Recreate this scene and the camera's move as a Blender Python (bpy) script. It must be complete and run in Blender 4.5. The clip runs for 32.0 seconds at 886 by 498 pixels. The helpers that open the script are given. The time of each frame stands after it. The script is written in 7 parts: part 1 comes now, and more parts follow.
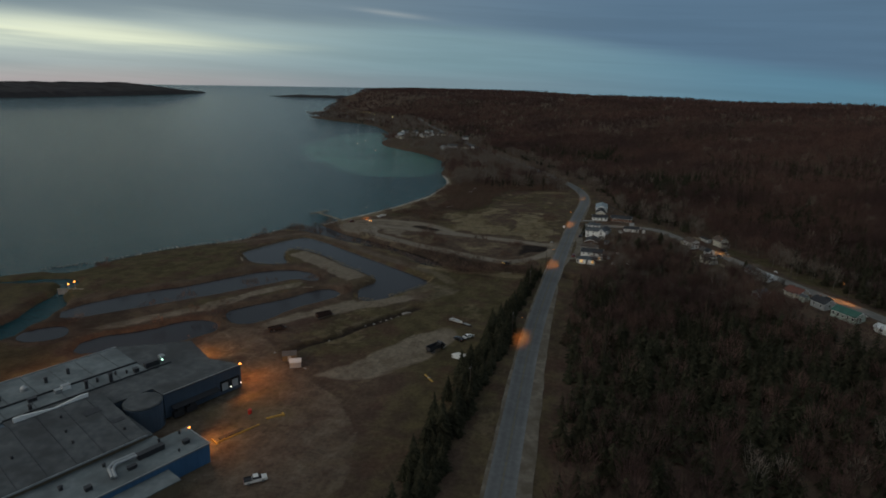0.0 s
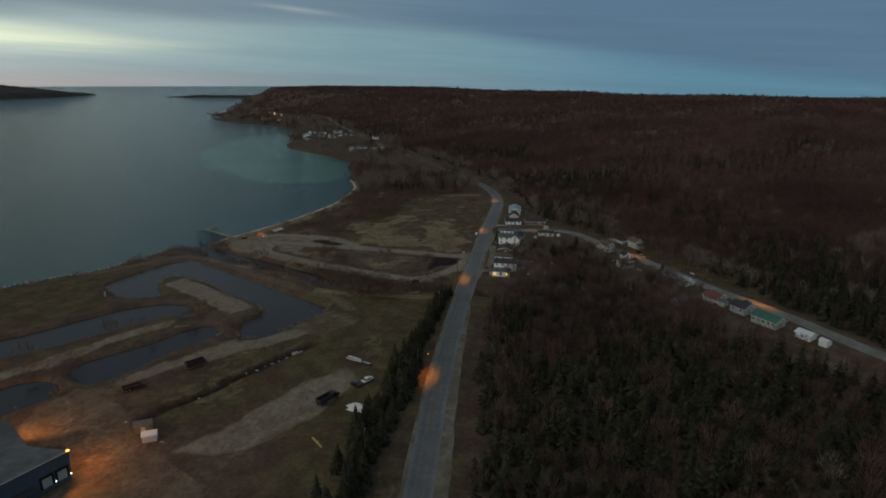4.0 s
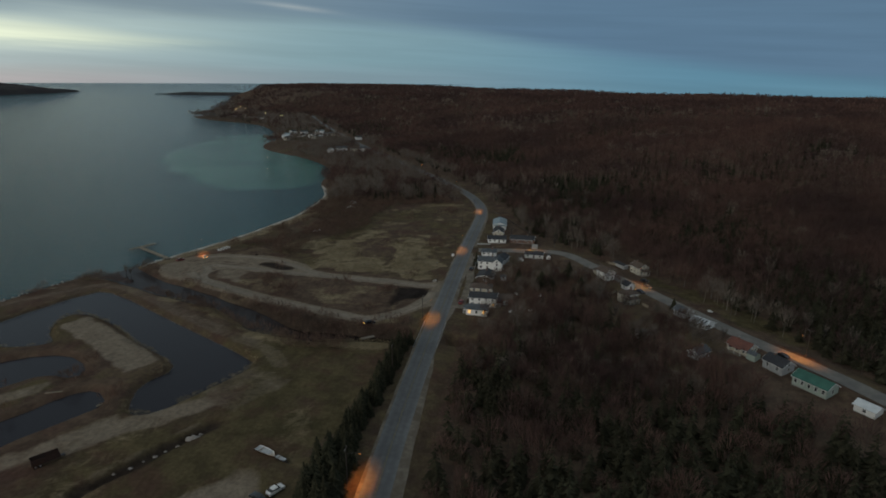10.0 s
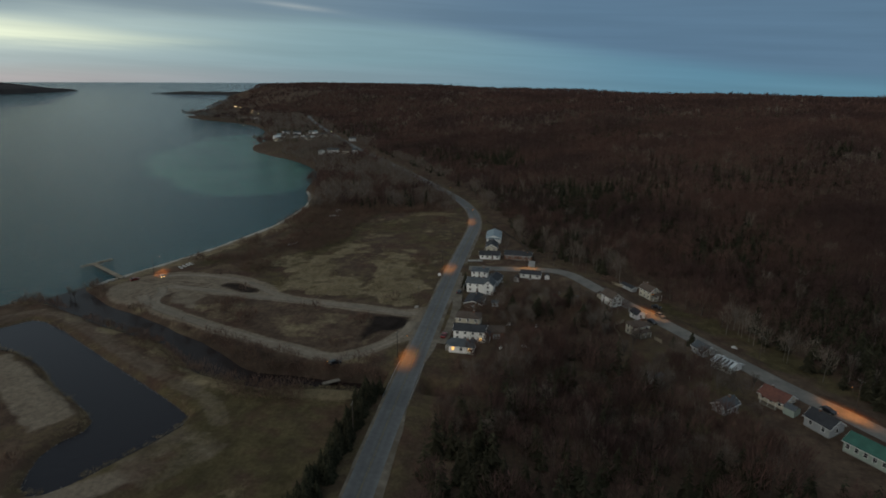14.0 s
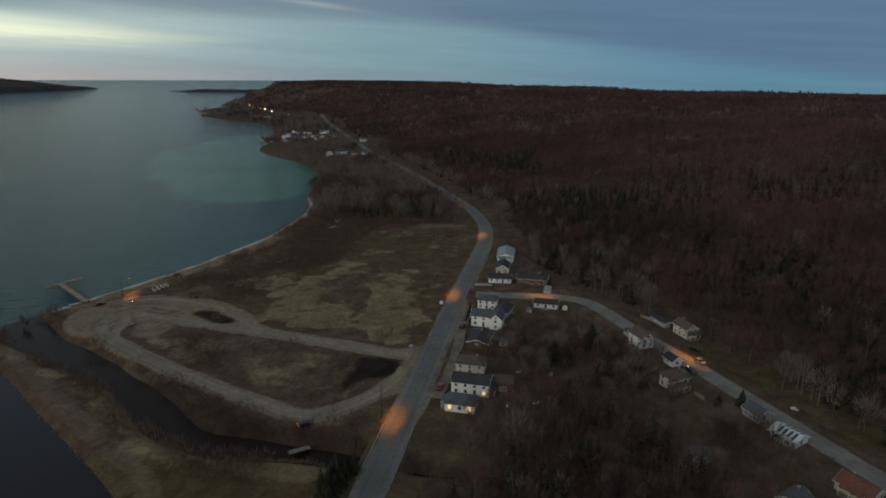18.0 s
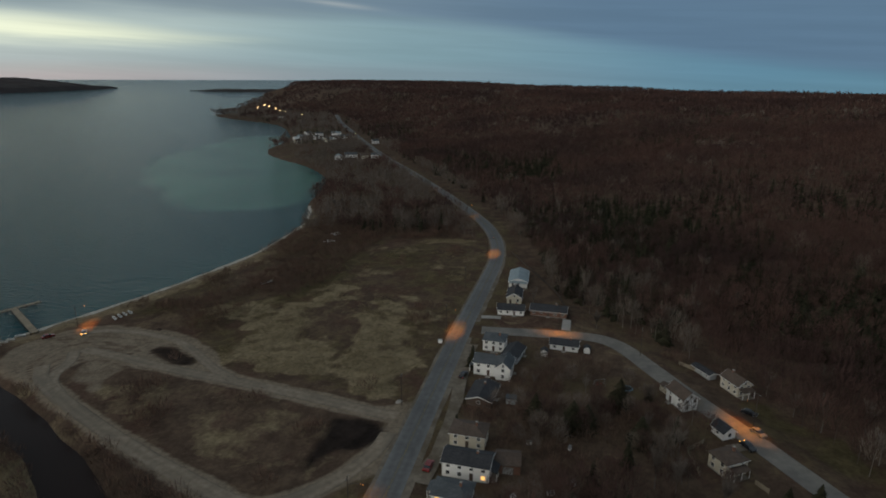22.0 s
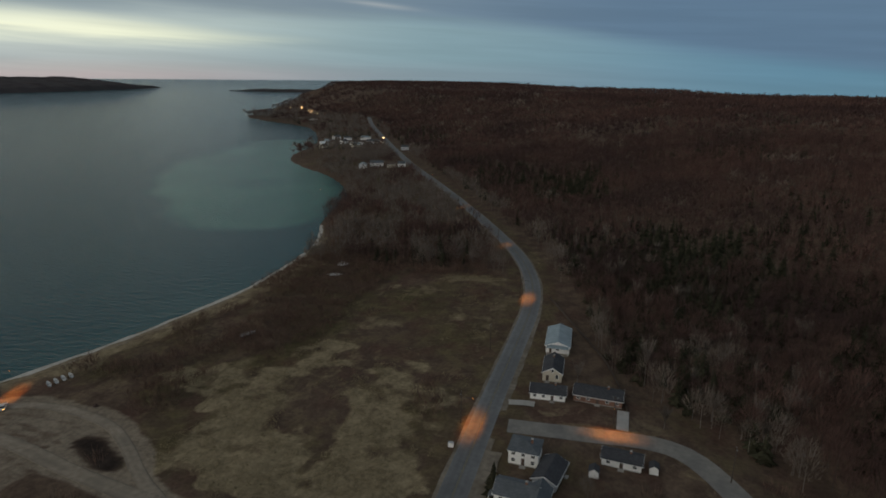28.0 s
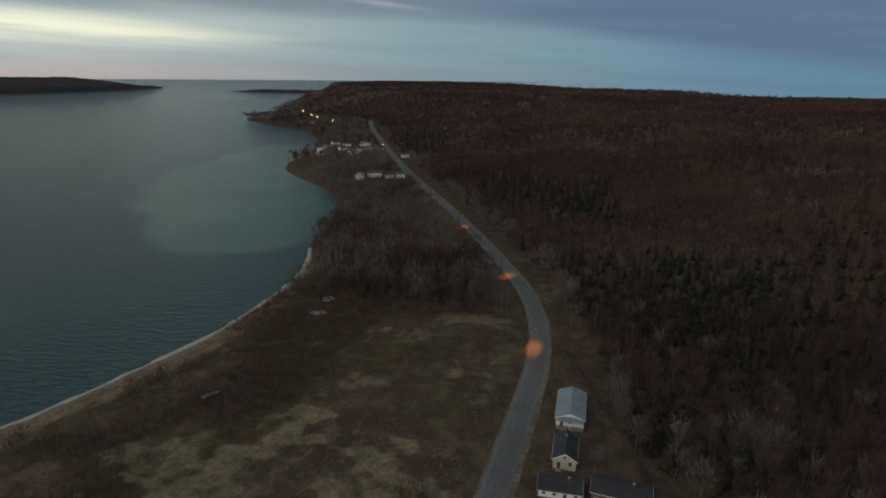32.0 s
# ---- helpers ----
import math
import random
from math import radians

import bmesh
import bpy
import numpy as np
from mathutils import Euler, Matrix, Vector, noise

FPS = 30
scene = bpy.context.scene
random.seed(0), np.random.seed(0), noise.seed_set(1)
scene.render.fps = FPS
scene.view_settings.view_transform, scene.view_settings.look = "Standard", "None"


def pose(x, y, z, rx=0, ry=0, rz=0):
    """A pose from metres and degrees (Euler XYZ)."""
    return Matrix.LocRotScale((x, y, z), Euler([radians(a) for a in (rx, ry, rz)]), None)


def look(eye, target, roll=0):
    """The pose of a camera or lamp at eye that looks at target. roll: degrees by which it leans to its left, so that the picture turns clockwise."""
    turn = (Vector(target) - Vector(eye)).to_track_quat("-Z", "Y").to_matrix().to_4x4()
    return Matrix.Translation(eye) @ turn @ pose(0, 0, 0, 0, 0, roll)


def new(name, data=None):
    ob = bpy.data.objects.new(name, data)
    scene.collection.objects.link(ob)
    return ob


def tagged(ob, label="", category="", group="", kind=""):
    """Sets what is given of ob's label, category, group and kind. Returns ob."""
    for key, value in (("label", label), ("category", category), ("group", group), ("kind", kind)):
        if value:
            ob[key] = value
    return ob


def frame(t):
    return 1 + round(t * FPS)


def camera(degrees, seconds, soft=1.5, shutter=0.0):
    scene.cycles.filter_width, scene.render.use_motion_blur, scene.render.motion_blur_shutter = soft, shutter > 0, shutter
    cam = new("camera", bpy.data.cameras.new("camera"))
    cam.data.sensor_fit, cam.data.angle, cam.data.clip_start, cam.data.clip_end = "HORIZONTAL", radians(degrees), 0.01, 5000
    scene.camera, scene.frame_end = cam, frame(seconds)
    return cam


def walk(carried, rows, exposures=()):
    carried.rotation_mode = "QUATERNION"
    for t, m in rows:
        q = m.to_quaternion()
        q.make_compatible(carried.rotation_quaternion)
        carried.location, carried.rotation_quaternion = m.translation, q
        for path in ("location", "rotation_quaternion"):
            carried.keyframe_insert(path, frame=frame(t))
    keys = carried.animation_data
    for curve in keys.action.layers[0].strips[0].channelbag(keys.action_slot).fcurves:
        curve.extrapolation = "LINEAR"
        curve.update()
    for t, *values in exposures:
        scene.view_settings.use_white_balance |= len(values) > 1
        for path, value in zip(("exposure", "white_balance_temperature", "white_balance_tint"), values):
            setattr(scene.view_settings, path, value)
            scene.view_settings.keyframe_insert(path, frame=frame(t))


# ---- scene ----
cam = camera(73.59, 32.0, soft=1.8)
PATH = [
    (0, (-4.76, -15.57, 99.55), (-32.07, 76.89, 72.99), 0.94),
    (1, (-4.63, -7.68, 100.73), (-26.29, 86.19, 73.93), 0.58),
    (2, (-5.04, 1.45, 100.87), (-21.60, 96.33, 73.96), 0.24),
    (3, (-4.66, 9.76, 101.30), (-19.12, 104.97, 74.34), 0.09),
    (5.5, (-2.22, 34.04, 101.01), (-16.52, 129.23, 73.93), 0.01),
    (6, (-2.32, 39.18, 100.71), (-16.35, 134.41, 73.59), 0.08),
    (7, (-1.31, 48.94, 100.18), (-15.22, 144.18, 73.04), 0.23),
    (8, (-0.59, 58.93, 100.11), (-14.23, 154.18, 72.86), 0.27),
    (9, (0.33, 68.85, 100.06), (-13.28, 164.10, 72.82), 0.32),
    (10, (1.19, 78.89, 99.83), (-12.35, 174.15, 72.57), 0.30),
    (11, (2.44, 87.99, 100.09), (-11.14, 183.23, 72.77), 0.25),
    (12, (2.88, 97.93, 99.78), (-10.68, 193.16, 72.44), 0.27),
    (13, (3.58, 108.07, 99.27), (-10.10, 203.28, 71.92), 0.25),
    (15.5, (4.34, 131.15, 99.98), (-10.40, 226.15, 72.47), 0.34),
    (16, (4.51, 136.26, 100.30), (-10.82, 231.13, 72.65), 0.27),
    (17, (4.97, 146.81, 100.36), (-10.93, 241.57, 72.65), 0.24),
    (18, (4.82, 157.11, 100.56), (-11.97, 251.69, 72.77), 0.22),
    (19, (5.01, 167.92, 100.29), (-13.86, 262.12, 72.53), 0.23),
    (20, (4.86, 178.14, 100.24), (-14.45, 272.24, 72.45), 0.25),
    (21, (4.76, 188.78, 100.04), (-14.69, 282.85, 72.24), 0.22),
    (22, (4.63, 199.07, 100.00), (-15.36, 293.02, 72.17), 0.23),
    (23, (3.92, 209.21, 100.04), (-18.32, 302.66, 72.27), 0.42),
    (24, (2.81, 219.45, 100.02), (-20.67, 312.59, 72.22), 0.55),
    (25, (2.00, 229.72, 100.06), (-22.25, 322.66, 72.23), 0.45),
    (27.5, (-1.85, 254.93, 101.98), (-27.46, 347.48, 74.07), 0.43),
    (28, (-2.79, 259.67, 102.68), (-28.62, 352.19, 74.88), 0.50),
    (29, (-4.32, 269.11, 104.43), (-30.49, 361.51, 76.55), 0.42),
    (30, (-5.84, 278.74, 106.29), (-32.20, 371.05, 78.31), 0.32),
    (31, (-7.53, 287.71, 108.16), (-33.99, 379.98, 80.13), 0.35),
    (32, (-9.11, 296.02, 110.07), (-35.66, 388.29, 82.12), 0.53),
]
walk(cam, [(t, look(eye, target, roll)) for t, eye, target, roll in PATH],
     [(0, -0.12, 6250, 6), (4, -0.02, 6250, 5), (14, 0.05, 6250, 5), (24, 0.06, 6400, 8), (32, 0.05, 6480, 10)])


# ---- sky: dusk, bright low gap in the clouds over the lake, grey-blue cloud above ----
def N(tree, kind, **kw):
    n = tree.nodes.new("ShaderNode" + kind)
    for k, v in kw.items():
        if k.startswith("i"):
            n.inputs[int(k[1:])].default_value = v
        elif k == "op":
            n.operation = v
        elif k == "typ":
            n.data_type = v
        elif k == "blend":
            n.blend_type = v
    return n


def wire(tree, a, i, b, j):
    tree.links.new(a.outputs[i], b.inputs[j])


def ramp(tree, stops, smooth=False):
    r = tree.nodes.new("ShaderNodeValToRGB")
    e = r.color_ramp.elements
    while len(e) < len(stops):
        e.new(0.5)
    for el, (p, c) in zip(e, stops):
        el.position, el.color = p, (*c, 1)
    if smooth:
        r.color_ramp.interpolation = "EASE"
    return r


world = bpy.data.worlds.new("dusk_sky")
scene.world = world
world.use_nodes = True
wt = world.node_tree
wt.nodes.clear()
w_out, w_bg = wt.nodes.new("ShaderNodeOutputWorld"), wt.nodes.new("ShaderNodeBackground")
w_co, w_sep = wt.nodes.new("ShaderNodeTexCoord"), wt.nodes.new("ShaderNodeSeparateXYZ")
wire(wt, w_co, "Generated", w_sep, 0)
# height over the horizon (sine) and azimuth from +y, towards the lake negative
w_az = N(wt, "Math", op="ARCTAN2")
wire(wt, w_sep, 0, w_az, 0)
wire(wt, w_sep, 1, w_az, 1)
UP, AZ = (w_sep, 2), (w_az, 0)


def wm(op, *args):
    """A math node; an input is a number or another node's (node, output)."""
    n = N(wt, "Math", op=op)
    for k, v in enumerate(args):
        if isinstance(v, tuple):
            wire(wt, v[0], v[1], n, k)
        else:
            n.inputs[k].default_value = v
    return (n, 0)


def wstep(x, lo, hi, a=0.0, b=1.0):
    n = N(wt, "MapRange", i1=lo, i2=hi, i3=a, i4=b)
    n.interpolation_type = "SMOOTHSTEP"
    wire(wt, x[0], x[1], n, 0)
    return (n, 0)


def wmix(f, p, q, blend="MIX"):
    n = N(wt, "Mix", typ="RGBA", blend=blend)
    for k, v in ((0, f), (6, p), (7, q)):
        if isinstance(v[0] if isinstance(v, tuple) else v, (int, float)):
            n.inputs[k].default_value = (*v, 1) if isinstance(v, tuple) else v
        else:
            wire(wt, v[0], v[1], n, k)
    return (n, 2)


def streaks(along, across, detail, warp):
    """Cloud noise drawn out along the horizon and sinking a little towards the land."""
    v = wt.nodes.new("ShaderNodeCombineXYZ")
    for k, x in ((0, wm("MULTIPLY", AZ, along)), (1, wm("MULTIPLY", wm("MULTIPLY_ADD", AZ, 0.045, UP), across))):
        wire(wt, x[0], x[1], v, k)
    n = wt.nodes.new("ShaderNodeTexNoise")
    n.inputs["Scale"].default_value, n.inputs["Detail"].default_value = 1.0, detail
    n.inputs["Roughness"].default_value, n.inputs["Distortion"].default_value = 0.56, warp
    wire(wt, v, 0, n, 0)
    return (n, 0)


fine_st, broad_st = streaks(2.6, 60, 6, 0.3), streaks(1.5, 17, 4, 0.5)
w_h = N(wt, "MapRange", i1=-0.035, i2=0.5)
wire(wt, w_sep, 2, w_h, 0)
west = ramp(wt, [(0.0, (.25, .26, .27)), (0.066, (.345, .305, .30)), (0.084, (.33, .32, .31)), (0.108, (.315, .345, .34)), (0.16, (.36, .41, .39)), (0.235, (.42, .47, .43)), (0.5, (.12, .16, .185)), (1.0, (.20, .225, .24))])
middle = ramp(wt, [(0.0, (.14, .19, .22)), (0.075, (.165, .22, .248)), (0.12, (.165, .245, .275)), (0.22, (.172, .252, .282)), (0.5, (.13, .165, .20)), (1.0, (.20, .225, .24))])
east = ramp(wt, [(0.0, (.088, .165, .215)), (0.08, (.092, .185, .252)), (0.16, (.094, .182, .254)), (0.5, (.14, .175, .22)), (1.0, (.20, .225, .24))])
for r in (west, middle, east):
    wire(wt, w_h, 0, r, 0)
clear = wmix(wstep(AZ, -0.85, -0.25), (west, 0), (middle, 0))
clear = wmix(wstep(AZ, -0.35, 0.3), clear, (east, 0))
# thin bright bank of cloud over the lake, streaked
off = wm("SUBTRACT", wm("MULTIPLY_ADD", fine_st, 0.030, UP), wstep(AZ, -0.95, -0.5, 0.082, 0.067))
wide_b = wstep(AZ, -0.9, -0.5, 0.017, 0.007)
bell = wm("POWER", 2.718, wm("MULTIPLY", wm("POWER", wm("ABSOLUTE", wm("DIVIDE", off, wide_b)), 2.0), -1.0))
bank_f = wm("MULTIPLY", bell, wm("MULTIPLY", wstep(AZ, -0.42, -0.78), wstep(fine_st, 0.2, 0.6, 0.55, 1.0)))
clear = wmix(bank_f, clear, (.27, .235, .10), "ADD")
tone = wstep(fine_st, 0.3, 0.7, 0.985, 1.095)
# sheet of slate-grey cloud whose lower edge sinks towards the land
edge = wstep(AZ, -0.35, 0.58, 0.086, -0.006)
sheet = wm("SUBTRACT", wm("ADD", wm("MULTIPLY_ADD", broad_st, 0.045, UP), wm("MULTIPLY", fine_st, 0.014)), wm("ADD", edge, 0.0295))
cover_f = wm("MULTIPLY", wstep(sheet, -0.014, 0.020), wstep(AZ, -1.4, -0.7, 0.80, 0.94))
slate = wmix(wstep(AZ, -0.8, 0.1), (.168, .212, .240), (.082, .134, .198))
slate = wmix(wstep(UP, 0.13, 0.40), slate, (.19, .215, .235))
sky_c = wmix(cover_f, clear, slate)
# a pale wisp in the sheet
wisp_x = wm("DIVIDE", wm("ADD", AZ, 0.375), 0.05)
wisp_y = wm("DIVIDE", wm("ADD", wm("MULTIPLY_ADD", AZ, 0.10, UP), wm("MULTIPLY_ADD", fine_st, 0.008, -0.0745)), 0.0035)
wisp = wm("POWER", 2.718, wm("MULTIPLY", wm("ADD", wm("POWER", wm("ABSOLUTE", wisp_x), 2.0), wm("POWER", wm("ABSOLUTE", wisp_y), 2.0)), -1.0))
sky_c = wmix(wm("MULTIPLY", wisp, 0.5), sky_c, (.32, .34, .34))
w_tone = wt.nodes.new("ShaderNodeHueSaturation")
wire(wt, tone[0], 0, w_tone, 2)
wire(wt, sky_c[0], 2, w_tone, 4)
# afterglow where the sun went down, round to the west
w_dot = N(wt, "VectorMath", op="DOT_PRODUCT")
w_dot.inputs[1].default_value = Vector((-0.70, -0.69, 0.16)).normalized()
wire(wt, w_co, "Generated", w_dot, 0)
w_pos = N(wt, "Math", op="MAXIMUM", i1=0.0)
wire(wt, w_dot, "Value", w_pos, 0)
w_pow = N(wt, "Math", op="POWER", i1=7.0)
wire(wt, w_pos, 0, w_pow, 0)
w_glow = N(wt, "Mix", typ="RGBA", blend="ADD")
w_glow.inputs[7].default_value = (1.55, 1.34, 1.10, 1)
wire(wt, w_pow, 0, w_glow, 0)
wire(wt, w_tone, 0, w_glow, 6)
wire(wt, w_glow, 2, w_bg, 0)
w_bg.inputs[1].default_value = 1.25
wire(wt, w_bg, 0, w_out, 0)


# ---- materials ----
def mat(name, c1, c2, scale=1.0, rough=0.85, metal=0.0, bump=0.0, detail=4, c3=None, scale3=0.05, amount3=0.5, rand=0.0, island=0.0, spec=0.3, stretch=None):
    """Two tones broken by noise at one scale, a third tone at a larger one, and a bump."""
    m = bpy.data.materials.new(name)
    m.use_nodes = True
    t = m.node_tree
    b = t.nodes["Principled BSDF"]
    b.inputs["Roughness"].default_value, b.inputs["Metallic"].default_value = rough, metal
    b.inputs["Specular IOR Level"].default_value = spec
    g = t.nodes.new("ShaderNodeNewGeometry")
    src = (g, "Position")
    if stretch:
        mp = t.nodes.new("ShaderNodeMapping")
        mp.inputs["Scale"].default_value = stretch
        wire(t, g, "Position", mp, 0)
        src = (mp, 0)
    n1 = t.nodes.new("ShaderNodeTexNoise")
    n1.inputs["Scale"].default_value, n1.inputs["Detail"].default_value = scale, detail
    wire(t, src[0], src[1], n1, 0)
    r1 = N(t, "MapRange", i1=0.34, i2=0.66)
    wire(t, n1, 0, r1, 0)
    mx = N(t, "Mix", typ="RGBA")
    mx.inputs[6].default_value, mx.inputs[7].default_value = (*c1, 1), (*c2, 1)
    wire(t, r1, 0, mx, 0)
    last = mx
    if c3:
        n2 = t.nodes.new("ShaderNodeTexNoise")
        n2.inputs["Scale"].default_value, n2.inputs["Detail"].default_value = scale3, 3
        wire(t, g, "Position", n2, 0)
        r2 = N(t, "MapRange", i1=0.42, i2=0.66, i4=amount3)
        wire(t, n2, 0, r2, 0)
        m3 = N(t, "Mix", typ="RGBA")
        m3.inputs[7].default_value = (*c3, 1)
        wire(t, r2, 0, m3, 0)
        wire(t, last, 2, m3, 6)
        last = m3
    for amount, kind in ((rand, "ObjectInfo"), (island, "Geo")):
        if amount:
            o = t.nodes.new("ShaderNodeObjectInfo") if kind == "ObjectInfo" else g
            r3 = N(t, "MapRange", i3=1 - amount, i4=1 + amount)
            wire(t, o, "Random" if kind == "ObjectInfo" else "Random Per Island", r3, 0)
            hv = t.nodes.new("ShaderNodeHueSaturation")
            wire(t, r3, 0, hv, 2)
            wire(t, last, 2 if last.bl_idname == "ShaderNodeMix" else 0, hv, 4)
            last = hv
    wire(t, last, 2 if last.bl_idname == "ShaderNodeMix" else 0, b, 0)
    if bump:
        bp = t.nodes.new("ShaderNodeBump")
        bp.inputs["Strength"].default_value, bp.inputs["Distance"].default_value = 0.6, bump
        wire(t, n1, 0, bp, "Height")
        wire(t, bp, 0, b, "Normal")
    return m


def glow(name, color, strength):
    m = bpy.data.materials.new(name)
    m.use_nodes = True
    b = m.node_tree.nodes["Principled BSDF"]
    b.inputs["Base Color"].default_value = (*color, 1)
    b.inputs["Emission Color"].default_value = (*color, 1)
    b.inputs["Emission Strength"].default_value = strength
    return m


ASPHALT = mat("worn_asphalt", (.100, .103, .107), (.130, .133, .136), 0.6, 0.8, c3=(.072, .074, .077), scale3=0.09, bump=0.004, detail=8)
ASPHALT_OLD = mat("old_asphalt", (.145, .138, .126), (.185, .175, .158), 0.7, 0.85, c3=(.075, .075, .075), scale3=0.15)
SHOULDER = mat("gravel_shoulder", (.125, .106, .084), (.185, .160, .128), 0.7, 0.95, c3=(.085, .070, .050), scale3=0.16, amount3=0.85, bump=0.02, detail=8)
PAINT_Y = mat("yellow_road_paint", (.17, .14, .07), (.125, .115, .08), 1.5)
CONCRETE = mat("concrete", (.26, .25, .235), (.33, .32, .30), 0.8, 0.9, c3=(.18, .175, .165), scale3=0.1)
SIDING_W = mat("white_siding", (.74, .75, .74), (.82, .82, .81), 0.9, 0.6, c3=(.68, .68, .66), scale3=0.3, stretch=(1, 1, 9))
SIDING_C = mat("cream_siding", (.50, .46, .37), (.57, .53, .43), 0.9, 0.6, c3=(.42, .39, .31), scale3=0.3, stretch=(1, 1, 9))
SIDING_G = mat("grey_siding", (.34, .36, .37), (.40, .42, .43), 0.9, 0.6, c3=(.28, .29, .3), scale3=0.3, stretch=(1, 1, 9))
SIDING_GR = mat("pale_green_siding", (.34, .41, .36), (.40, .46, .41), 0.9, 0.6, c3=(.28, .34, .3), scale3=0.3, stretch=(1, 1, 9))
BRICK_BR = mat("brown_brick_wall", (.16, .085, .06), (.22, .12, .085), 5, 0.9, c3=(.12, .07, .055), scale3=0.4)
ROOF_DK = mat("dark_shingles", (.030, .032, .037), (.05, .052, .058), 1.2, 0.9, c3=(.022, .023, .028), scale3=0.3, stretch=(1, 1, 5))
ROOF_GY = mat("grey_shingles", (.062, .072, .082), (.092, .102, .112), 1.2, 0.9, c3=(.05, .058, .064), scale3=0.3, stretch=(1, 1, 5))
ROOF_BR = mat("brown_shingles", (.075, .055, .045), (.105, .08, .065), 1.2, 0.9, c3=(.05, .04, .035), scale3=0.3, stretch=(1, 1, 5))
ROOF_RB = mat("red_brown_shingles", (.12, .05, .04), (.17, .075, .055), 1.2, 0.9, c3=(.08, .04, .035), scale3=0.3, stretch=(1, 1, 5))
ROOF_GN = mat("green_metal_roof", (.03, .10, .075), (.045, .13, .10), 0.5, 0.45, c3=(.025, .075, .06), scale3=0.2)
ROOF_BL = mat("pale_blue_metal_roof", (.17, .22, .245), (.23, .28, .30), 0.6, 0.4, c3=(.13, .165, .185), scale3=0.2)
ROOF_WH = mat("white_metal_roof", (.50, .54, .56), (.60, .63, .65), 0.6, 0.4, c3=(.38, .42, .45), scale3=0.2)
ROOF_TAR = mat("flat_membrane_roof", (.13, .152, .160), (.185, .208, .215), 0.5, 0.75, c3=(.085, .095, .10), scale3=0.12, amount3=0.8, detail=8)
ROOF_TARD = mat("dark_membrane_roof", (.066, .072, .077), (.105, .110, .113), 0.45, 0.8, c3=(.045, .046, .048), scale3=0.13, amount3=0.8, detail=8)
STEEL_BL = mat("blue_steel_cladding", (.056, .082, .118), (.074, .102, .142), 0.4, 0.5, c3=(.05, .07, .095), scale3=0.15, stretch=(3, 3, .3))
STEEL_BB = mat("bright_blue_steel", (.045, .115, .225), (.06, .14, .26), 0.4, 0.5, c3=(.04, .09, .17), scale3=0.15, stretch=(3, 3, .3))
STEEL_BR = mat("tan_steel_cladding", (.12, .095, .06), (.15, .12, .08), 0.5, 0.6)
WOOD_GY = mat("weathered_wood", (.17, .15, .125), (.24, .215, .18), 1.5, 0.9, c3=(.11, .10, .085), scale3=0.2, rand=0.2)
WOOD_DK = mat("creosote_wood", (.045, .035, .03), (.07, .055, .045), 2, 0.9)
WOOD_YL = mat("yellow_painted_steel", (.42, .28, .05), (.32, .22, .06), 1, 0.7)
RED = mat("red_paint", (.35, .03, .025), (.28, .03, .025), 1, 0.5)
METAL = mat("galvanised_metal", (.32, .33, .34), (.4, .41, .42), 2, 0.45, 0.7)
METAL_DK = mat("dark_metal", (.035, .035, .04), (.05, .05, .055), 2, 0.5, 0.3)
BLACK = mat("black_rubber", (.012, .012, .012), (.02, .02, .02), 3, 0.9)
CAR_SIL = mat("silver_car_paint", (.42, .43, .44), (.46, .47, .48), 1, 0.3, 0.2, spec=0.6)
CAR_WH = mat("white_car_paint", (.62, .62, .6), (.66, .66, .65), 1, 0.3, spec=0.6)
CAR_BK = mat("black_car_paint", (.012, .013, .016), (.02, .02, .024), 1, 0.25, spec=0.6)
CAR_TAN = mat("tan_car_paint", (.20, .16, .11), (.23, .185, .13), 1, 0.35, spec=0.5)
CAR_RD = mat("red_car_paint", (.17, .014, .014), (.145, .014, .014), 1, 0.3, spec=0.6)
RUST = mat("rusty_steel", (.05, .03, .024), (.036, .025, .021), 1.5, 0.85)
TARP = mat("pale_tarpaulin", (.48, .48, .46), (.58, .58, .56), 0.8, 0.6)
WOOD_PALE = mat("sun_bleached_planks", (.22, .185, .135), (.30, .26, .195), 1.5, 0.9, c3=(.15, .13, .10), scale3=0.3, rand=0.2)
TARP_BL = mat("blue_tarpaulin", (.10, .17, .22), (.13, .21, .27), 0.8, 0.6)
STONE = mat("shore_rubble", (.16, .15, .14), (.26, .25, .235), 1.5, 0.9, island=0.35)
BARK = mat("grey_brown_bark", (.070, .054, .045), (.108, .087, .073), 2, 0.95, rand=0.3)
BIRCH = mat("pale_birch_bark", (.115, .102, .09), (.170, .152, .135), 2, 0.9, rand=0.25)
TWIGS = mat("bare_twigs", (.078, .046, .039), (.112, .070, .060), 0.10, 1.0, c3=(.046, .031, .031), scale3=0.011, amount3=0.85, island=0.3, spec=0.05)
TWIGS_GY = mat("grey_twigs", (.122, .101, .086), (.166, .141, .121), 0.15, 1.0, island=0.3, spec=0.05)
NEEDLES = mat("dark_conifer_needles", (.027, .028, .018), (.043, .042, .026), 0.3, 1.0, c3=(.024, .020, .013), scale3=0.05, island=0.4, spec=0.05)
SHRUBS = mat("bare_shrubs", (.094, .060, .047), (.136, .090, .071), 0.15, 1.0, c3=(.11, .088, .067), scale3=0.04, island=0.3, spec=0.05)
REEDS = mat("dry_reeds", (.17, .14, .085), (.22, .185, .12), 0.3, 1.0, island=0.3, spec=0.05)
GLASS = mat("window_glass", (.015, .018, .022), (.02, .024, .03), 1, 0.08, spec=0.6)
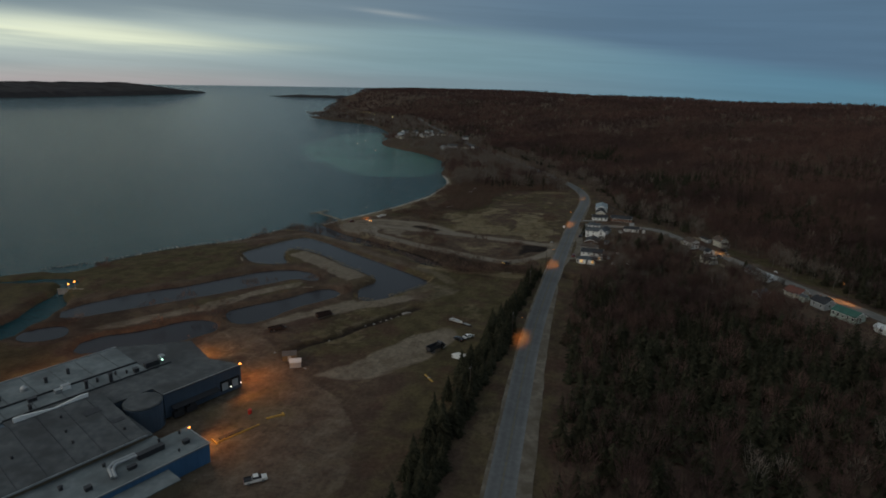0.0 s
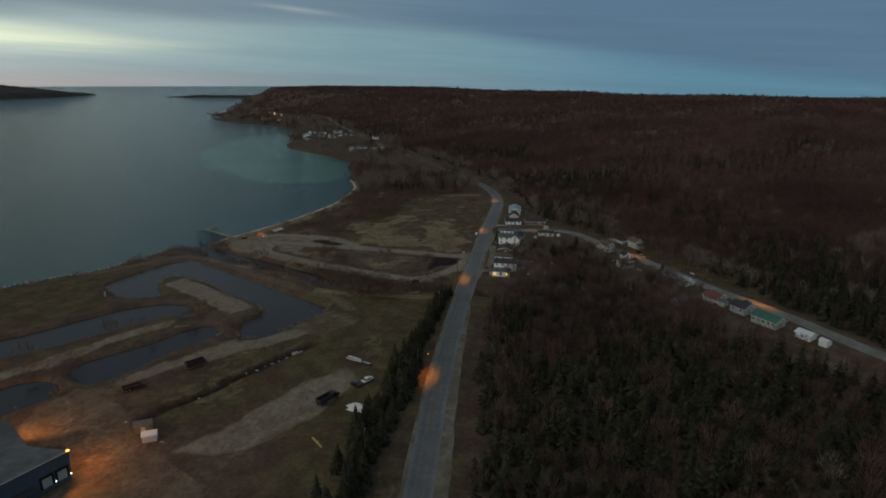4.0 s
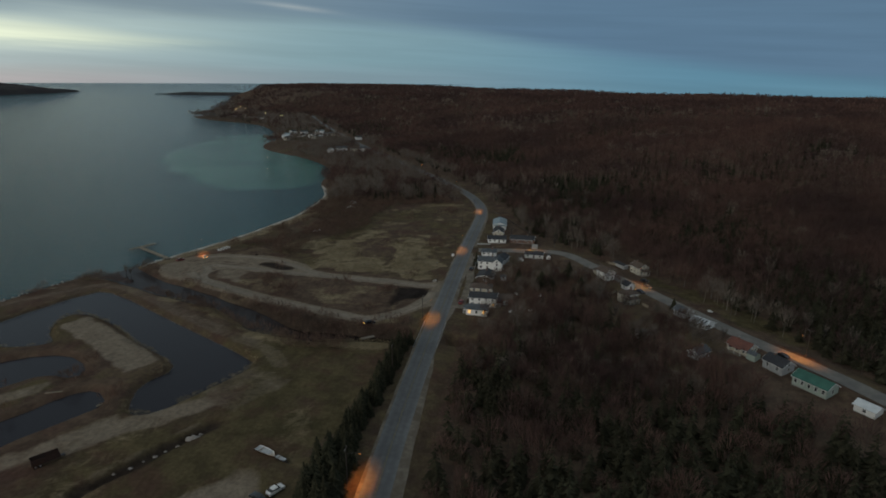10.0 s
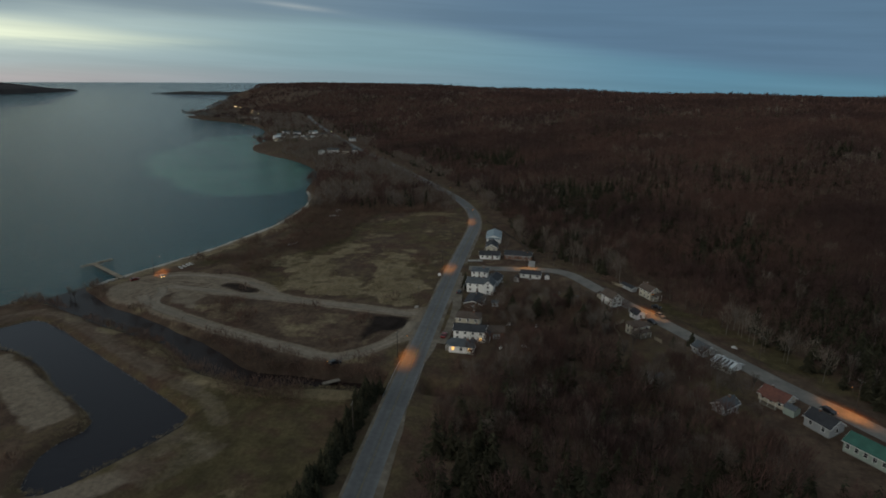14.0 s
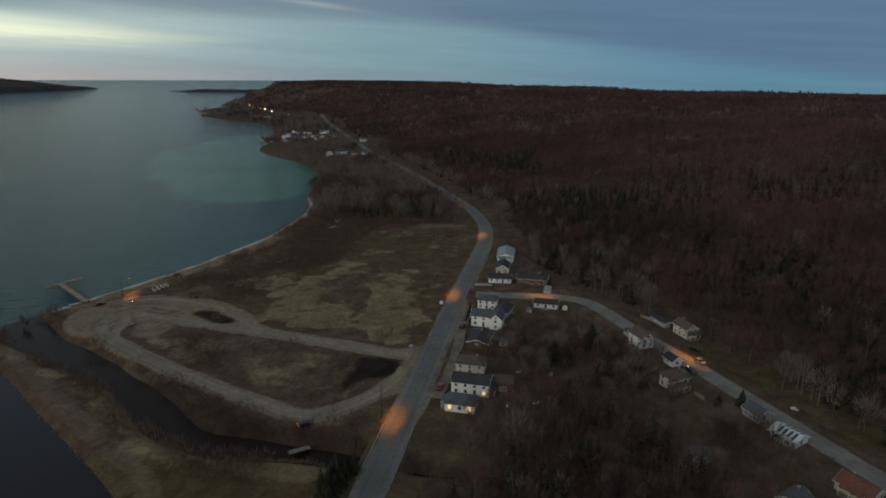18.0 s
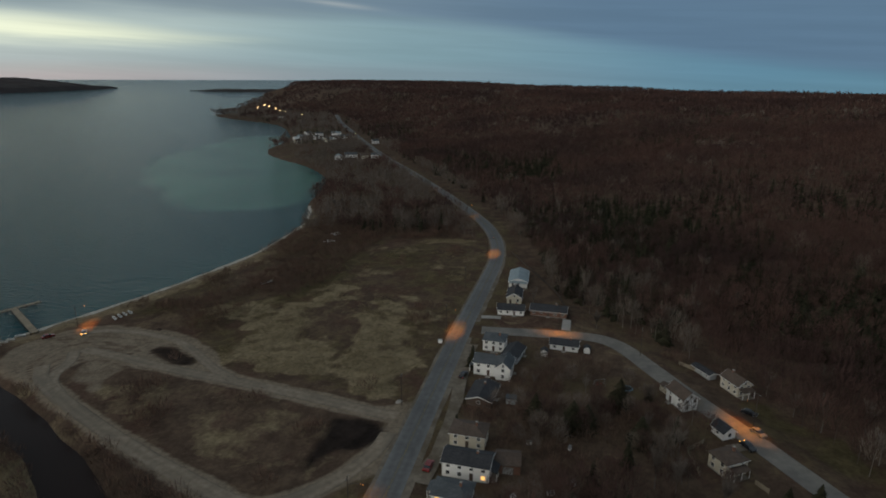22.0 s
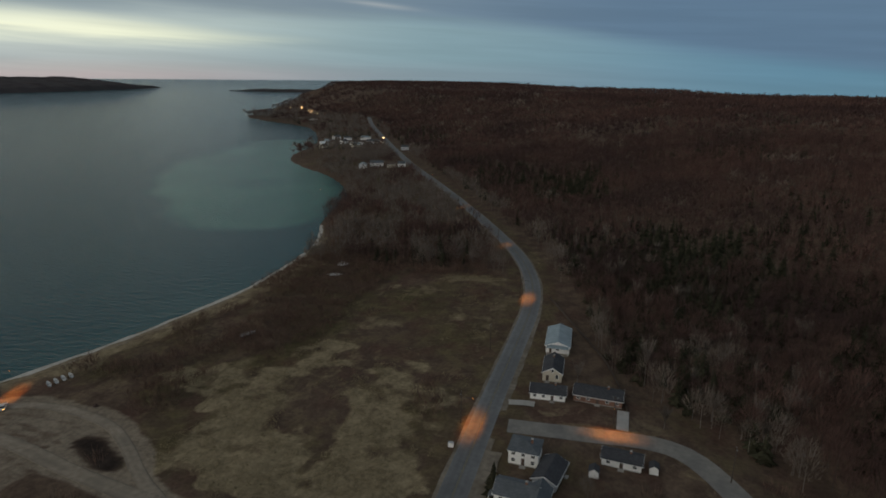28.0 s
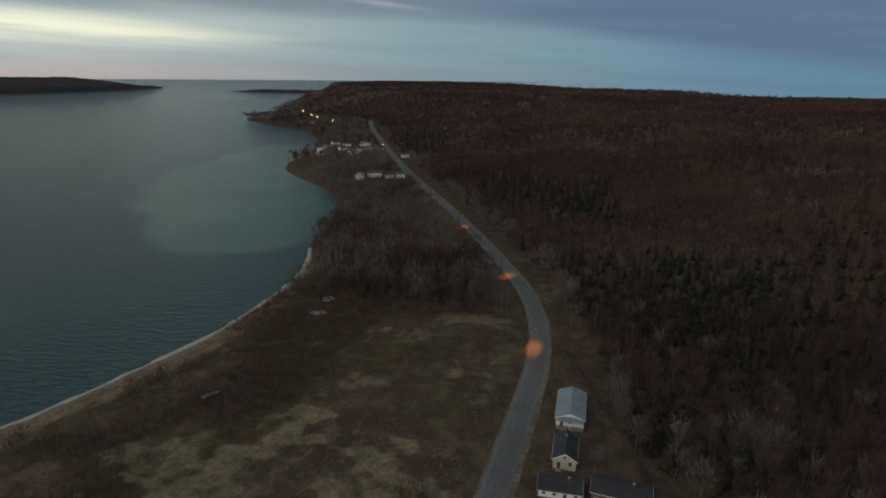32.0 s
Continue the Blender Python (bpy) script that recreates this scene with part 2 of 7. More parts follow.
LIT = glow("lit_window", (1.0, .52, .14), 1.3)
LAMP_OR = glow("sodium_lamp", (1.0, .33, .05), 5)
LAMP_ST = glow("street_lamp_lens", (1.0, .33, .05), 1.6)
LAMP_GR = glow("mercury_lamp", (.55, 1.0, .75), 3)
LAMP_W = glow("warm_lamp", (1.0, .50, .18), 24)
TWIGS_PALE = mat("pale_aspen_twigs", (.118, .098, .083), (.160, .135, .115), 0.3, 1.0, rand=0.3, spec=0.05)
TAIL = glow("amber_vehicle_lamp", (1.0, .42, .06), 8)
HEADL = glow("vehicle_headlamp", (1.0, .9, .75), 2.5)
PEBBLES = mat("pale_beach_pebbles", (.34, .32, .28), (.46, .44, .40), 0.8, 0.95, c3=(.25, .23, .19), scale3=0.15, bump=0.05)

# highway and gravel tracks: darker oil strips and paler wheel tracks along the lanes
GRAVEL_TRACK = mat("rutted_gravel", (.146, .120, .091), (.210, .177, .138), 0.6, 0.95, c3=(.130, .112, .088), scale3=0.13, amount3=0.8, detail=9)
for m_tr, lo_tr, hi_tr in ((ASPHALT, 0.72, 1.38), (GRAVEL_TRACK, 0.74, 1.28)):
    rt = m_tr.node_tree
    r_at = rt.nodes.new("ShaderNodeAttribute")
    r_at.attribute_name = "tracks"
    r_hv = rt.nodes.new("ShaderNodeHueSaturation")
    r_mr = N(rt, "MapRange", i3=lo_tr, i4=hi_tr)
    wire(rt, r_at, "Fac", r_mr, 0)
    wire(rt, r_mr, 0, r_hv, 2)
    r_b = rt.nodes["Principled BSDF"]
    r_from = r_b.inputs[0].links[0].from_socket
    rt.links.new(r_from, r_hv.inputs[4])
    rt.links.new(r_hv.outputs[0], r_b.inputs[0])


# ---- the lie of the land ----
EYE = np.array((0.0, 140.0, 101.0))
NEAR, RIM = 2500.0, 4850.0


def draw_in(v):
    """What lies past 2.5 km is drawn in towards the middle of the place, so that the open lake and the far woods end before 5 km."""
    v = np.array(v, float).reshape(-1, 3)
    d = v - EYE
    r = np.hypot(d[:, 0], d[:, 1])
    v[:, 2] -= r ** 2 / 14.8e6 * (r > NEAR)
    d = v - EYE
    k = np.where(r > NEAR, (NEAR + (RIM - NEAR) * (1 - NEAR / np.maximum(r, 1))) / np.maximum(r, 1), 1.0)
    return EYE + d * k[:, None]


def seg_dist(x, y, pts):
    """Distance to a line of points, and how far along it the nearest place lies."""
    best, along, run = np.full(np.shape(x), 1e9), np.zeros(np.shape(x)), 0.0
    for (ax, ay), (bx, by) in zip(pts[:-1], pts[1:]):
        dx, dy = bx - ax, by - ay
        ll = dx * dx + dy * dy
        t = np.clip(((x - ax) * dx + (y - ay) * dy) / ll, 0, 1)
        d = np.hypot(x - ax - t * dx, y - ay - t * dy)
        along = np.where(d < best, run + t * ll ** 0.5, along)
        best = np.minimum(best, d)
        run += ll ** 0.5
    return best, along


def inside(x, y, poly):
    res = np.zeros(np.shape(x), bool)
    for (ax, ay), (bx, by) in zip(poly, poly[1:] + poly[:1]):
        if ay != by:
            res ^= ((ay > y) != (by > y)) & (x < (bx - ax) * (y - ay) / (by - ay) + ax)
    return res


def poly_dist(x, y, poly):
    """Distance to the outline, positive inside."""
    d = seg_dist(x, y, poly + poly[:1])[0]
    return np.where(inside(x, y, poly), d, -d)


def smooth(a, b, x):
    t = np.clip((x - a) / (b - a), 0, 1)
    return t * t * (3 - 2 * t)


def wavy(x, y, size, seed=0):
    """Soft value noise, about -1 to 1."""
    xs, ys = np.asarray(x) / size + seed * 17.3, np.asarray(y) / size - seed * 9.1
    i, j = np.floor(xs), np.floor(ys)
    u, v = xs - i, ys - j
    u, v = u * u * (3 - 2 * u), v * v * (3 - 2 * v)

    def r(a, b):
        s = np.sin(a * 127.1 + b * 311.7 + seed * 74.7) * 43758.5453
        return (s - np.floor(s)) * 2 - 1

    return (r(i, j) * (1 - u) + r(i + 1, j) * u) * (1 - v) + (r(i, j + 1) * (1 - u) + r(i + 1, j + 1) * u) * v


def rounded(pts, rounds=2, closed=False):
    for _ in range(rounds):
        out = [] if closed else [pts[0]]
        for a, b in zip(pts, pts[1:] + (pts[:1] if closed else [])):
            out += [(a[0] * .75 + b[0] * .25, a[1] * .75 + b[1] * .25), (a[0] * .25 + b[0] * .75, a[1] * .25 + b[1] * .75)]
        pts = out + ([] if closed else [pts[-1]])
    return pts


COAST = [(-700, -700), (-520, -100), (-330, 170), (-300, 214), (-284, 214), (-277, 226), (-280, 240), (-265, 276), (-240, 303), (-234, 326), (-227, 346), (-214, 360),
         (-208, 372), (-203, 390), (-196, 406), (-187, 435), (-178, 475), (-173, 507), (-174, 543), (-177, 578), (-189, 613),
         (-203, 640), (-213, 684), (-222, 731), (-250, 783), (-298, 844), (-345, 880), (-393, 928), (-428, 1000), (-433, 1062),
         (-470, 1160), (-512, 1238), (-598, 1378), (-700, 1470), (-800, 1525), (-955, 1668), (-960, 1700), (-900, 1800), (-1084, 1990),
         (-1500, 3000), (-1891, 3743), (-2600, 5600), (-3600, 9800)]
COAST = rounded(COAST, 1)
LAND = COAST + [(-3600, 60000), (60000, 60000), (60000, -4000), (-700, -4000)]
TOE = rounded([(330, -300), (215, 60), (165, 170), (140, 235), (116, 290), (84, 350), (58, 395), (34, 428), (8, 445), (-2, 480), (-8, 520), (-18, 562),
               (-40, 620), (-88, 705), (-140, 805), (-205, 920), (-330, 1150), (-440, 1370), (-620, 1640), (-830, 1800), (-1000, 2060), (-1480, 3100), (-1880, 3900), (-3000, 7000)], 1)
HILL = TOE + [(-3000, 20000), (20000, 20000), (20000, -3000), (330, -3000)]
ROAD = rounded([(-16, -160), (-17, 0), (-23.2, 80), (-28.2, 145), (-32, 200), (-33.3, 270), (-33, 350), (-32.5, 420), (-31.2, 470), (-30.4, 505), (-34, 540), (-45, 578),
                (-60, 612), (-80, 653), (-106, 703), (-160, 802), (-226, 916), (-292, 1040), (-351, 1155), (-462, 1373), (-510, 1480), (-548, 1565)], 2)
STREET = rounded([(-25, 411.5), (-5, 413), (12, 414.5), (22, 413), (29, 406), (37, 391), (46, 375), (56, 359), (67, 340), (80, 317), (91, 298), (101, 285),
                  (110, 270), (118, 254), (128, 236), (145, 205)], 2)
POND_A = rounded([(-216, 280), (-214, 272), (-196, 259), (-181, 262), (-177, 266), (-187, 274), (-194, 290), (-188, 296), (-164, 285), (-145, 270), (-129, 262), (-118, 253),
                  (-124, 241), (-119, 228), (-115, 223), (-108, 224), (-99, 241), (-91, 260), (-102, 268), (-140, 290), (-190, 320), (-203, 321)], 1, True)
POND_B = rounded([(-236, 172), (-217, 204), (-205, 215), (-194, 234), (-181, 252), (-165, 258), (-150, 250), (-148, 241), (-160, 243), (-168, 230), (-179, 215), (-190, 200), (-203, 185), (-224, 160)], 1, True)
POND_C = rounded([(-166, 192), (-162, 200), (-149, 216), (-143, 231), (-136, 236), (-126, 228), (-133, 215), (-141, 202), (-143, 189), (-149, 181), (-158, 183)], 1, True)
POND_D = rounded([(-200, 150), (-182, 166), (-177, 177), (-168, 182), (-159, 179), (-156, 172), (-160, 164), (-164, 156), (-176, 148), (-192, 136)], 1, True)
POND_E = rounded([(-228, 150), (-219, 158), (-211, 154), (-208, 146), (-216, 140), (-226, 141)], 1, True)
PONDS = [POND_A, POND_B, POND_C, POND_D, POND_E]
CREEK = rounded([(-222, 356), (-204, 349), (-186, 338), (-160, 327), (-138, 318), (-120, 308), (-102, 294), (-84, 288), (-60, 289), (-40, 288), (-24, 286), (-8, 288), (10, 282), (30, 290), (50, 280)], 2)
INLET = rounded([(-300, 190), (-268, 208), (-258, 190), (-246, 176), (-240, 160), (-236, 140)], 2)
DITCH = rounded([(-117, 163), (-114, 170), (-110, 175), (-105, 183), (-103, 190), (-97, 199), (-93, 208), (-86, 219)], 1)
YARD = [(-152, 60), (-118, 140), (-150, 152), (-158, 168), (-150, 178), (-138, 178), (-118, 158), (-100, 146), (-84, 138), (-70, 122), (-64, 100), (-66, 60), (-80, 20), (-150, 20)]


def height(x, y):
    """The ground's height over the lake."""
    x, y = np.asarray(x, float), np.asarray(y, float)
    d = np.minimum(poly_dist(x, y, LAND), 600)
    z = np.where(d < 0, np.maximum(d * 0.09, -6), 2.0 * smooth(0, 26, d) + 0.9 * smooth(20, 90, d) + 0.02 * d.clip(0, 5))
    s = poly_dist(x, y, HILL)
    dr, _ = seg_dist(x, y, ROAD)
    z = z + np.where(d > 0, 1.4 * smooth(110, 8, dr) + smooth(20, -40, -s - 60) * 0.5, 0) * smooth(0, 60, d)
    ds, _ = seg_dist(x, y, STREET)
    sf = s * (1 + 1.6 * smooth(1300, 2300, y) + 3.5 * smooth(2300, 3600, y) * smooth(900, 300, s))
    hill = 57 * smooth(-20, 600, sf) - 150 * smooth(2600, 7400, y + 1.6 * x) * smooth(350, 800, s) + 3 * smooth(1800, 3600, y - x) * smooth(0, 60, s) - smooth(1250, 1700, np.hypot(x, y - 150)) * smooth(100, 300, s) * (9 * smooth(-900, -250, x) + 6 * smooth(200, 500, x))
    hill = hill * smooth(0, 30, s)
    hill = hill + 9 * np.exp(-((x - 200) ** 2 + (y - 720) ** 2) / 130 ** 2) - 12 * np.exp(-((x - 330) ** 2 + (y - 1000) ** 2) / 160 ** 2) * smooth(100, 300, s)
    hill = hill * (1 + 0.10 * wavy(x, y, 210, 3)) + smooth(40, 420, s) * (5 * wavy(x, y, 330, 5) - 9 * np.abs(wavy(x, y, 150, 6)) + 3 + 2 * wavy(x, y, 60, 9))
    z = z + np.where(d > 0, hill, 0) * smooth(0, 25, d)
    z = z + np.where(d > 4, 0.16 * wavy(x, y, 14, 1) + 0.10 * wavy(x, y, 5, 2), 0) * (1 - smooth(14, 6, dr)) * (1 - 0.85 * smooth(-6, 4, poly_dist(x, y, YARD)))
    z = np.where(d > 0, z + (4.9 - z) * smooth(12, 6.2, dr) * (s < 20), z)
    z = np.where(d > 0, z + (5.0 - z) * smooth(14, 5, ds) * (ds < 14), z)
    for p in PONDS:
        pd = poly_dist(x, y, p)
        z = np.where(pd > -4, z + (0.7 - z) * smooth(-2.6, 1.6, pd), z)
    dc, ac = seg_dist(x, y, CREEK)
    wide = np.interp(x, [-225, -190, -150, -90, -50, -40, -20, 60], [8, 6.2, 6.2, 5.2, 3.6, 3.0, 2.0, 1.4]) + 1.5 * wavy(ac, ac * 0, 17, 8)
    z = np.where(dc < 22, z + (-0.9 - z) * smooth(wide + 5, wide - 2, dc) * np.where(np.abs(dr) < 6.5, 0.0, 1), z)
    di, _ = seg_dist(x, y, INLET)
    di = di + 1.6 * wavy(x, y, 9, 56)
    wi = np.interp(y, [150, 176, 190, 205], [10.5, 9.5, 5.5, 7.0])
    z = np.where(di < 16, z + (-0.9 - z) * smooth(wi, wi - 4, di), z)
    dd, _ = seg_dist(x, y, DITCH)
    z = np.where(dd < 6, z - 1.3 * smooth(3.0, 0.8, dd), z)
    return z


def z_at(x, y):
    """The height of the ground sheet at one place."""
    i, j = (min(max(int(np.searchsorted(g, v)) - 1, 0), len(g) - 2) for g, v in ((gx, x), (gy, y)))
    u, v = (x - gx[i]) / (gx[i + 1] - gx[i]), (y - gy[j]) / (gy[j + 1] - gy[j])
    return float((GZ[j, i] * (1 - u) + GZ[j, i + 1] * u) * (1 - v) + (GZ[j + 1, i] * (1 - u) + GZ[j + 1, i + 1] * u) * v)


def raw_mesh(name, v, faces, mats, smooth_shade=False, idx=None):
    """A mesh from arrays: faces is an n x 3 or n x 4 array."""
    me = bpy.data.meshes.new(name)
    v, faces = np.ascontiguousarray(v, np.float32), np.ascontiguousarray(faces, np.int32)
    me.vertices.add(len(v))
    me.vertices.foreach_set("co", v.ravel())
    k = faces.shape[1]
    me.loops.add(faces.size)
    me.loops.foreach_set("vertex_index", faces.ravel())
    me.polygons.add(len(faces))
    me.polygons.foreach_set("loop_start", np.arange(0, faces.size, k, dtype=np.int32))
    me.polygons.foreach_set("loop_total", np.full(len(faces), k, np.int32))
    for m in mats if isinstance(mats, (list, tuple)) else [mats]:
        me.materials.append(m)
    if idx is not None:
        me.polygons.foreach_set("material_index", np.ascontiguousarray(idx, np.int32))
    me.update(calc_edges=True)
    me.polygons.foreach_set("use_smooth", np.full(len(faces), smooth_shade))
    return me


def spread(lo, hi, step, far_lo, far_hi, grow):
    """Even steps between lo and hi, then wider and wider ones."""
    mid = list(np.arange(lo, hi + step / 2, step))
    a, s = mid[0], step
    left = []
    while a > far_lo:
        s *= grow
        a -= s
        left.append(a)
    b, s = mid[-1], step
    right = []
    while b < far_hi:
        s *= grow
        b += s
        right.append(b)
    return np.array(left[::-1] + mid + right)


gx, gy = spread(-290, 125, 1.5, -6000, 8800, 1.075), spread(78, 545, 1.5, -900, 9700, 1.06)
GX, GY = np.meshgrid(gx, gy)
GZ = height(GX, GY)
nx, ny = len(gx), len(gy)
vid = np.arange(nx * ny).reshape(ny, nx)
quads = np.stack([vid[:-1, :-1], vid[:-1, 1:], vid[1:, 1:], vid[1:, :-1]], -1).reshape(-1, 4)
zq = np.max(np.stack([GZ[:-1, :-1], GZ[:-1, 1:], GZ[1:, 1:], GZ[1:, :-1]], -1), -1).ravel()
quads = quads[(zq > -5.5) | (poly_dist(GX, GY, HILL)[:-1, :-1].ravel() > 300)]
cx, cy = GX.ravel(), GY.ravel()

# what grows or lies where: red gravel and sand, green grass, blue dry pale grass
R1 = rounded([(-40, 345.6), (-49.6, 347.2), (-70, 351.2), (-94.7, 355.8), (-120, 359.2), (-139.4, 362.6), (-155, 366.5), (-168, 368)], 1)
R2 = rounded([(-40, 337), (-40.6, 330), (-43, 322), (-48, 314), (-54, 306.5), (-59, 303), (-66.4, 302.6), (-77, 306.2), (-90.8, 311.2), (-103.7, 316.3), (-118.2, 322.4), (-134.7, 330), (-150.6, 337.4), (-164, 345), (-172, 354)], 1)
R3 = rounded([(-99.6, 356.8), (-112.7, 364.2), (-126.3, 374.6), (-138.5, 381.8), (-154, 385.3), (-168, 386), (-180, 382)], 1)
SPUR = rounded([(-156, 350), (-159, 357), (-155, 361), (-146, 361), (-140, 357), (-143, 352), (-139, 341), (-143, 342), (-149, 345)], 1, True)
ISLE = rounded([(-144, 371), (-140, 376), (-131, 374), (-120, 367), (-121, 363), (-131, 364.5)], 1, True)
PARK = rounded([(-192, 355), (-195, 364), (-194, 374), (-188, 384), (-168, 390), (-149, 389), (-130, 384), (-112, 369), (-116, 360), (-130, 361), (-150, 365), (-161, 362), (-161, 352), (-158, 341), (-166, 341), (-173, 345), (-182, 348)], 1, True)
GRAVELS = [
    [(-185, 280), (-180, 289), (-145, 268), (-127, 256), (-132, 246)],
    [(-205, 155), (-189, 177), (-178, 195), (-166, 219), (-153, 237), (-151, 229), (-166, 209), (-167, 193), (-178, 178), (-190, 160)],
    [(-143, 184), (-127, 206), (-117, 220), (-112, 216), (-121, 204), (-131, 189), (-137, 178)],
    [(-98, 148), (-90, 160), (-79, 184), (-69, 200), (-63, 200), (-60, 191), (-66, 172), (-76, 154), (-85, 147)],
    [(-98, 234), (-94, 249), (-90, 255), (-73, 248), (-83, 226)],
    [(-130, 202), (-115, 218), (-97, 232), (-91, 230), (-94, 226), (-110, 210), (-122, 195)],
    [(-35, 354), (-46, 350), (-44, 345), (-41.5, 341), (-40.5, 332), (-46, 323), (-46, 315), (-40, 316), (-35.5, 322)],
    YARD,
]
SANDS = [[(-142, 416), (-125, 428), (-119, 420), (-122, 405), (-133, 407)], [(-75, 437), (-63, 441), (-58, 432), (-67, 427)],
         [(-110, 429), (-103, 451), (-96, 453), (-89, 435), (-98, 423), (-105, 418), (-92, 407), (-90, 390), (-77, 386), (-75, 366), (-84, 361), (-96, 366), (-116, 378), (-112, 392), (-118, 399), (-113, 419)],
         [(-73, 417), (-62, 423), (-51, 426), (-46, 416), (-52, 407), (-46, 396), (-43, 382), (-46, 360), (-56, 356), (-63, 366), (-68, 381), (-71, 396), (-69, 406)],
         [(-84, 536), (-53, 545), (-53, 539), (-86, 531)], [(-104, 521), (-86, 530), (-86, 525), (-104, 515)]]
w1 = wavy(cx, cy, 9, 11) + 0.6 * wavy(cx, cy, 4, 12)
DIKE = rounded([(-82, 258), (-90, 269), (-112, 281), (-144, 299), (-185, 325), (-205, 331), (-221, 314), (-243, 294)], 1)
gravel, dry, green = np.zeros(len(cx)), np.zeros(len(cx)), np.zeros(len(cx))
for p, wd in ((R1, 3.3), (R2, 3.3), (R3, 2.6), (DIKE, 3.4)):
    gravel = np.maximum(gravel, (0.42 if wd == 3.4 else 1.0) * smooth(wd + 1.6, wd - 0.6, seg_dist(cx, cy, p)[0] + 0.5 * w1))
for p in [PARK, SPUR] + GRAVELS:
    gravel = np.maximum(gravel, smooth(-2.4, 0.9, poly_dist(cx, cy, p) + 1.3 * w1) * (1.0 if p is PARK else 0.47 if p is YARD or p is GRAVELS[4] else 0.92 if p is GRAVELS[0] else 0.74) * (0.90 + (0.10 if p is not YARD else 0.03) * wavy(cx, cy, 6, 44) + 0.08 * wavy(cx + cy * .6, cy - cx, 14, 47)))
gravel = gravel * (1 - smooth(-1.2, 1.4, poly_dist(cx, cy, ISLE) + 0.7 * w1))
RUTS = [rounded(p, 2) for p in ([(-112, 358), (-150, 368), (-176, 374), (-192, 380)], [(-120, 370), (-148, 383), (-172, 384), (-186, 376)], [(-134, 327), (-163, 343), (-176, 358), (-172, 372), (-150, 370)], [(-158, 340), (-168, 352), (-166, 364), (-150, 364.5)], [(-150, 334), (-172, 348), (-186, 362), (-196, 372)])]
for p in RUTS:
    for side in (-0.1, 3.4):
        gravel = gravel * (1 - 0.42 * np.exp(-((seg_dist(cx, cy, p)[0] - side) / 0.9) ** 2) * (poly_dist(cx, cy, PARK) > 1))
dd_ = seg_dist(cx + 3.2, cy - 1.8, DITCH)[0]
gravel = np.maximum(gravel, (0.34 + 0.2 * wavy(cx, cy, 5, 48)) * smooth(2.6, 0.6, dd_ + 0.9 * w1))
d_land, d_hill, d_road = poly_dist(cx, cy, LAND), poly_dist(cx, cy, HILL), seg_dist(cx, cy, ROAD)[0]
flat = (d_hill < 0) & (d_land > 0)
beach = (d_land > -4) * smooth(360, 374, cy) * smooth(645, 600, cy)
gravel = np.maximum(gravel, smooth(6.5, 3.5, d_land + 0.8 * w1) * beach)
for p in SANDS:
    dry = np.maximum(dry, smooth(-5, 4, poly_dist(cx, cy, p) + 6.5 * w1) * (0.38 + 0.74 * smooth(-0.75, 0.45, wavy(cx + .5 * cy, cy - .5 * cx, 11, 41) + 0.7 * wavy(cx, cy, 4.5, 57))))
dry = np.maximum(dry, 0.62 * smooth(26, 9, d_land + 3 * w1) * beach)
dry = np.maximum(dry, 0.42 * smooth(75, 30, d_land + 6 * w1) * beach * smooth(-0.5, 0.4, wavy(cx, cy, 17, 58)))
dry = np.maximum(dry, 1.0 * smooth(5.0, 3.0, d_land + 0.6 * w1) * beach)
gravel = np.where(beach > 0, gravel * smooth(1.5, 5, d_land), gravel)
bank = seg_dist(cx, cy, CREEK)[0]
dry = np.maximum(dry, 0.8 * smooth(20, 12, bank) * smooth(-0.4, 0.4, wavy(cx, cy, 13, 14)) * (cx < -45))
dry = np.maximum(dry, smooth(-3, 5, poly_dist(cx, cy, [(-150, 352), (-60, 345), (-45, 340), (-50, 312), (-66, 308), (-110, 324), (-140, 336)]) + 2 * w1) * (0.40 + 0.3 * wavy(cx, cy, 8, 49)))
dry = np.maximum(dry, 0.72 * smooth(-2.5, 3, poly_dist(cx, cy, [(-146, 310), (-128, 312), (-116, 300), (-103, 288.5), (-90, 283), (-74, 283), (-74, 277), (-97, 276), (-112, 287), (-132, 300)]) + 2.2 * w1))
dry = np.maximum(dry, 0.35 * flat * smooth(0.2, 0.8, wavy(cx, cy, 24, 15)))
FIELD = [(-121, 363), (-142, 395), (-138, 417), (-120, 450), (-112, 510), (-86, 533), (-46, 545), (-38, 501), (-38, 396), (-41, 353)]
dry = np.maximum(dry, smooth(-4, 6, poly_dist(cx, cy, FIELD) + 3 * w1) * (0.20 + 0.24 * wavy(cx, cy, 13, 45) + 0.20 * wavy(cx, cy, 4, 46)))
green = smooth(-4, 6, poly_dist(cx, cy, FIELD) + 3 * w1) * (0.50 + 0.25 * wavy(cx, cy, 30, 16))
green = np.maximum(green, flat * (cx < -36) * (cy < 290) * (0.45 + 0.35 * wavy(cx, cy, 26, 17)))
green = np.maximum(green, smooth(-6, 6, poly_dist(cx, cy, [(-300, 190), (-282, 240), (-262, 280), (-240, 300), (-222, 296), (-218, 270), (-198, 256), (-200, 232), (-222, 200), (-246, 176)]) + 3 * w1) * (0.80 + 0.2 * wavy(cx, cy, 17, 53)))
green = np.maximum(green, flat * (cy > 395) * (d_land > 10) * (d_land < 75) * (0.42 + 0.35 * wavy(cx, cy, 15, 54)))
green = np.maximum(green, smooth(-4, 5, poly_dist(cx, cy, [(58, 384), (76, 372), (104, 330), (120, 300), (108, 296), (92, 316), (70, 350)]) + 3 * w1) * (0.72 + 0.3 * wavy(cx, cy, 8, 59)))
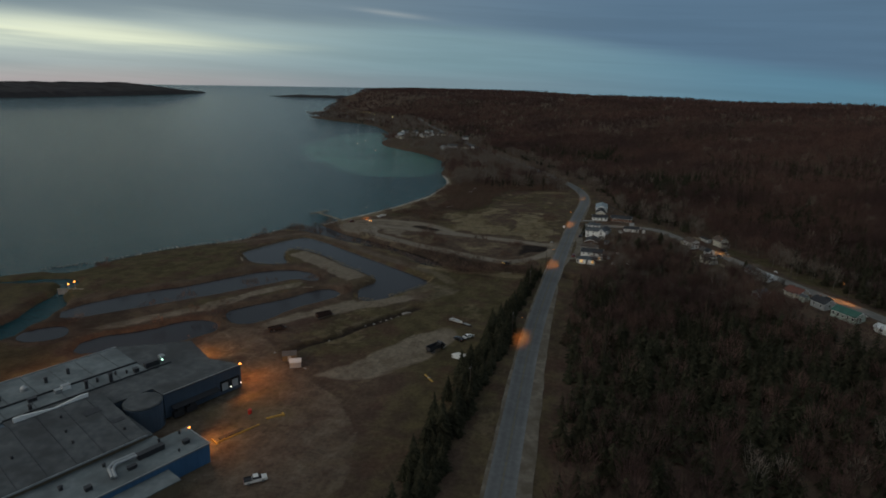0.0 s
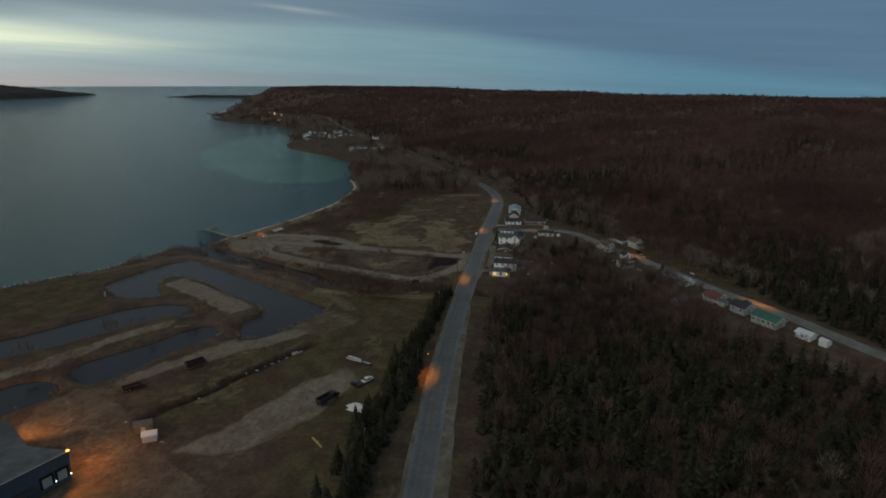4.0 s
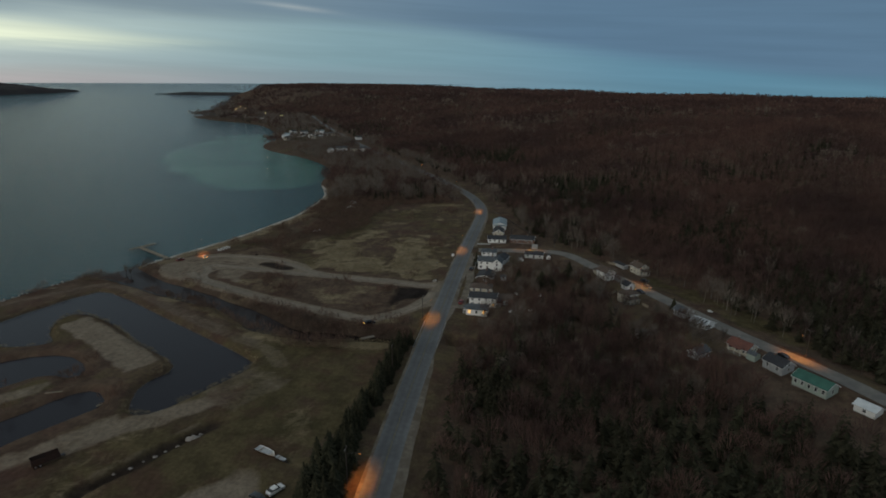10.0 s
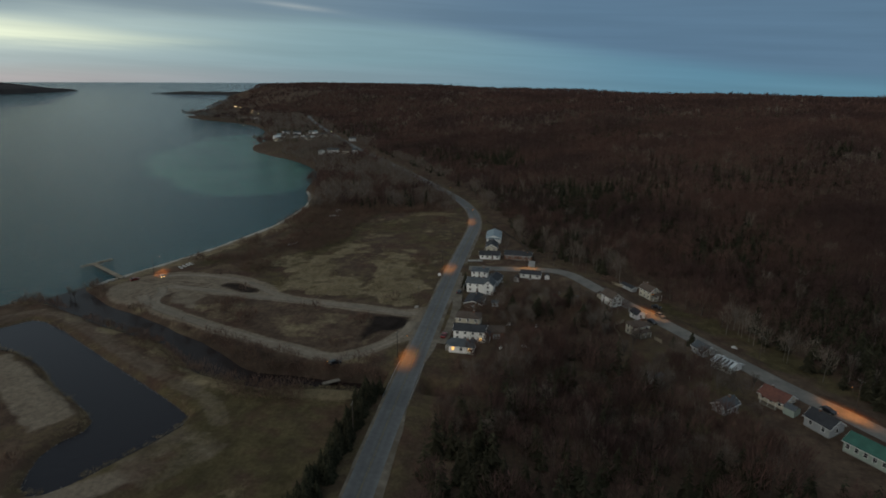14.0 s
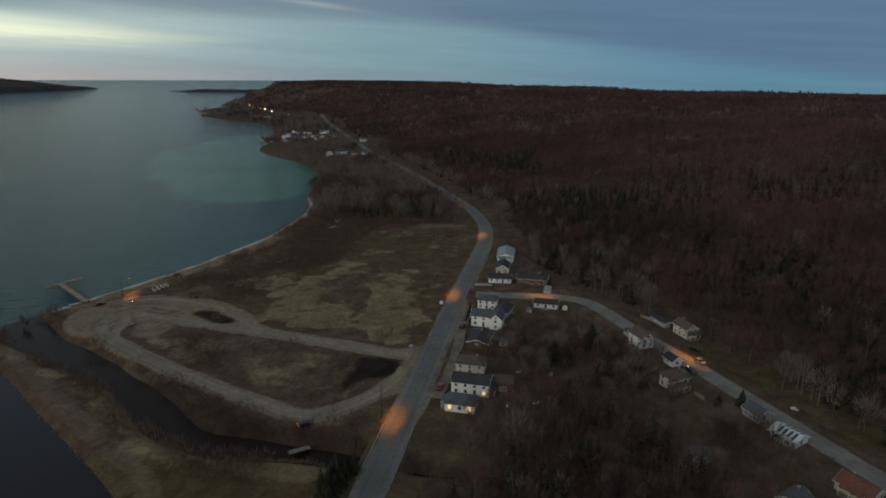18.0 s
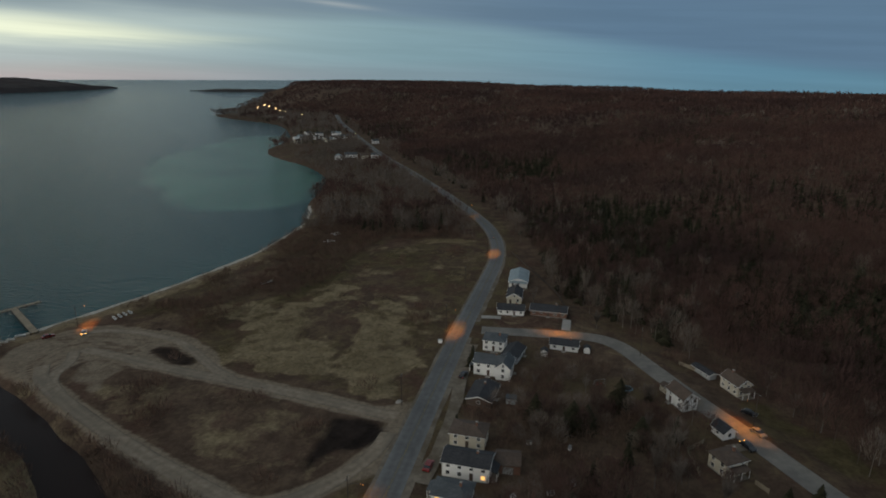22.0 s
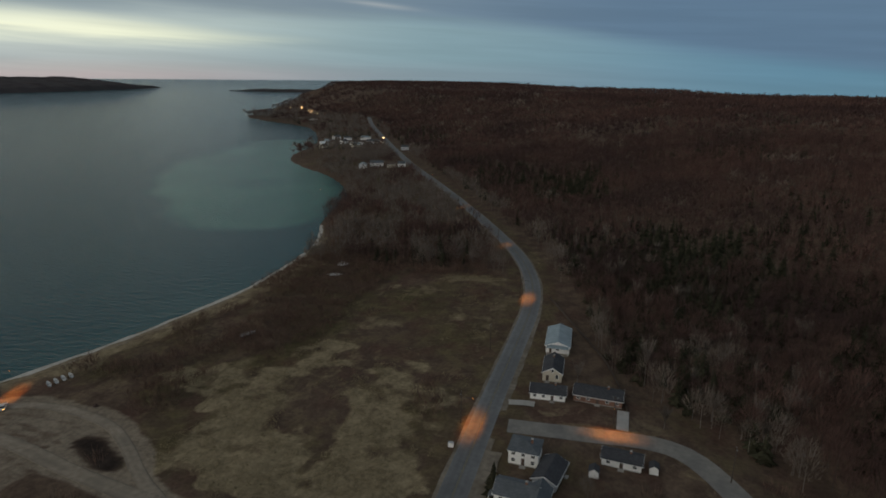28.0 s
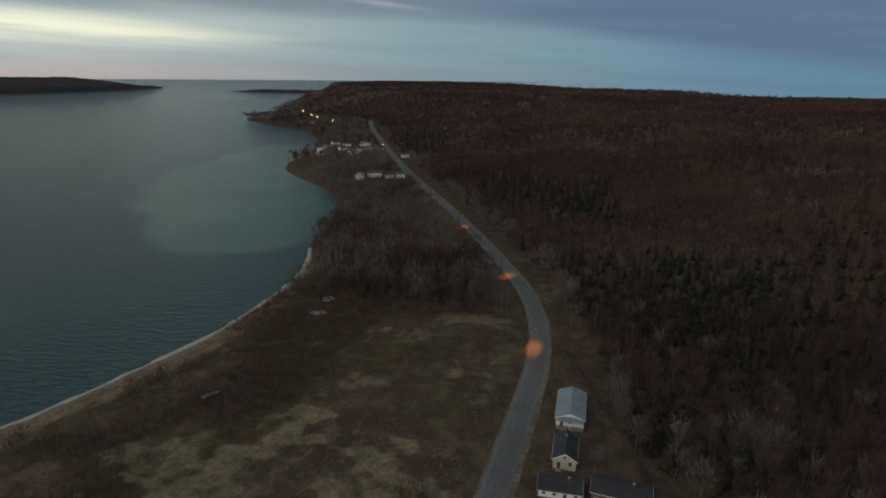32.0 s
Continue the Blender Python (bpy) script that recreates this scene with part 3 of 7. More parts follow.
green = np.maximum(green, smooth(-5, 6, poly_dist(cx, cy, [(-92, 214), (-88, 256), (-70, 276), (-50, 280), (-46, 230), (-50, 202), (-72, 204)]) + 4 * w1) * (0.78 + 0.25 * wavy(cx, cy, 13, 60)))
green = np.maximum(green, flat * (cx > -22) * (cy > 255) * (cy < 480) * (0.26 + 0.35 * wavy(cx, cy, 19, 18)))
green = np.maximum(green, 0.5 * smooth(15, 10, d_road))
rim_b = np.zeros(len(cx))
for p in PONDS[1:]:
    rim_b = np.maximum(rim_b, smooth(-8, -3.5, poly_dist(cx, cy, p) + 2.2 * w1))
green, dry, gravel = green * (1 - rim_b), dry * (1 - rim_b), gravel * (1 - .6 * smooth(.4, 1, rim_b))
green = np.maximum(green, 0.4 * smooth(-5, -2, poly_dist(cx, cy, POND_A)))
BURNT = rounded([(-59.5, 338), (-58.5, 343), (-50, 342.6), (-42.6, 340), (-41, 334), (-46, 329), (-52.5, 326), (-55, 317), (-60, 322), (-58, 330)], 1, True)
# alpha channel: darker ground at the burnt patch, isle, ditch, thicket and mud
dark_ground = smooth(-1.2, 1.6, poly_dist(cx, cy, BURNT) + 1.6 * w1)
dark_ground = np.maximum(dark_ground, 0.9 * smooth(-1.0, 1.5, poly_dist(cx, cy, ISLE) + 0.8 * w1))
dark_ground = np.maximum(dark_ground, 0.9 * smooth(3.2, 1.2, seg_dist(cx, cy, DITCH)[0] + 0.9 * w1))
THICKET = [(-124, 314), (-114, 317), (-94, 308), (-70, 297), (-58, 296), (-43, 297), (-41, 291), (-63, 286), (-84, 286), (-102, 296), (-114, 306)]
thick = smooth(-3, 3, poly_dist(cx, cy, THICKET) + 2.5 * w1)
dry, green, dark_ground = dry * (1 - .85 * thick), green * (1 - .7 * thick), np.maximum(dark_ground, 0.5 * thick)
MUD = [(-238, 150), (-222, 168), (-205, 180), (-188, 162), (-190, 138), (-194, 112), (-215, 112), (-236, 138)]
dark_ground = np.maximum(dark_ground, 0.62 * smooth(-4, 4, poly_dist(cx, cy, MUD) + 3.5 * w1) * (0.75 + 0.25 * wavy(cx, cy, 7, 55)))
ground_me = raw_mesh("ground", draw_in(np.stack([cx, cy, GZ.ravel()], 1)), quads, [], True)
att = ground_me.color_attributes.new("cover", "FLOAT_COLOR", "POINT")
att.data.foreach_set("color", np.stack([gravel, green.clip(0, 1), dry, dark_ground], 1).astype(np.float32).ravel())

GROUND = bpy.data.materials.new("ground_cover")
GROUND.use_nodes = True
gt = GROUND.node_tree
g_b = gt.nodes["Principled BSDF"]
g_b.inputs["Roughness"].default_value, g_b.inputs["Specular IOR Level"].default_value = 1.0, 0.05
g_geo, g_att = gt.nodes.new("ShaderNodeNewGeometry"), gt.nodes.new("ShaderNodeAttribute")
g_att.attribute_name = "cover"
g_sep = gt.nodes.new("ShaderNodeSeparateColor")
wire(gt, g_att, "Color", g_sep, 0)
g_fine, g_mid, g_big = (gt.nodes.new("ShaderNodeTexNoise") for _ in range(3))
for n, s, dt in ((g_fine, 0.9, 6), (g_mid, 0.16, 5), (g_big, 0.03, 3)):
    n.inputs["Scale"].default_value, n.inputs["Detail"].default_value = s, dt
    wire(gt, g_geo, "Position", n, 0)


def two_tone(a, b, noise_node, lo=0.36, hi=0.64):
    r = N(gt, "MapRange", i1=lo, i2=hi)
    wire(gt, noise_node, 0, r, 0)
    x = N(gt, "Mix", typ="RGBA")
    x.inputs[6].default_value, x.inputs[7].default_value = (*a, 1), (*b, 1)
    wire(gt, r, 0, x, 0)
    return x


def lay(under, over, channel, noise_node, soft=0.5):
    """One cover over another where its mask beats the noise."""
    a = N(gt, "Math", op="ADD")
    wire(gt, g_sep, channel, a, 0)
    b = N(gt, "Math", op="MULTIPLY_ADD", i1=soft, i2=-soft / 2)
    wire(gt, noise_node, 0, b, 0)
    wire(gt, b, 0, a, 1)
    r = N(gt, "MapRange", i1=0.3, i2=0.7)
    wire(gt, a, 0, r, 0)
    x = N(gt, "Mix", typ="RGBA")
    wire(gt, r, 0, x, 0)
    wire(gt, under, 2, x, 6)
    wire(gt, over, 2, x, 7)
    return x


g_edge = gt.nodes.new("ShaderNodeTexNoise")
g_edge.inputs["Scale"].default_value, g_edge.inputs["Detail"].default_value = 0.13, 9
g_edge.inputs["Roughness"].default_value, g_edge.inputs["Distortion"].default_value = 0.66, 1.1
wire(gt, g_geo, "Position", g_edge, 0)
g_tuft = gt.nodes.new("ShaderNodeTexNoise")
g_tuft.inputs["Scale"].default_value, g_tuft.inputs["Detail"].default_value = 0.30, 8
g_tuft.inputs["Roughness"].default_value, g_tuft.inputs["Distortion"].default_value = 0.70, 0.9
wire(gt, g_geo, "Position", g_tuft, 0)
g_soil = two_tone((.068, .048, .036), (.108, .078, .056), g_mid)
g_grass = two_tone((.058, .049, .026), (.095, .077, .042), g_mid)
g_grav = two_tone((.143, .116, .087), (.218, .182, .140), g_edge, 0.28, 0.72)
g_rough, g_red, g_streak = (gt.nodes.new("ShaderNodeTexNoise") for _ in range(3))
g_map = gt.nodes.new("ShaderNodeMapping")
g_map.inputs["Rotation"].default_value, g_map.inputs["Scale"].default_value = (0, 0, radians(28)), (0.55, 0.16, 0.3)
wire(gt, g_geo, "Position", g_map, 0)
wire(gt, g_map, 0, g_streak, 0)
for n, s, dt, rg in ((g_rough, 0.75, 10, 0.74), (g_red, 0.075, 6, 0.62), (g_streak, 1.0, 6, 0.65)):
    n.inputs["Scale"].default_value, n.inputs["Detail"].default_value, n.inputs["Roughness"].default_value = s, dt, rg
    if n is not g_streak:
        wire(gt, g_geo, "Position", n, 0)
g_dry = two_tone((.126, .101, .063), (.236, .190, .120), g_tuft, 0.34, 0.66)
g_live = lay(g_soil, g_grass, 1, g_mid, 0.9)
# withered red-brown stalks in patches
g_stalk = N(gt, "MapRange", i1=0.50, i2=0.64, i4=0.6)
wire(gt, g_red, 0, g_stalk, 0)
g_mot = N(gt, "Mix", typ="RGBA")
g_mot.inputs[7].default_value = (.075, .043, .034, 1)
wire(gt, g_stalk, 0, g_mot, 0)
wire(gt, g_live, 2, g_mot, 6)
g_all = lay(lay(g_mot, g_dry, 2, g_edge, 1.5), g_grav, 0, g_edge, 0.5)
g_dark = two_tone((.014, .011, .010), (.030, .023, .020), g_mid)
g_last = N(gt, "Mix", typ="RGBA")
wire(gt, g_att, "Alpha", g_last, 0)
wire(gt, g_all, 2, g_last, 6)
wire(gt, g_dark, 2, g_last, 7)
# tufts, ruts and damp spots make every cover uneven
g_val = N(gt, "MapRange", i1=0.33, i2=0.67, i3=0.72, i4=1.26)
wire(gt, g_rough, 0, g_val, 0)
g_val2 = N(gt, "MapRange", i1=0.3, i2=0.7, i3=0.90, i4=1.10)
wire(gt, g_streak, 0, g_val2, 0)
g_vm = N(gt, "Math", op="MULTIPLY")
wire(gt, g_val, 0, g_vm, 0)
wire(gt, g_val2, 0, g_vm, 1)
g_hv = gt.nodes.new("ShaderNodeHueSaturation")
wire(gt, g_vm, 0, g_hv, 2)
wire(gt, g_last, 2, g_hv, 4)
wire(gt, g_hv, 0, g_b, 0)
g_bump = gt.nodes.new("ShaderNodeBump")
g_bump.inputs["Distance"].default_value = 0.35
wire(gt, g_rough, 0, g_bump, "Height")
wire(gt, g_bump, 0, g_b, "Normal")
ground_me.materials.append(GROUND)
tagged(new("ground", ground_me), "early spring ground of dead grass, gravel and leaf litter", "ground", kind="structure")

# ---- lake and ponds ----
def water(name, deep, shallow, bump, rough, sandbar=False):
    m = bpy.data.materials.new(name)
    m.use_nodes = True
    t = m.node_tree
    b = t.nodes["Principled BSDF"]
    b.inputs["Roughness"].default_value, b.inputs["IOR"].default_value = rough, 1.33
    b.inputs["Specular IOR Level"].default_value = 0.22 if sandbar else (0.10 if "creek" in name else 0.25)
    g = t.nodes.new("ShaderNodeNewGeometry")
    x = N(t, "Mix", typ="RGBA")
    x.inputs[6].default_value, x.inputs[7].default_value, x.inputs[0].default_value = (*deep, 1), (*shallow, 1), 0
    if sandbar:
        a = t.nodes.new("ShaderNodeAttribute")
        a.attribute_name = "shallows"
        wire(t, a, "Fac", x, 0)
    wire(t, x, 2, b, 0)
    mp = t.nodes.new("ShaderNodeMapping")
    mp.inputs["Rotation"].default_value, mp.inputs["Scale"].default_value = (0, 0, radians(24)), (0.15, 0.42, 1)
    wire(t, g, "Position", mp, 0)
    n = t.nodes.new("ShaderNodeTexNoise")
    n.inputs["Scale"].default_value, n.inputs["Detail"].default_value = 1.0, 5
    n.inputs["Roughness"].default_value = 0.55
    wire(t, mp, 0, n, 0)
    bp = t.nodes.new("ShaderNodeBump")
    bp.inputs["Strength"].default_value, bp.inputs["Distance"].default_value = 1.0, bump
    wire(t, n, 0, bp, "Height")
    wire(t, bp, 0, b, "Normal")
    return m


LAKE = water("lake_water", (.0, .038, .049), (.056, .152, .120), 1.9, 0.14, True)
CREEK_W = water("brown_creek_water", (.017, .011, .010), (0, 0, 0), 0.02, 0.18)
POND = water("still_pond_water", (.012, .011, .016), (0, 0, 0), 0.03, 0.20)
lx, ly = spread(-1000, -150, 9, -29000, 300, 1.10), spread(100, 1500, 9, -3000, 34000, 1.09)
LX, LY = np.meshgrid(lx, ly)
lv = np.arange(LX.size).reshape(LX.shape)
lq = np.stack([lv[:-1, :-1], lv[:-1, 1:], lv[1:, 1:], lv[1:, :-1]], -1).reshape(-1, 4)
lxf, lyf = LX.ravel(), LY.ravel()
keep = inside(lxf, lyf, LAND) & (poly_dist(lxf, lyf, LAND) > 160)
lq = lq[~keep[lq].all(1)]
lake_me = raw_mesh("lake", draw_in(np.stack([lxf, lyf, 0 * lxf], 1)), lq, LAKE, True)
BAR = rounded([(-425, 727), (-470, 800), (-508, 861), (-538, 1005), (-560, 1150), (-470, 1180), (-430, 1060), (-405, 960), (-342, 905), (-262, 800), (-222, 731), (-205, 650), (-216, 612), (-245, 598), (-290, 606), (-346, 656)], 1, True)
sh = smooth(-6, 12, poly_dist(lxf, lyf, BAR) + 9 * wavy(lxf, lyf, 45, 4)) * (0.75 + 0.25 * wavy(lxf, lyf, 60, 9))
sh = np.maximum(sh, 0.07 * smooth(-34, 0, poly_dist(lxf, lyf, LAND) + 6 * wavy(lxf, lyf, 30, 7)) * smooth(380, 420, lyf))
la = lake_me.attributes.new("shallows", "FLOAT", "POINT")
la.data.foreach_set("value", sh.astype(np.float32))
tagged(new("lake", lake_me), "wide rippled lake at dusk with a pale green sandbar", "lake", kind="structure")
for k, p in enumerate(PONDS):
    xs, ys = [q[0] for q in p], [q[1] for q in p]
    bm = bmesh.new()
    cxm, cym = sum(xs) / len(xs), sum(ys) / len(ys)
    ring = [bm.verts.new((q[0], q[1], 1.6)) for q in p]
    f = bm.faces.new(ring)
    bmesh.ops.triangulate(bm, faces=[f])
    me = bpy.data.meshes.new("pond_water")
    bm.to_mesh(me)
    me.materials.append(POND)
    tagged(new("pond_water_%d" % (k + 1), me), "dark still water of a dug settling pond", "pond", kind="structure")


# ---- roads ----
def ribbon(pts, lo, hi, lift, zf, step=4.0, wob=0.0, seed=0, thick=0.0):
    """A strip that runs along a line, from lo to hi metres to its right; hi may be (ys, widths)."""
    pts = np.array(pts, float)
    s = np.r_[0, np.cumsum(np.hypot(*np.diff(pts, axis=0).T))]
    n = max(2, int(s[-1] / step))
    u = np.linspace(0, s[-1], n)
    px, py = np.interp(u, s, pts[:, 0]), np.interp(u, s, pts[:, 1])
    tx, ty = np.gradient(px), np.gradient(py)
    ln = np.hypot(tx, ty)
    rx, ry = ty / ln, -tx / ln
    wl, wh = (wob * wavy(u, u * 0 + k * 31, 7, seed) for k in (0, 1))
    hi = np.interp(py, *hi) if isinstance(hi, tuple) else hi
    rows = [(px + rx * (lo + wl), py + ry * (lo + wl)), (px + rx * (hi + wh), py + ry * (hi + wh))]
    v = [np.stack([a, b, zf(px, py) + lift], 1) for a, b in rows]
    v = np.concatenate(v)
    i = np.arange(n - 1)
    q = np.stack([i, i + n, i + n + 1, i + 1], 1)
    if thick:
        low = v.copy()
        low[:, 2] -= thick
        m = len(v)
        v = np.concatenate([v, low])
        q = np.concatenate([q, np.stack([i + 1, i + 1 + m, i + m, i], 1), np.stack([i + n, i + n + m, i + 1 + n + m, i + 1 + n], 1)])
    return v, q


def road_z(x, y):
    return 4.95 + 0 * x + np.maximum(0, (np.asarray(y) - 900) * 0.012)


def strip(name, pts, lo, hi, lift, zf, m, label, wob=0.0, seed=0, thick=0.0, step=4.0):
    v, q = ribbon(pts, lo, hi, lift, zf, step, wob, seed, thick)
    return tagged(new(name, raw_mesh(name, draw_in(v), q, m, False)), label, name.split("_")[0], kind="structure")


def street_z(x, y):
    return 5.03 + 0 * np.asarray(x)


creek_v, creek_q = ribbon(CREEK[3:], -14, 14, 0.05, lambda a, b: 0 * a)
tagged(new("creek_water", raw_mesh("creek_water", creek_v, creek_q, CREEK_W)), "dark slow creek winding to the lake", "creek", kind="structure")
strip("shoulder_gravel", ROAD, -4.7, ([60, 150, 200, 255, 272, 302, 314, 345, 460, 540, 700], [7.8, 7.4, 6.6, 5.4, 4.3, 4.3, 5.8, 5.2, 5.6, 4.6, 4.4]), 0.02, road_z, SHOULDER, "gravel shoulders along the highway", 0.3, 3, 0.25)
cols = np.linspace(-3.7, 3.7, 25)
lanes = [ribbon(ROAD, a, b, 0.07, road_z, 3.0, 0.0) for a, b in zip(cols[:-1], cols[1:])]
n_row = len(lanes[0][0]) // 2
rv = np.concatenate([lanes[0][0][:n_row]] + [l[0][n_row:] for l in lanes])
rq = np.concatenate([lanes[0][1] + k * n_row for k in range(24)])
road_me = raw_mesh("road", draw_in(rv), rq, ASPHALT)
u_al, u_ac = np.tile(np.arange(n_row) * 3.0, 25), np.repeat(cols, n_row)
wheel = sum(np.exp(-((u_ac - c) / 0.42) ** 2) for c in (-2.75, -1.05, 1.05, 2.75))
trk = 0.30 + 0.16 * wheel - 0.14 * np.exp(-(u_ac / 0.5) ** 2) + 0.42 * smooth(2.7, 3.5, np.abs(u_ac) + 0.35 * wavy(u_al, np.sign(u_ac) * 50, 22, 8)) + 0.12 * wavy(u_al, u_ac * 9, 60, 4) + 0.05 * wavy(u_al, u_ac * 22, 25, 6)
road_me.attributes.new("tracks", "FLOAT", "POINT").data.foreach_set("value", trk.clip(0, 1).astype(np.float32))
tagged(new("road", road_me), "worn two-lane asphalt highway with pale wheel tracks", "road", kind="structure")
strip("beach_pebbles", [p for p in COAST if 370 < p[1] < 636], 0.3, 2.4, 0.06, lambda a, b: 0.12 + 0 * a, PEBBLES, "thin line of pale pebbles along the waterline", 0.9, 6, 0.0, 2)
strip("street", STREET, -3.6, 3.6, 0.06, street_z, ASPHALT_OLD, "narrow grey residential street", 0.15, 7, 0.06)
for k, (c, m, lab) in enumerate(((-0.12, PAINT_Y, "faded yellow centre line"), (0.18, PAINT_Y, "faded yellow centre line"))):
    strip("line_marking_%d" % (k + 1), ROAD, c - 0.06, c + 0.06, 0.078, road_z, m, lab)
GTRACK = [("gravel_track_1", R1, 2.5), ("gravel_track_2", R2, 2.6), ("gravel_track_3", R3, 1.9), ("gravel_track_4", rounded([(-170, 366), (-164, 358), (-163, 350), (-158, 343), (-148, 337)], 2), 2.2)]
for nm, pts, half in GTRACK:
    cc = np.linspace(-half, half, 21)
    rows = [ribbon(pts, a, b, 0.0, lambda p, q: 0 * p, 1.5, 0.0) for a, b in zip(cc[:-1], cc[1:])]
    nr = len(rows[0][0]) // 2
    tv = np.concatenate([rows[0][0][:nr]] + [l[0][nr:] for l in rows])
    ua, uc = np.tile(np.arange(nr) * 1.5, 21), np.repeat(cc, nr)
    rim_w = 0.35 * wavy(ua, np.sign(uc) * 40, 5, 12) * (np.abs(uc) > half - .2)
    tv[:, 2] = height(tv[:, 0], tv[:, 1]) + 0.10 - 0.22 * (np.abs(uc) > half - .1)
    rut = sum(np.exp(-((uc - c - 0.6 * wavy(ua, ua * 0 + c * 9, 17, 3)) / 0.6) ** 2) for c in (-half * .5, half * .35))
    me = raw_mesh(nm, tv, np.concatenate([rows[0][1] + k * nr for k in range(20)]), GRAVEL_TRACK, True)
    me.attributes.new("tracks", "FLOAT", "POINT").data.foreach_set("value", (0.50 + 0.26 * rut - 0.30 * smooth(half - .9, half, np.abs(uc)) + 0.18 * wavy(ua, uc * 7, 9, 5)).clip(0, 1).astype(np.float32))
    tagged(new(nm, me), "rutted tan gravel track with pale wheel ruts", "track", kind="structure")
strip("driveway_1", [(7.2, 418), (7.4, 424), (7.6, 429)], -1.7, 1.7, 0.14, street_z, CONCRETE, "pale concrete driveway beside the brick house", 0.05, 2, 0.1, 1.5)
strip("driveway_2", [(-27, 424.5), (-22, 425.5), (-19, 425.5)], -1.5, 1.5, 0.10, street_z, CONCRETE, "short concrete driveway off the highway", 0.05, 3, 0.1, 1.5)
strip("driveway_3", [(-26, 318), (-24.5, 330), (-24, 345), (-25, 372), (-26, 398)], -2.2, 1.6, 0.045, road_z, SHOULDER, "gravel parking verge before the houses", 0.6, 4, 0.1, 2)
strip("driveway_4", [(58, 353), (54, 350.5), (51, 349)], -1.8, 1.8, 0.05, street_z, SHOULDER, "dirt driveway off the street", 0.3, 5, 0.1, 1.5)


# ---- building kit ----
class Kit:
    """Gathers boxes, prisms and tubes into one mesh."""

    def __init__(self):
        self.v, self.f = [], []

    def add(self, v, f):
        n = len(self.v)
        self.v += [tuple(p) for p in v]
        self.f += [tuple(i + n for i in q) for q in f]
        return self

    def box(self, x0, x1, y0, y1, z0, z1):
        return self.add([(x, y, z) for z in (z0, z1) for x, y in ((x0, y0), (x1, y0), (x1, y1), (x0, y1))],
                        [(3, 2, 1, 0), (4, 5, 6, 7), (0, 1, 5, 4), (1, 2, 6, 5), (2, 3, 7, 6), (3, 0, 4, 7)])

    def prism(self, outline, axis, lo, hi):
        """An outline of (a, b) pushed out along an axis: x: (y, z), y: (x, z), z: (x, y)."""
        def at(a, b, c):
            return {"x": (c, a, b), "y": (a, c, b), "z": (a, b, c)}[axis]
        n = len(outline)
        v = [at(a, b, lo) for a, b in outline] + [at(a, b, hi) for a, b in outline]
        f = [tuple(range(n))[::-1], tuple(range(n, 2 * n))] + [(i, (i + 1) % n, n + (i + 1) % n, n + i) for i in range(n)]
        return self.add(v, f)

    def tube(self, a, b, r0, r1=None, sides=8):
        a, b = Vector(a), Vector(b)
        r1 = r0 if r1 is None else r1
        q = (b - a).to_track_quat("Z", "Y")
        v = []
        for p, r in ((a, r0), (b, r1)):
            v += [p + q @ Vector((r * math.cos(6.2832 * k / sides), r * math.sin(6.2832 * k / sides), 0)) for k in range(sides)]
        f = [tuple(range(sides))[::-1], tuple(range(sides, 2 * sides))] + [(i, (i + 1) % sides, sides + (i + 1) % sides, sides + i) for i in range(sides)]
        return self.add(v, f)

    def data(self, name, m):
        me = bpy.data.meshes.new(name)
        me.from_pydata(self.v, [], self.f)
        bm = bmesh.new()
        bm.from_mesh(me)
        bmesh.ops.recalc_face_normals(bm, faces=bm.faces)
        bm.to_mesh(me)
        bm.free()
        me.materials.append(m)
        return me


def part(name, kit, m, parent, label=""):
    ob = new(name, kit.data(name, m))
    ob.parent = parent
    if label:
        ob["label"] = label
    return ob


def thing(name, x, y, z, rot, label, category, group=""):
    ob = new(name)
    ob.matrix_world = pose(x, y, z, 0, 0, rot)
    ob.empty_display_size = 0.3
    return tagged(ob, label, category, group)


WINDOW_CACHE, HOUSE_SPOTS = {}, []


def window(parent, x, y, z, w, h, face, lit=False, trim=SIDING_W):
    """A window in a wall: face is the way it looks, +x, -x, +y or -y of its house."""
    turn = {"+y": 180, "-y": 0, "+x": 90, "-x": -90}[face]
    key = (w, h, trim.name)
    if key not in WINDOW_CACHE:
        k = Kit()
        t = 0.09
        k.box(-w / 2 - t, w / 2 + t, -0.05, 0.02, h, h + t).box(-w / 2 - t, -w / 2, -0.05, 0.02, 0, h).box(w / 2, w / 2 + t, -0.05, 0.02, 0, h)
        k.box(-w / 2, w / 2, -0.035, 0.01, h * 0.48, h * 0.48 + 0.05)
        s = Kit().box(-w / 2 - 0.14, w / 2 + 0.14, -0.10, 0.02, -0.08, 0)
        p = Kit().box(-w / 2, w / 2, -0.015, 0.005, 0, h)
        WINDOW_CACHE[key] = (k.data("window_frame", trim), s.data("window_sill", trim), p.data("pane", GLASS), p.data("pane", LIT))
    fr, si, pa, pl = WINDOW_CACHE[key]
    wob = new("window", fr)
    wob.parent = parent
    wob.matrix_local = pose(x, y, z, 0, 0, turn)
    for nm, d in (("sill", si), ("pane", pl if lit else pa)):
        o = new(nm, d)
        o.parent = wob
        if lit and nm == "pane":
            o["label"] = "window pane lit warm from inside"
    return wob


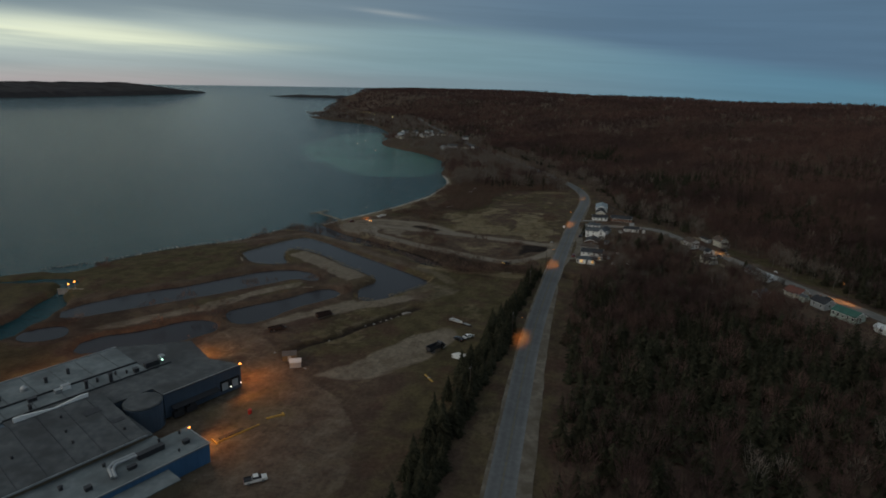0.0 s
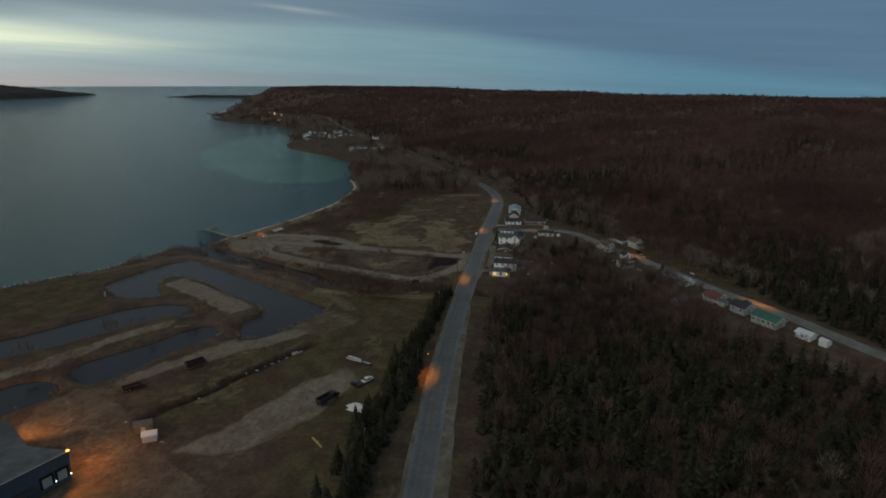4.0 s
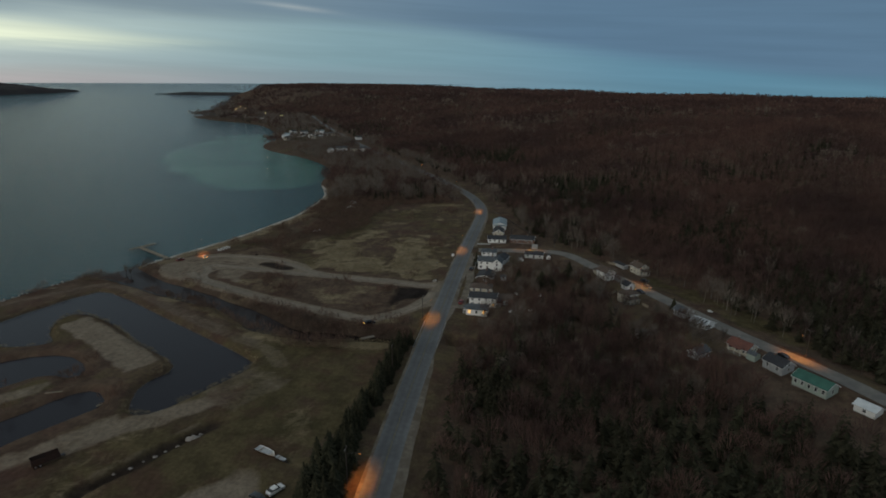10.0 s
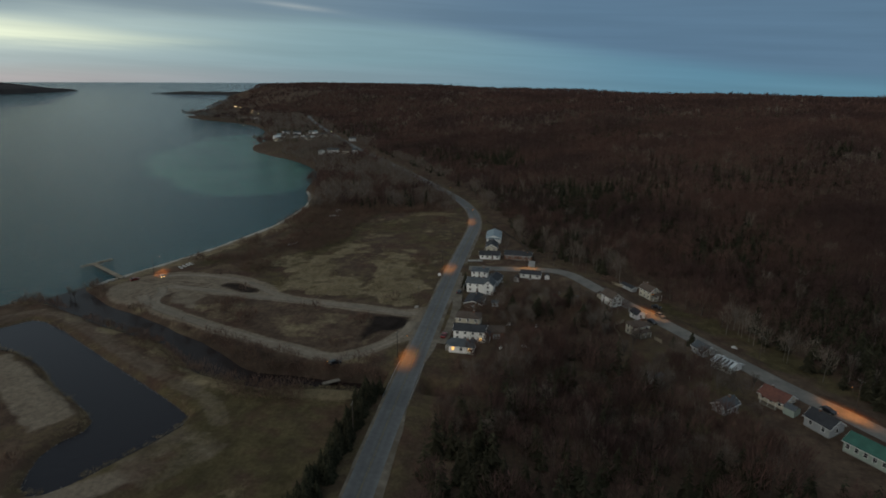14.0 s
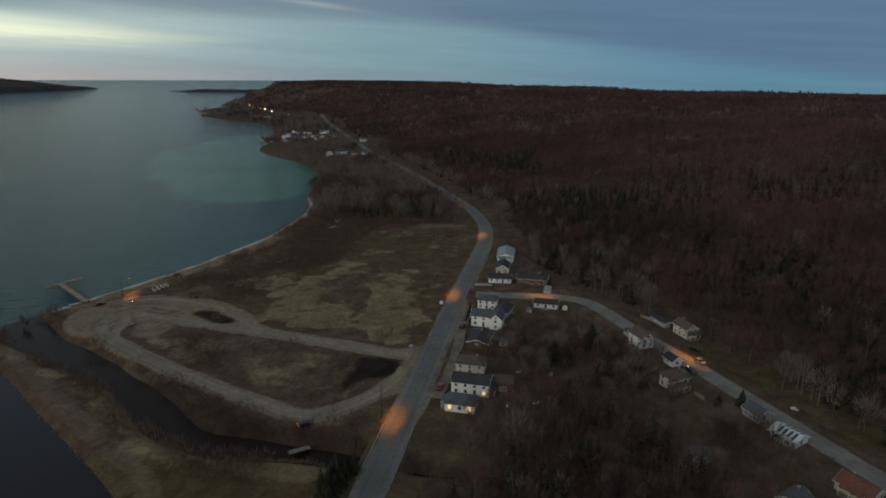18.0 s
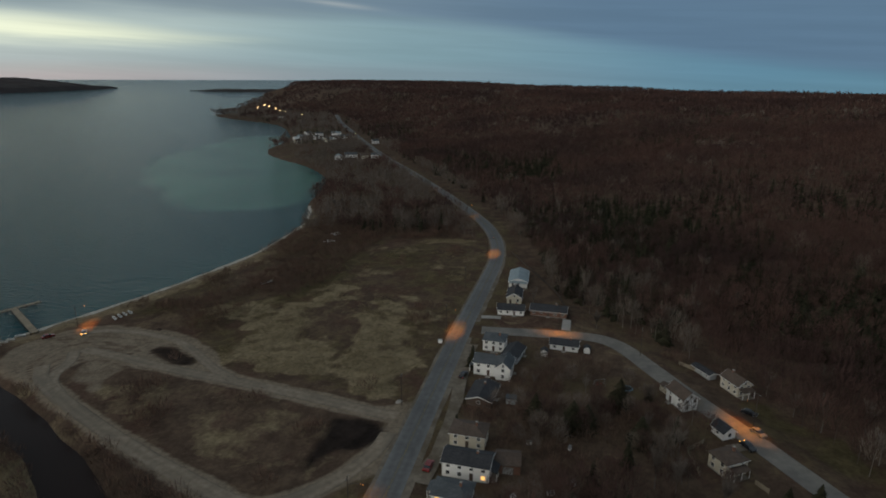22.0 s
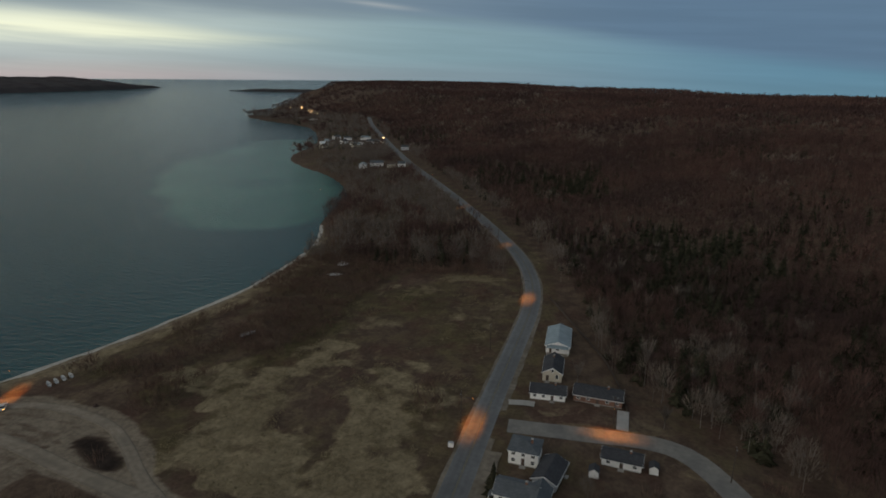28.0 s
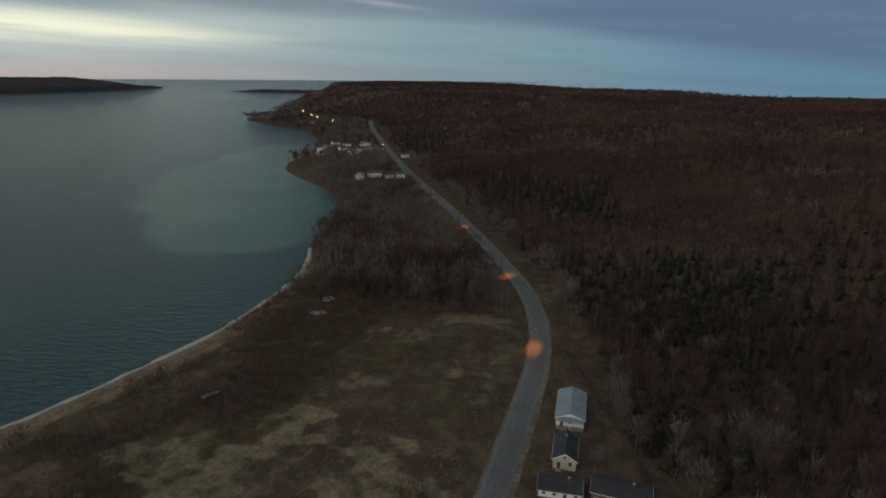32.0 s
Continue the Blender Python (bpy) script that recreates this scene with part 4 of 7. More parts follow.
def house(x, y, rot, L, W, wall_h, roof_h, walls, roofm, label, win=(3, 1), storeys=1, hip=False, over=0.4, door="-y", chimney=True, lit=(), name="house",
          base_h=0.35, category="house", trim=SIDING_W, porch=None, group="houses"):
    """A house with its ridge along its own x."""
    small = 0.86 if x > 40 and y < 400 else 0.95
    L, W, wall_h, roof_h = L * small, W * small, wall_h * 0.86, roof_h * 0.86
    z = min(z_at(x + dx, y + dy) for dx in (-2, 2) for dy in (-2, 2)) - 0.05
    HOUSE_SPOTS.append((x, y, max(L, W) / 2 + 3))
    h = thing(name, x, y, z, rot, label, category, group)
    part("foundation", Kit().box(-L / 2 + .05, L / 2 - .05, -W / 2 + .05, W / 2 - .05, -0.6, base_h), CONCRETE, h)
    b, e = base_h, base_h + wall_h
    if hip:
        part("wall", Kit().box(-L / 2, L / 2, -W / 2, W / 2, b, e), walls, h)
        rl = max(L / 2 - W / 2, 0.3)
        o = over
        v = [(-L / 2 - o, -W / 2 - o, e), (L / 2 + o, -W / 2 - o, e), (L / 2 + o, W / 2 + o, e), (-L / 2 - o, W / 2 + o, e)]
        v = [(p[0], p[1], e - 0.12) for p in v] + [(p[0], p[1], e + 0.06) for p in v] + [(-rl, 0, e + roof_h), (rl, 0, e + roof_h)]
        f = [(3, 2, 1, 0), (0, 1, 5, 4), (1, 2, 6, 5), (2, 3, 7, 6), (3, 0, 4, 7), (4, 5, 9, 8), (6, 7, 8, 9), (5, 6, 9), (7, 4, 8)]
        part("roof", Kit().add(v, f), roofm, h)
    else:
        part("wall", Kit().prism([(-W / 2, b), (W / 2, b), (W / 2, e), (0, e + roof_h), (-W / 2, e)], "x", -L / 2, L / 2), walls, h)
        sl = roof_h / (W / 2)
        t = 0.16
        for sgn in (-1, 1):
            part("roof", Kit().prism([(0, e + roof_h + 0.03), (sgn * (W / 2 + over), e - over * sl + 0.03), (sgn * (W / 2 + over), e - over * sl + t), (0, e + roof_h + t + 0.06)],
                                     "x", -L / 2 - over, L / 2 + over), roofm, h)
        part("ridge_cap", Kit().box(-L / 2 - over, L / 2 + over, -0.14, 0.14, e + roof_h + t + 0.03, e + roof_h + t + 0.10), roofm, h)
        for sgn in (-1, 1):
            k = Kit()
            for s2 in (-1, 1):
                xo = sgn * (L / 2 + over)
                k.prism([(0, e + roof_h - 0.12), (s2 * (W / 2 + over), e - over * sl - 0.10), (s2 * (W / 2 + over), e - over * sl + t + .01), (0, e + roof_h + t + .04)], "x", xo, xo + sgn * 0.04)
            part("barge_board", k, trim, h)
    nl, nw = win
    sh = wall_h / storeys
    for s in range(storeys):
        zz = b + s * sh + sh * 0.36
        for face, n, ln, off in (("-y", nl, L, W / 2), ("+y", nl, L, W / 2), ("-x", nw, W, L / 2), ("+x", nw, W, L / 2)):
            for k in range(n):
                u = (k + 0.5) / n * ln - ln / 2
                if face == door and s == 0 and k == n // 2 and n > 1:
                    continue
                px, py = {"-y": (u, -off - 0.01), "+y": (u, off + 0.01), "-x": (-off - 0.01, u), "+x": (off + 0.01, u)}[face]
                window(h, px, py, zz, 0.95, min(1.3, sh * 0.5), face, (face, s, k) in lit, trim)
    if not hip and roof_h > 1.7 and nw:
        for face, off in (("-x", -L / 2 - .01), ("+x", L / 2 + .01)):
            window(h, off, 0, e + 0.25, 0.8, 0.9, face, False, trim)
    dn = {"-y": nl, "+y": nl, "-x": nw, "+x": nw}[door]
    dl = {"-y": L, "+y": L, "-x": W, "+x": W}[door]
    du = ((dn // 2) + 0.5) / max(dn, 1) * dl - dl / 2 if dn > 1 else dl * 0.3
    turn = {"+y": 180, "-y": 0, "+x": 90, "-x": -90}[door]
    px, py = {"-y": (du, -W / 2 - .01), "+y": (du, W / 2 + .01), "-x": (-L / 2 - .01, du), "+x": (L / 2 + .01, du)}[door]
    d = part("door", Kit().box(-0.45, 0.45, -0.05, 0.03, 0, 2.05), ROOF_BR, h)
    d.matrix_local = pose(px, py, b, 0, 0, turn)
    st = part("door_step", Kit().box(-0.8, 0.8, -1.1, 0, -b - 0.3, -b + 0.18).box(-0.6, 0.6, -0.7, 0, -b, -b + 0.33), CONCRETE, d)
    if chimney:
        c = part("chimney", Kit().box(L * .18, L * .18 + .55, -.28, .28, e + roof_h * .4, e + roof_h + .8), BRICK_BR, h)
        part("chimney_cap", Kit().box(L * .18 - .06, L * .18 + .61, -.34, .34, e + roof_h + .8, e + roof_h + .9), CONCRETE, c)
    for sgn in (-1, 1):
        part("gutter", Kit().box(-L / 2 - over, L / 2 + over, sgn * (W / 2 + over) - .07, sgn * (W / 2 + over) + .07, e - over * (0 if hip else roof_h / (W / 2)) - .14, e - over * (0 if hip else roof_h / (W / 2)) - .03), trim, h)
    if porch:
        face, pw, pd, ph = porch
        k = Kit()
        p = {"-y": pose(0, -W / 2, 0), "+y": pose(0, W / 2, 0, 0, 0, 180), "-x": pose(-L / 2, 0, 0, 0, 0, -90), "+x": pose(L / 2, 0, 0, 0, 0, 90)}[face]
        for nm, kk, mm in (("porch_roof", Kit().prism([(-pd - .2, b + ph), (0, b + ph + .5), (0, b + ph + .62), (-pd - .2, b + ph + .12)], "x", -pw / 2, pw / 2), roofm),
                           ("porch_floor", Kit().box(-pw / 2, pw / 2, -pd, -0.02, -.3, b), WOOD_GY)):
            part(nm, kk, mm, h).matrix_local = p
        for u in (-pw / 2 + .1, 0, pw / 2 - .1):
            part("porch_post", Kit().box(u - .06, u + .06, -pd, -pd + .12, b, b + ph), trim, h).matrix_local = p
    return h


def shed(x, y, rot, L, W, wall_h, roof_h, walls, roofm, label, name="shed", doorw=1.2):
    z = z_at(x, y) - 0.05
    HOUSE_SPOTS.append((x, y, max(L, W) / 2 + 2))
    h = thing(name, x, y, z, rot, label, name.replace("_", " "), "sheds")
    e = wall_h
    part("wall", Kit().prism([(-W / 2, -0.3), (W / 2, -0.3), (W / 2, e), (0, e + roof_h), (-W / 2, e)], "x", -L / 2, L / 2), walls, h)
    for s in (-1, 1):
        part("roof", Kit().prism([(0, e + roof_h + .02), (s * (W / 2 + .2), e - .2 * roof_h / (W / 2) + .02), (s * (W / 2 + .2), e - .2 * roof_h / (W / 2) + .1), (0, e + roof_h + .11)], "x", -L / 2 - .2, L / 2 + .2), roofm, h)
    part("door", Kit().box(-doorw / 2, doorw / 2, -W / 2 - .05, -W / 2 + .02, 0, min(2.0, wall_h * .85)), SIDING_G, h)
    part("ridge_cap", Kit().box(-L / 2 - .2, L / 2 + .2, -.1, .1, e + roof_h + .09, e + roof_h + .14), roofm, h)
    return h


# ---- houses by the highway ----
house(-15.8, 472, 92, 18, 9, 3.3, 1.8, SIDING_W, ROOF_BL, "long white building with a pale blue-grey metal roof", (3, 1), chimney=False, door="-x", porch=("-x", 8, 1.8, 2.6))
house(-15.5, 447.5, 92, 12.5, 6.6, 3.6, 2.1, SIDING_C, ROOF_DK, "cream gabled house with a dark shingle roof", (3, 2), door="-x")
house(-15.6, 432.2, 4, 11.5, 6.6, 2.6, 1.7, SIDING_W, ROOF_DK, "low white house with a near-black roof", (4, 1))
house(0, 435, -3, 15.5, 7.6, 2.6, 1.7, BRICK_BR, ROOF_DK, "long brown brick ranch house with a dark roof", (5, 1))
house(7, 403.2, -5, 10.6, 5.4, 2.5, 1.3, SIDING_W, ROOF_DK, "small white bungalow with a dark roof", (3, 1))
house(-18, 398, -3, 8.2, 7.4, 4.6, 1.5, SIDING_W, ROOF_GY, "white two-storey house with a grey hipped roof", (3, 2), 2, hip=True)
house(-10.8, 391.5, 78, 10.5, 6.4, 2.6, 1.6, SIDING_G, ROOF_DK, "dark-roofed single-storey wing beside the white house", (2, 1), chimney=False)
house(-17.3, 379.5, -4, 10.5, 7.0, 5.2, 2.0, SIDING_W, ROOF_GY, "white two-storey farmhouse with a grey roof", (3, 1), 2, porch=("-x", 5, 1.6, 2.4))
house(-12.2, 378.2, 86, 8.6, 5.0, 5.0, 2.2, SIDING_W, ROOF_GY, "white gabled wing of the farmhouse", (2, 1), 2, chimney=False)
house(-17.2, 362.5, 84, 12, 8.0, 2.3, 1.4, ROOF_BR, ROOF_DK, "low brown house with a dark roof among bushes", (3, 1))
house(-17.5, 338.6, -2, 10, 7.0, 4.6, 1.7, SIDING_C, ROOF_BR, "cream two-storey house with a brown hipped roof", (3, 2), 2, hip=True)
house(-15.6, 325.6, -3, 12.5, 7.0, 4.9, 1.6, SIDING_W, ROOF_DK, "white two-storey house with a dark roof", (4, 2), 2, lit=(("-y", 0, 3),), porch=("+x", 5, 1.8, 2.4))
house(-17.4, 315, -3, 9.4, 6.8, 3.0, 1.6, SIDING_W, ROOF_GY, "small white house with a grey hipped roof and lit windows", (3, 2), hip=True, lit=(("-y", 0, 0), ("-y", 0, 2)), door="-x", porch=("-x", 4, 1.4, 2.2))
shed(-6, 330, 5, 6.2, 6.4, 2.6, 1.4, BRICK_BR, ROOF_BR, "brown garage with a shallow brown roof", "garage", 2.6)
shed(0, 396, 88, 2.6, 2.4, 1.9, 0.8, SIDING_W, ROOF_DK, "tiny white garden shed with a dark roof")
shed(15, 402, 88, 2.6, 2.2, 1.8, 0.7, SIDING_W, ROOF_DK, "tiny white garden shed beside the bungalow")
shed(-8.3, 361.5, 0, 3.0, 2.6, 2.0, 0.6, SIDING_G, ROOF_GY, "small grey tool shed in a back yard")
# ---- houses on the residential street ----
house(42.3, 370.6, 118, 9.4, 5.8, 4.6, 2.1, SIDING_W, ROOF_BR, "white two-storey gabled house with a brown roof", (2, 2), 2, chimney=False, door="+y")
shed(39.0, 377.5, 118, 3.2, 2.8, 2.0, 0.7, SIDING_C, ROOF_BR, "small tan lean-to beside the white house")
house(61, 385, 118, 9, 5.8, 4.4, 2.0, SIDING_C, ROOF_BR, "cream two-storey house with a brown roof on the hillside", (3, 2), 2, porch=("-x", 4.5, 2, 2.3))
house(53.5, 394.5, 120, 9.5, 3.2, 2.0, 0.5, SIDING_G, ROOF_DK, "long narrow grey mobile home with a dark roof", (3, 0), chimney=False, name="mobile_home", category="mobile home")
house(48.8, 341.4, 32, 7.8, 7.0, 4.6, 1.7, SIDING_C, ROOF_BR, "square cream house with a brown hipped roof", (2, 2), 2, hip=True, porch=("-y", 5, 1.8, 2.3))
house(51, 356, 118, 5.4, 4.6, 2.6, 1.5, SIDING_W, ROOF_DK, "small white garage with a dark roof", (1, 1), chimney=False, name="garage", category="garage")
house(69, 325, 120, 6.8, 5.8, 2.7, 1.6, SIDING_G, ROOF_GY, "low house with a faded blue metal roof", (2, 1), chimney=False)
h16 = house(74, 314.5, 128, 8.4, 7.2, 2.6, 1.3, SIDING_W, ROOF_WH, "white house with a pale metal roof and dark skylight strips", (2, 1), chimney=False)
for k in range(8):
    sg, u = (-1 if k < 4 else 1), -2.9 + (k % 4) * 1.4
    part("skylight_strip", Kit().prism([(sg * 0.4, 3.70 - 0.4 * .36), (sg * 2.7, 3.70 - 2.7 * .36), (sg * 2.7, 3.98 - 2.7 * .36), (sg * 0.4, 3.98 - 0.4 * .36)], "x", u, u + .7), METAL_DK, h16, "dark strip across the pale roof")
shed(48.5, 303, 2, 4.6, 4.4, 2.3, 0.5, SIDING_G, ROOF_GY, "grey flat-roofed shed standing among bare trees")
house(66, 288, 40, 8, 5.0, 2.6, 1.6, SIDING_G, ROOF_GY, "weathered grey house with a grey roof", (2, 1))
house(83, 294.5, 128, 9.5, 7.2, 2.6, 2.0, SIDING_C, ROOF_RB, "cream house with a steep red-brown roof", (3, 2), porch=("+y", 5, 1.6, 2.2))
house(90.6, 281, 120, 9, 6.8, 3.4, 2.1, SIDING_G, ROOF_DK, "grey gabled house with a dark roof", (2, 1))
house(97, 268.2, 125, 13.2, 7.2, 3.5, 1.9, SIDING_GR, ROOF_GN, "long pale green house with a dark green metal roof", (5, 1), chimney=False)
house(106.3, 254.5, 125, 7, 5.2, 2.6, 1.1, SIDING_W, ROOF_WH, "white garage with a white metal roof", (1, 0), chimney=False, name="garage", category="garage")
shed(110.5, 248, 125, 3.2, 3.0, 2.0, 0.6, SIDING_W, ROOF_WH, "small white shed at the end of the yards")
shed(84.8, 288.0, 125, 3.4, 3.0, 2.1, 0.8, SIDING_GR, ROOF_GY, "small green-grey shed between two houses")

# ---- lake houses far along the shore ----
FAR_SPOTS = [(-272, 882, 110, 9, 7, SIDING_W, ROOF_BL), (-261, 897, 20, 11, 7, SIDING_W, ROOF_GY), (-240, 888, 20, 7, 5, SIDING_C, ROOF_BR), (-229, 893, 15, 6, 5, SIDING_W, ROOF_GY), (-444, 1175, 60, 9, 6, SIDING_W, ROOF_GY), (-431, 1121, 20, 10, 7, SIDING_G, ROOF_BL),
             (-401, 1110, 80, 9, 6, SIDING_W, ROOF_DK), (-417, 1160, 30, 9, 7, SIDING_W, ROOF_GY), (-379, 1094, 100, 8, 6, SIDING_W, ROOF_GY), (-366, 1098, 40, 8, 6, SIDING_W, ROOF_BR),
             (-387, 1163, 10, 11, 7, SIDING_W, ROOF_BL), (-358, 1113, 30, 8, 6, SIDING_W, ROOF_GY), (-362, 1067, 60, 8, 6, SIDING_C, ROOF_BL), (-406, 1052, 75, 8, 6, SIDING_C, ROOF_DK), (-345, 1118, 15, 9, 6, SIDING_C, ROOF_GY),
             (-425, 1090, 45, 8, 6, SIDING_W, ROOF_WH), (-280, 1050, 30, 7, 5, SIDING_W, ROOF_GY),
             (-690, 1565, 30, 14, 8, SIDING_W, ROOF_GY), (-740, 1600, 50, 12, 8, SIDING_C, ROOF_BR), (-800, 1645, 50, 10, 8, SIDING_G, ROOF_GY)]
for fx, fy, fr, fl, fw, wall_m, rm in FAR_SPOTS:
    h = house(fx, fy, fr, fl * 1.45, fw * 1.3, 4.8, 2.4, wall_m, rm, "small lakeside house among the trees, far along the shore", (2, 1), chimney=False, group="lake houses")
    HOUSE_SPOTS.extend([(fx, fy, 14), (fx + 6, fy - 18, 13), (fx + 11, fy - 36, 11)])

# ---- street lamps and poles ----
def utility_pole(x, y, rot, lamp=True, arm=3.4, height_m=10.5, power=5800, lamp_h=8.8, color=(1.0, .29, .018), cross=True, spot=100):
    z = z_at(x, y)
    p = thing("street_lamp" if lamp else "utility_pole", x, y, z, rot, "wooden roadside pole with an orange sodium lamp" if lamp else "bare wooden utility pole with a crossarm",
              "street lamp" if lamp else "utility pole", "roadside poles")
    part("pole", Kit().tube((0, 0, -0.5), (0, 0, height_m), 0.16, 0.10), WOOD_DK, p)
    if cross:
        c = part("crossarm", Kit().box(-0.06, 0.06, -1.1, 1.1, height_m - 0.7, height_m - 0.58), WOOD_DK, p)
        for u in (-1.0, -0.5, 0.5, 1.0):
            part("insulator", Kit().tube((0, u, height_m - 0.58), (0, u, height_m - 0.40), 0.05, 0.03, 6), SIDING_G, c)
    if lamp:
        part("bracket", Kit().tube((0, 0, lamp_h - 0.5), (arm * .5, 0, lamp_h), 0.035).tube((arm * .5, 0, lamp_h), (arm, 0, lamp_h + 0.05), 0.035), METAL_DK, p)
        hd = part("lamp_head", Kit().prism([(arm - .15, lamp_h + .0), (arm + .5, lamp_h + .0), (arm + .42, lamp_h + .16), (arm - .1, lamp_h + .14)], "y", -.14, .14), METAL_DK, p)
        part("lamp_lens", Kit().prism([(arm, lamp_h - .10), (arm + .4, lamp_h - .10), (arm + .44, lamp_h - .005), (arm - .04, lamp_h - .005)], "y", -.11, .11), LAMP_ST, hd, "glowing orange lens")
        ld = bpy.data.lights.new("sodium_light", "SPOT")
        ld.energy, ld.color, ld.shadow_soft_size, ld.spot_size, ld.spot_blend = power, color, 0.12, radians(spot), 1.0
        lo = new("sodium_light", ld)
        lo.parent = p
        lo.matrix_local = pose(arm + .2, 0, lamp_h - .2) @ Matrix.Diagonal((0.50, 1.45, 1, 1))
    return p


for lx0, ly0, rot in ((-39.2, 198.5, 0), (-39.2, 304, 0), (-38.6, 409, 0), (-37.5, 517, 0), (-64, 604, -25), (-114.5, 705, -28), (-168, 801, -30)):
    utility_pole(lx0, ly0, rot)
for lx0, ly0 in ((-41, 256), (-40.5, 352), (-40, 460), (-44, 150)):
    utility_pole(lx0, ly0, 0, lamp=False)
utility_pole(4.5, 418.6, -90, power=5200)
utility_pole(60.5, 362.5, -150, power=5600)
utility_pole(103.5, 290.5, -150, power=6000)
utility_pole(33.5, 402, 0, lamp=False)
utility_pole(86, 319, 35, lamp=False)
utility_pole(-188, 387, 30, power=6500, cross=False, height_m=9)
# far lamps: their own small glow is all that shows
for fx, fy in ((-809, 1668), (-866, 1811), (-802, 1715), (-736, 1625), (-699, 1572), (-653, 1512), (-565, 1411), (-333, 1103)):
    fz = float(draw_in([(fx, fy, float(height(fx, fy)))])[0, 2])
    p = thing("street_lamp", fx, fy, fz, 0, "far street lamp glowing yellow by the shore road", "street lamp", "shore lamps")
    HOUSE_SPOTS.extend([(fx, fy, 13), (fx + 7, fy - 20, 12)])
    lh = 19.0 if fy > 1300 else 10.0
    part("pole", Kit().tube((0, 0, -.5), (0, 0, lh), 0.2, 0.12, 6), WOOD_DK, p)
    part("lamp_globe", Kit().tube((0, 0, lh), (0, 0, lh + .45), 0.62, 0.35, 8).tube((0, 0, lh - .4), (0, 0, lh), 0.35, 0.62, 8), LAMP_W, p, "glowing yellow lamp")


# ---- vehicles ----
def wheels(v, xs, r, half):
    for wx in xs:
        for s in (-1, 1):
            w = part("wheel", Kit().tube((wx, s * half - s * .22, r), (wx, s * half, r), r, r, 12), BLACK, v)
            part("rim", Kit().tube((wx, s * half, r), (wx, s * half + s * .015, r), r * .55, r * .5, 10), METAL, w)


def car(x, y, rot, paint, label, kind="car", lights=None, z=None):
    v = thing(kind, x, y, z_at(x, y) + 0.03 if z is None else z, rot, label, kind, "vehicles")
    if kind == "pickup_truck":
        prof = [(-2.8, .45), (2.75, .45), (2.85, .75), (2.75, 1.05), (1.45, 1.15), (-2.75, 1.12)]
        cab = [(-.75, 1.12), (1.5, 1.12), (.75, 1.78), (-.6, 1.8)]
        part("truck_bed", Kit().box(-2.7, -.85, -.82, .82, 1.125, 1.16).box(-2.75, -.8, -.93, -.82, 1.1, 1.42).box(-2.75, -.8, .82, .93, 1.1, 1.42).box(-2.82, -2.7, -.93, .93, 1.1, 1.42), METAL_DK, v)
        ln, r = 2.82, .38
    else:
        prof = [(-2.2, .35), (2.15, .35), (2.25, .6), (2.1, .85), (1.1, .98), (-1.9, 1.02), (-2.25, .8)]
        cab = [(-1.75, 1.0), (1.15, .97), (.4, 1.45), (-1.2, 1.47)]
        ln, r = 2.26, .32
    part("body", Kit().prism(prof, "y", -.92, .92), paint, v)
    part("glasshouse", Kit().prism(cab, "y", -.78, .78), GLASS, v)
    top = [(a, b) for a, b in cab if b > 1.2]
    part("roof", Kit().box(min(t[0] for t in top) + .05, max(t[0] for t in top) - .05, -.74, .74, cab[2][1] - .02, cab[2][1] + .05), paint, v)
    wheels(v, (-ln * .62, ln * .62), r, .93)
    for s in (-1, 1):
        part("headlight", Kit().box(ln - .12, ln + .02, s * .68 - .17, s * .68 + .17, .62, .80), HEADL if lights == "on" else METAL, v)
        part("tail_light", Kit().box(-ln + .02, -ln + .12 - .14, s * .72 - .14, s * .72 + .14, .72, .92), TAIL if lights else RED, v)
    return v


car(-84.5, 93, 42, CAR_WH, "white pickup truck parked in the factory yard", "pickup_truck")
car(-25.6, 324.5, 86, CAR_RD, "red car parked on the gravel verge by the houses")
car(-25.4, 373.5, 78, CAR_BK, "black car parked on the verge by the farmhouse")
car(60.5, 358.0, -58, CAR_TAN, "tan car on the street under the orange lamp")
car(56, 350.5, -60, CAR_BK, "dark car with amber lights parked by a house", lights="amber")
car(-179, 380.5, 128, CAR_SIL, "silver car with its lights on at the boat launch", lights="on")
car(-191, 375.5, 60, CAR_RD, "dark red car parked near the dock")
car(-60, 297.5, 30, CAR_BK, "dark car with amber lights on the gravel track", lights="amber")
car(61.4, 370.2, -30, CAR_BK, "dark car parked on the grass beside the street lamp")
car(95, 288.5, -56, CAR_BK, "dark car parked along the street")
car(-55.5, 193.3, 60, CAR_WH, "white van parked on the gravel pad")
car(-58.6, 190.2, 150, CAR_BK, "dark car parked beside the white van")


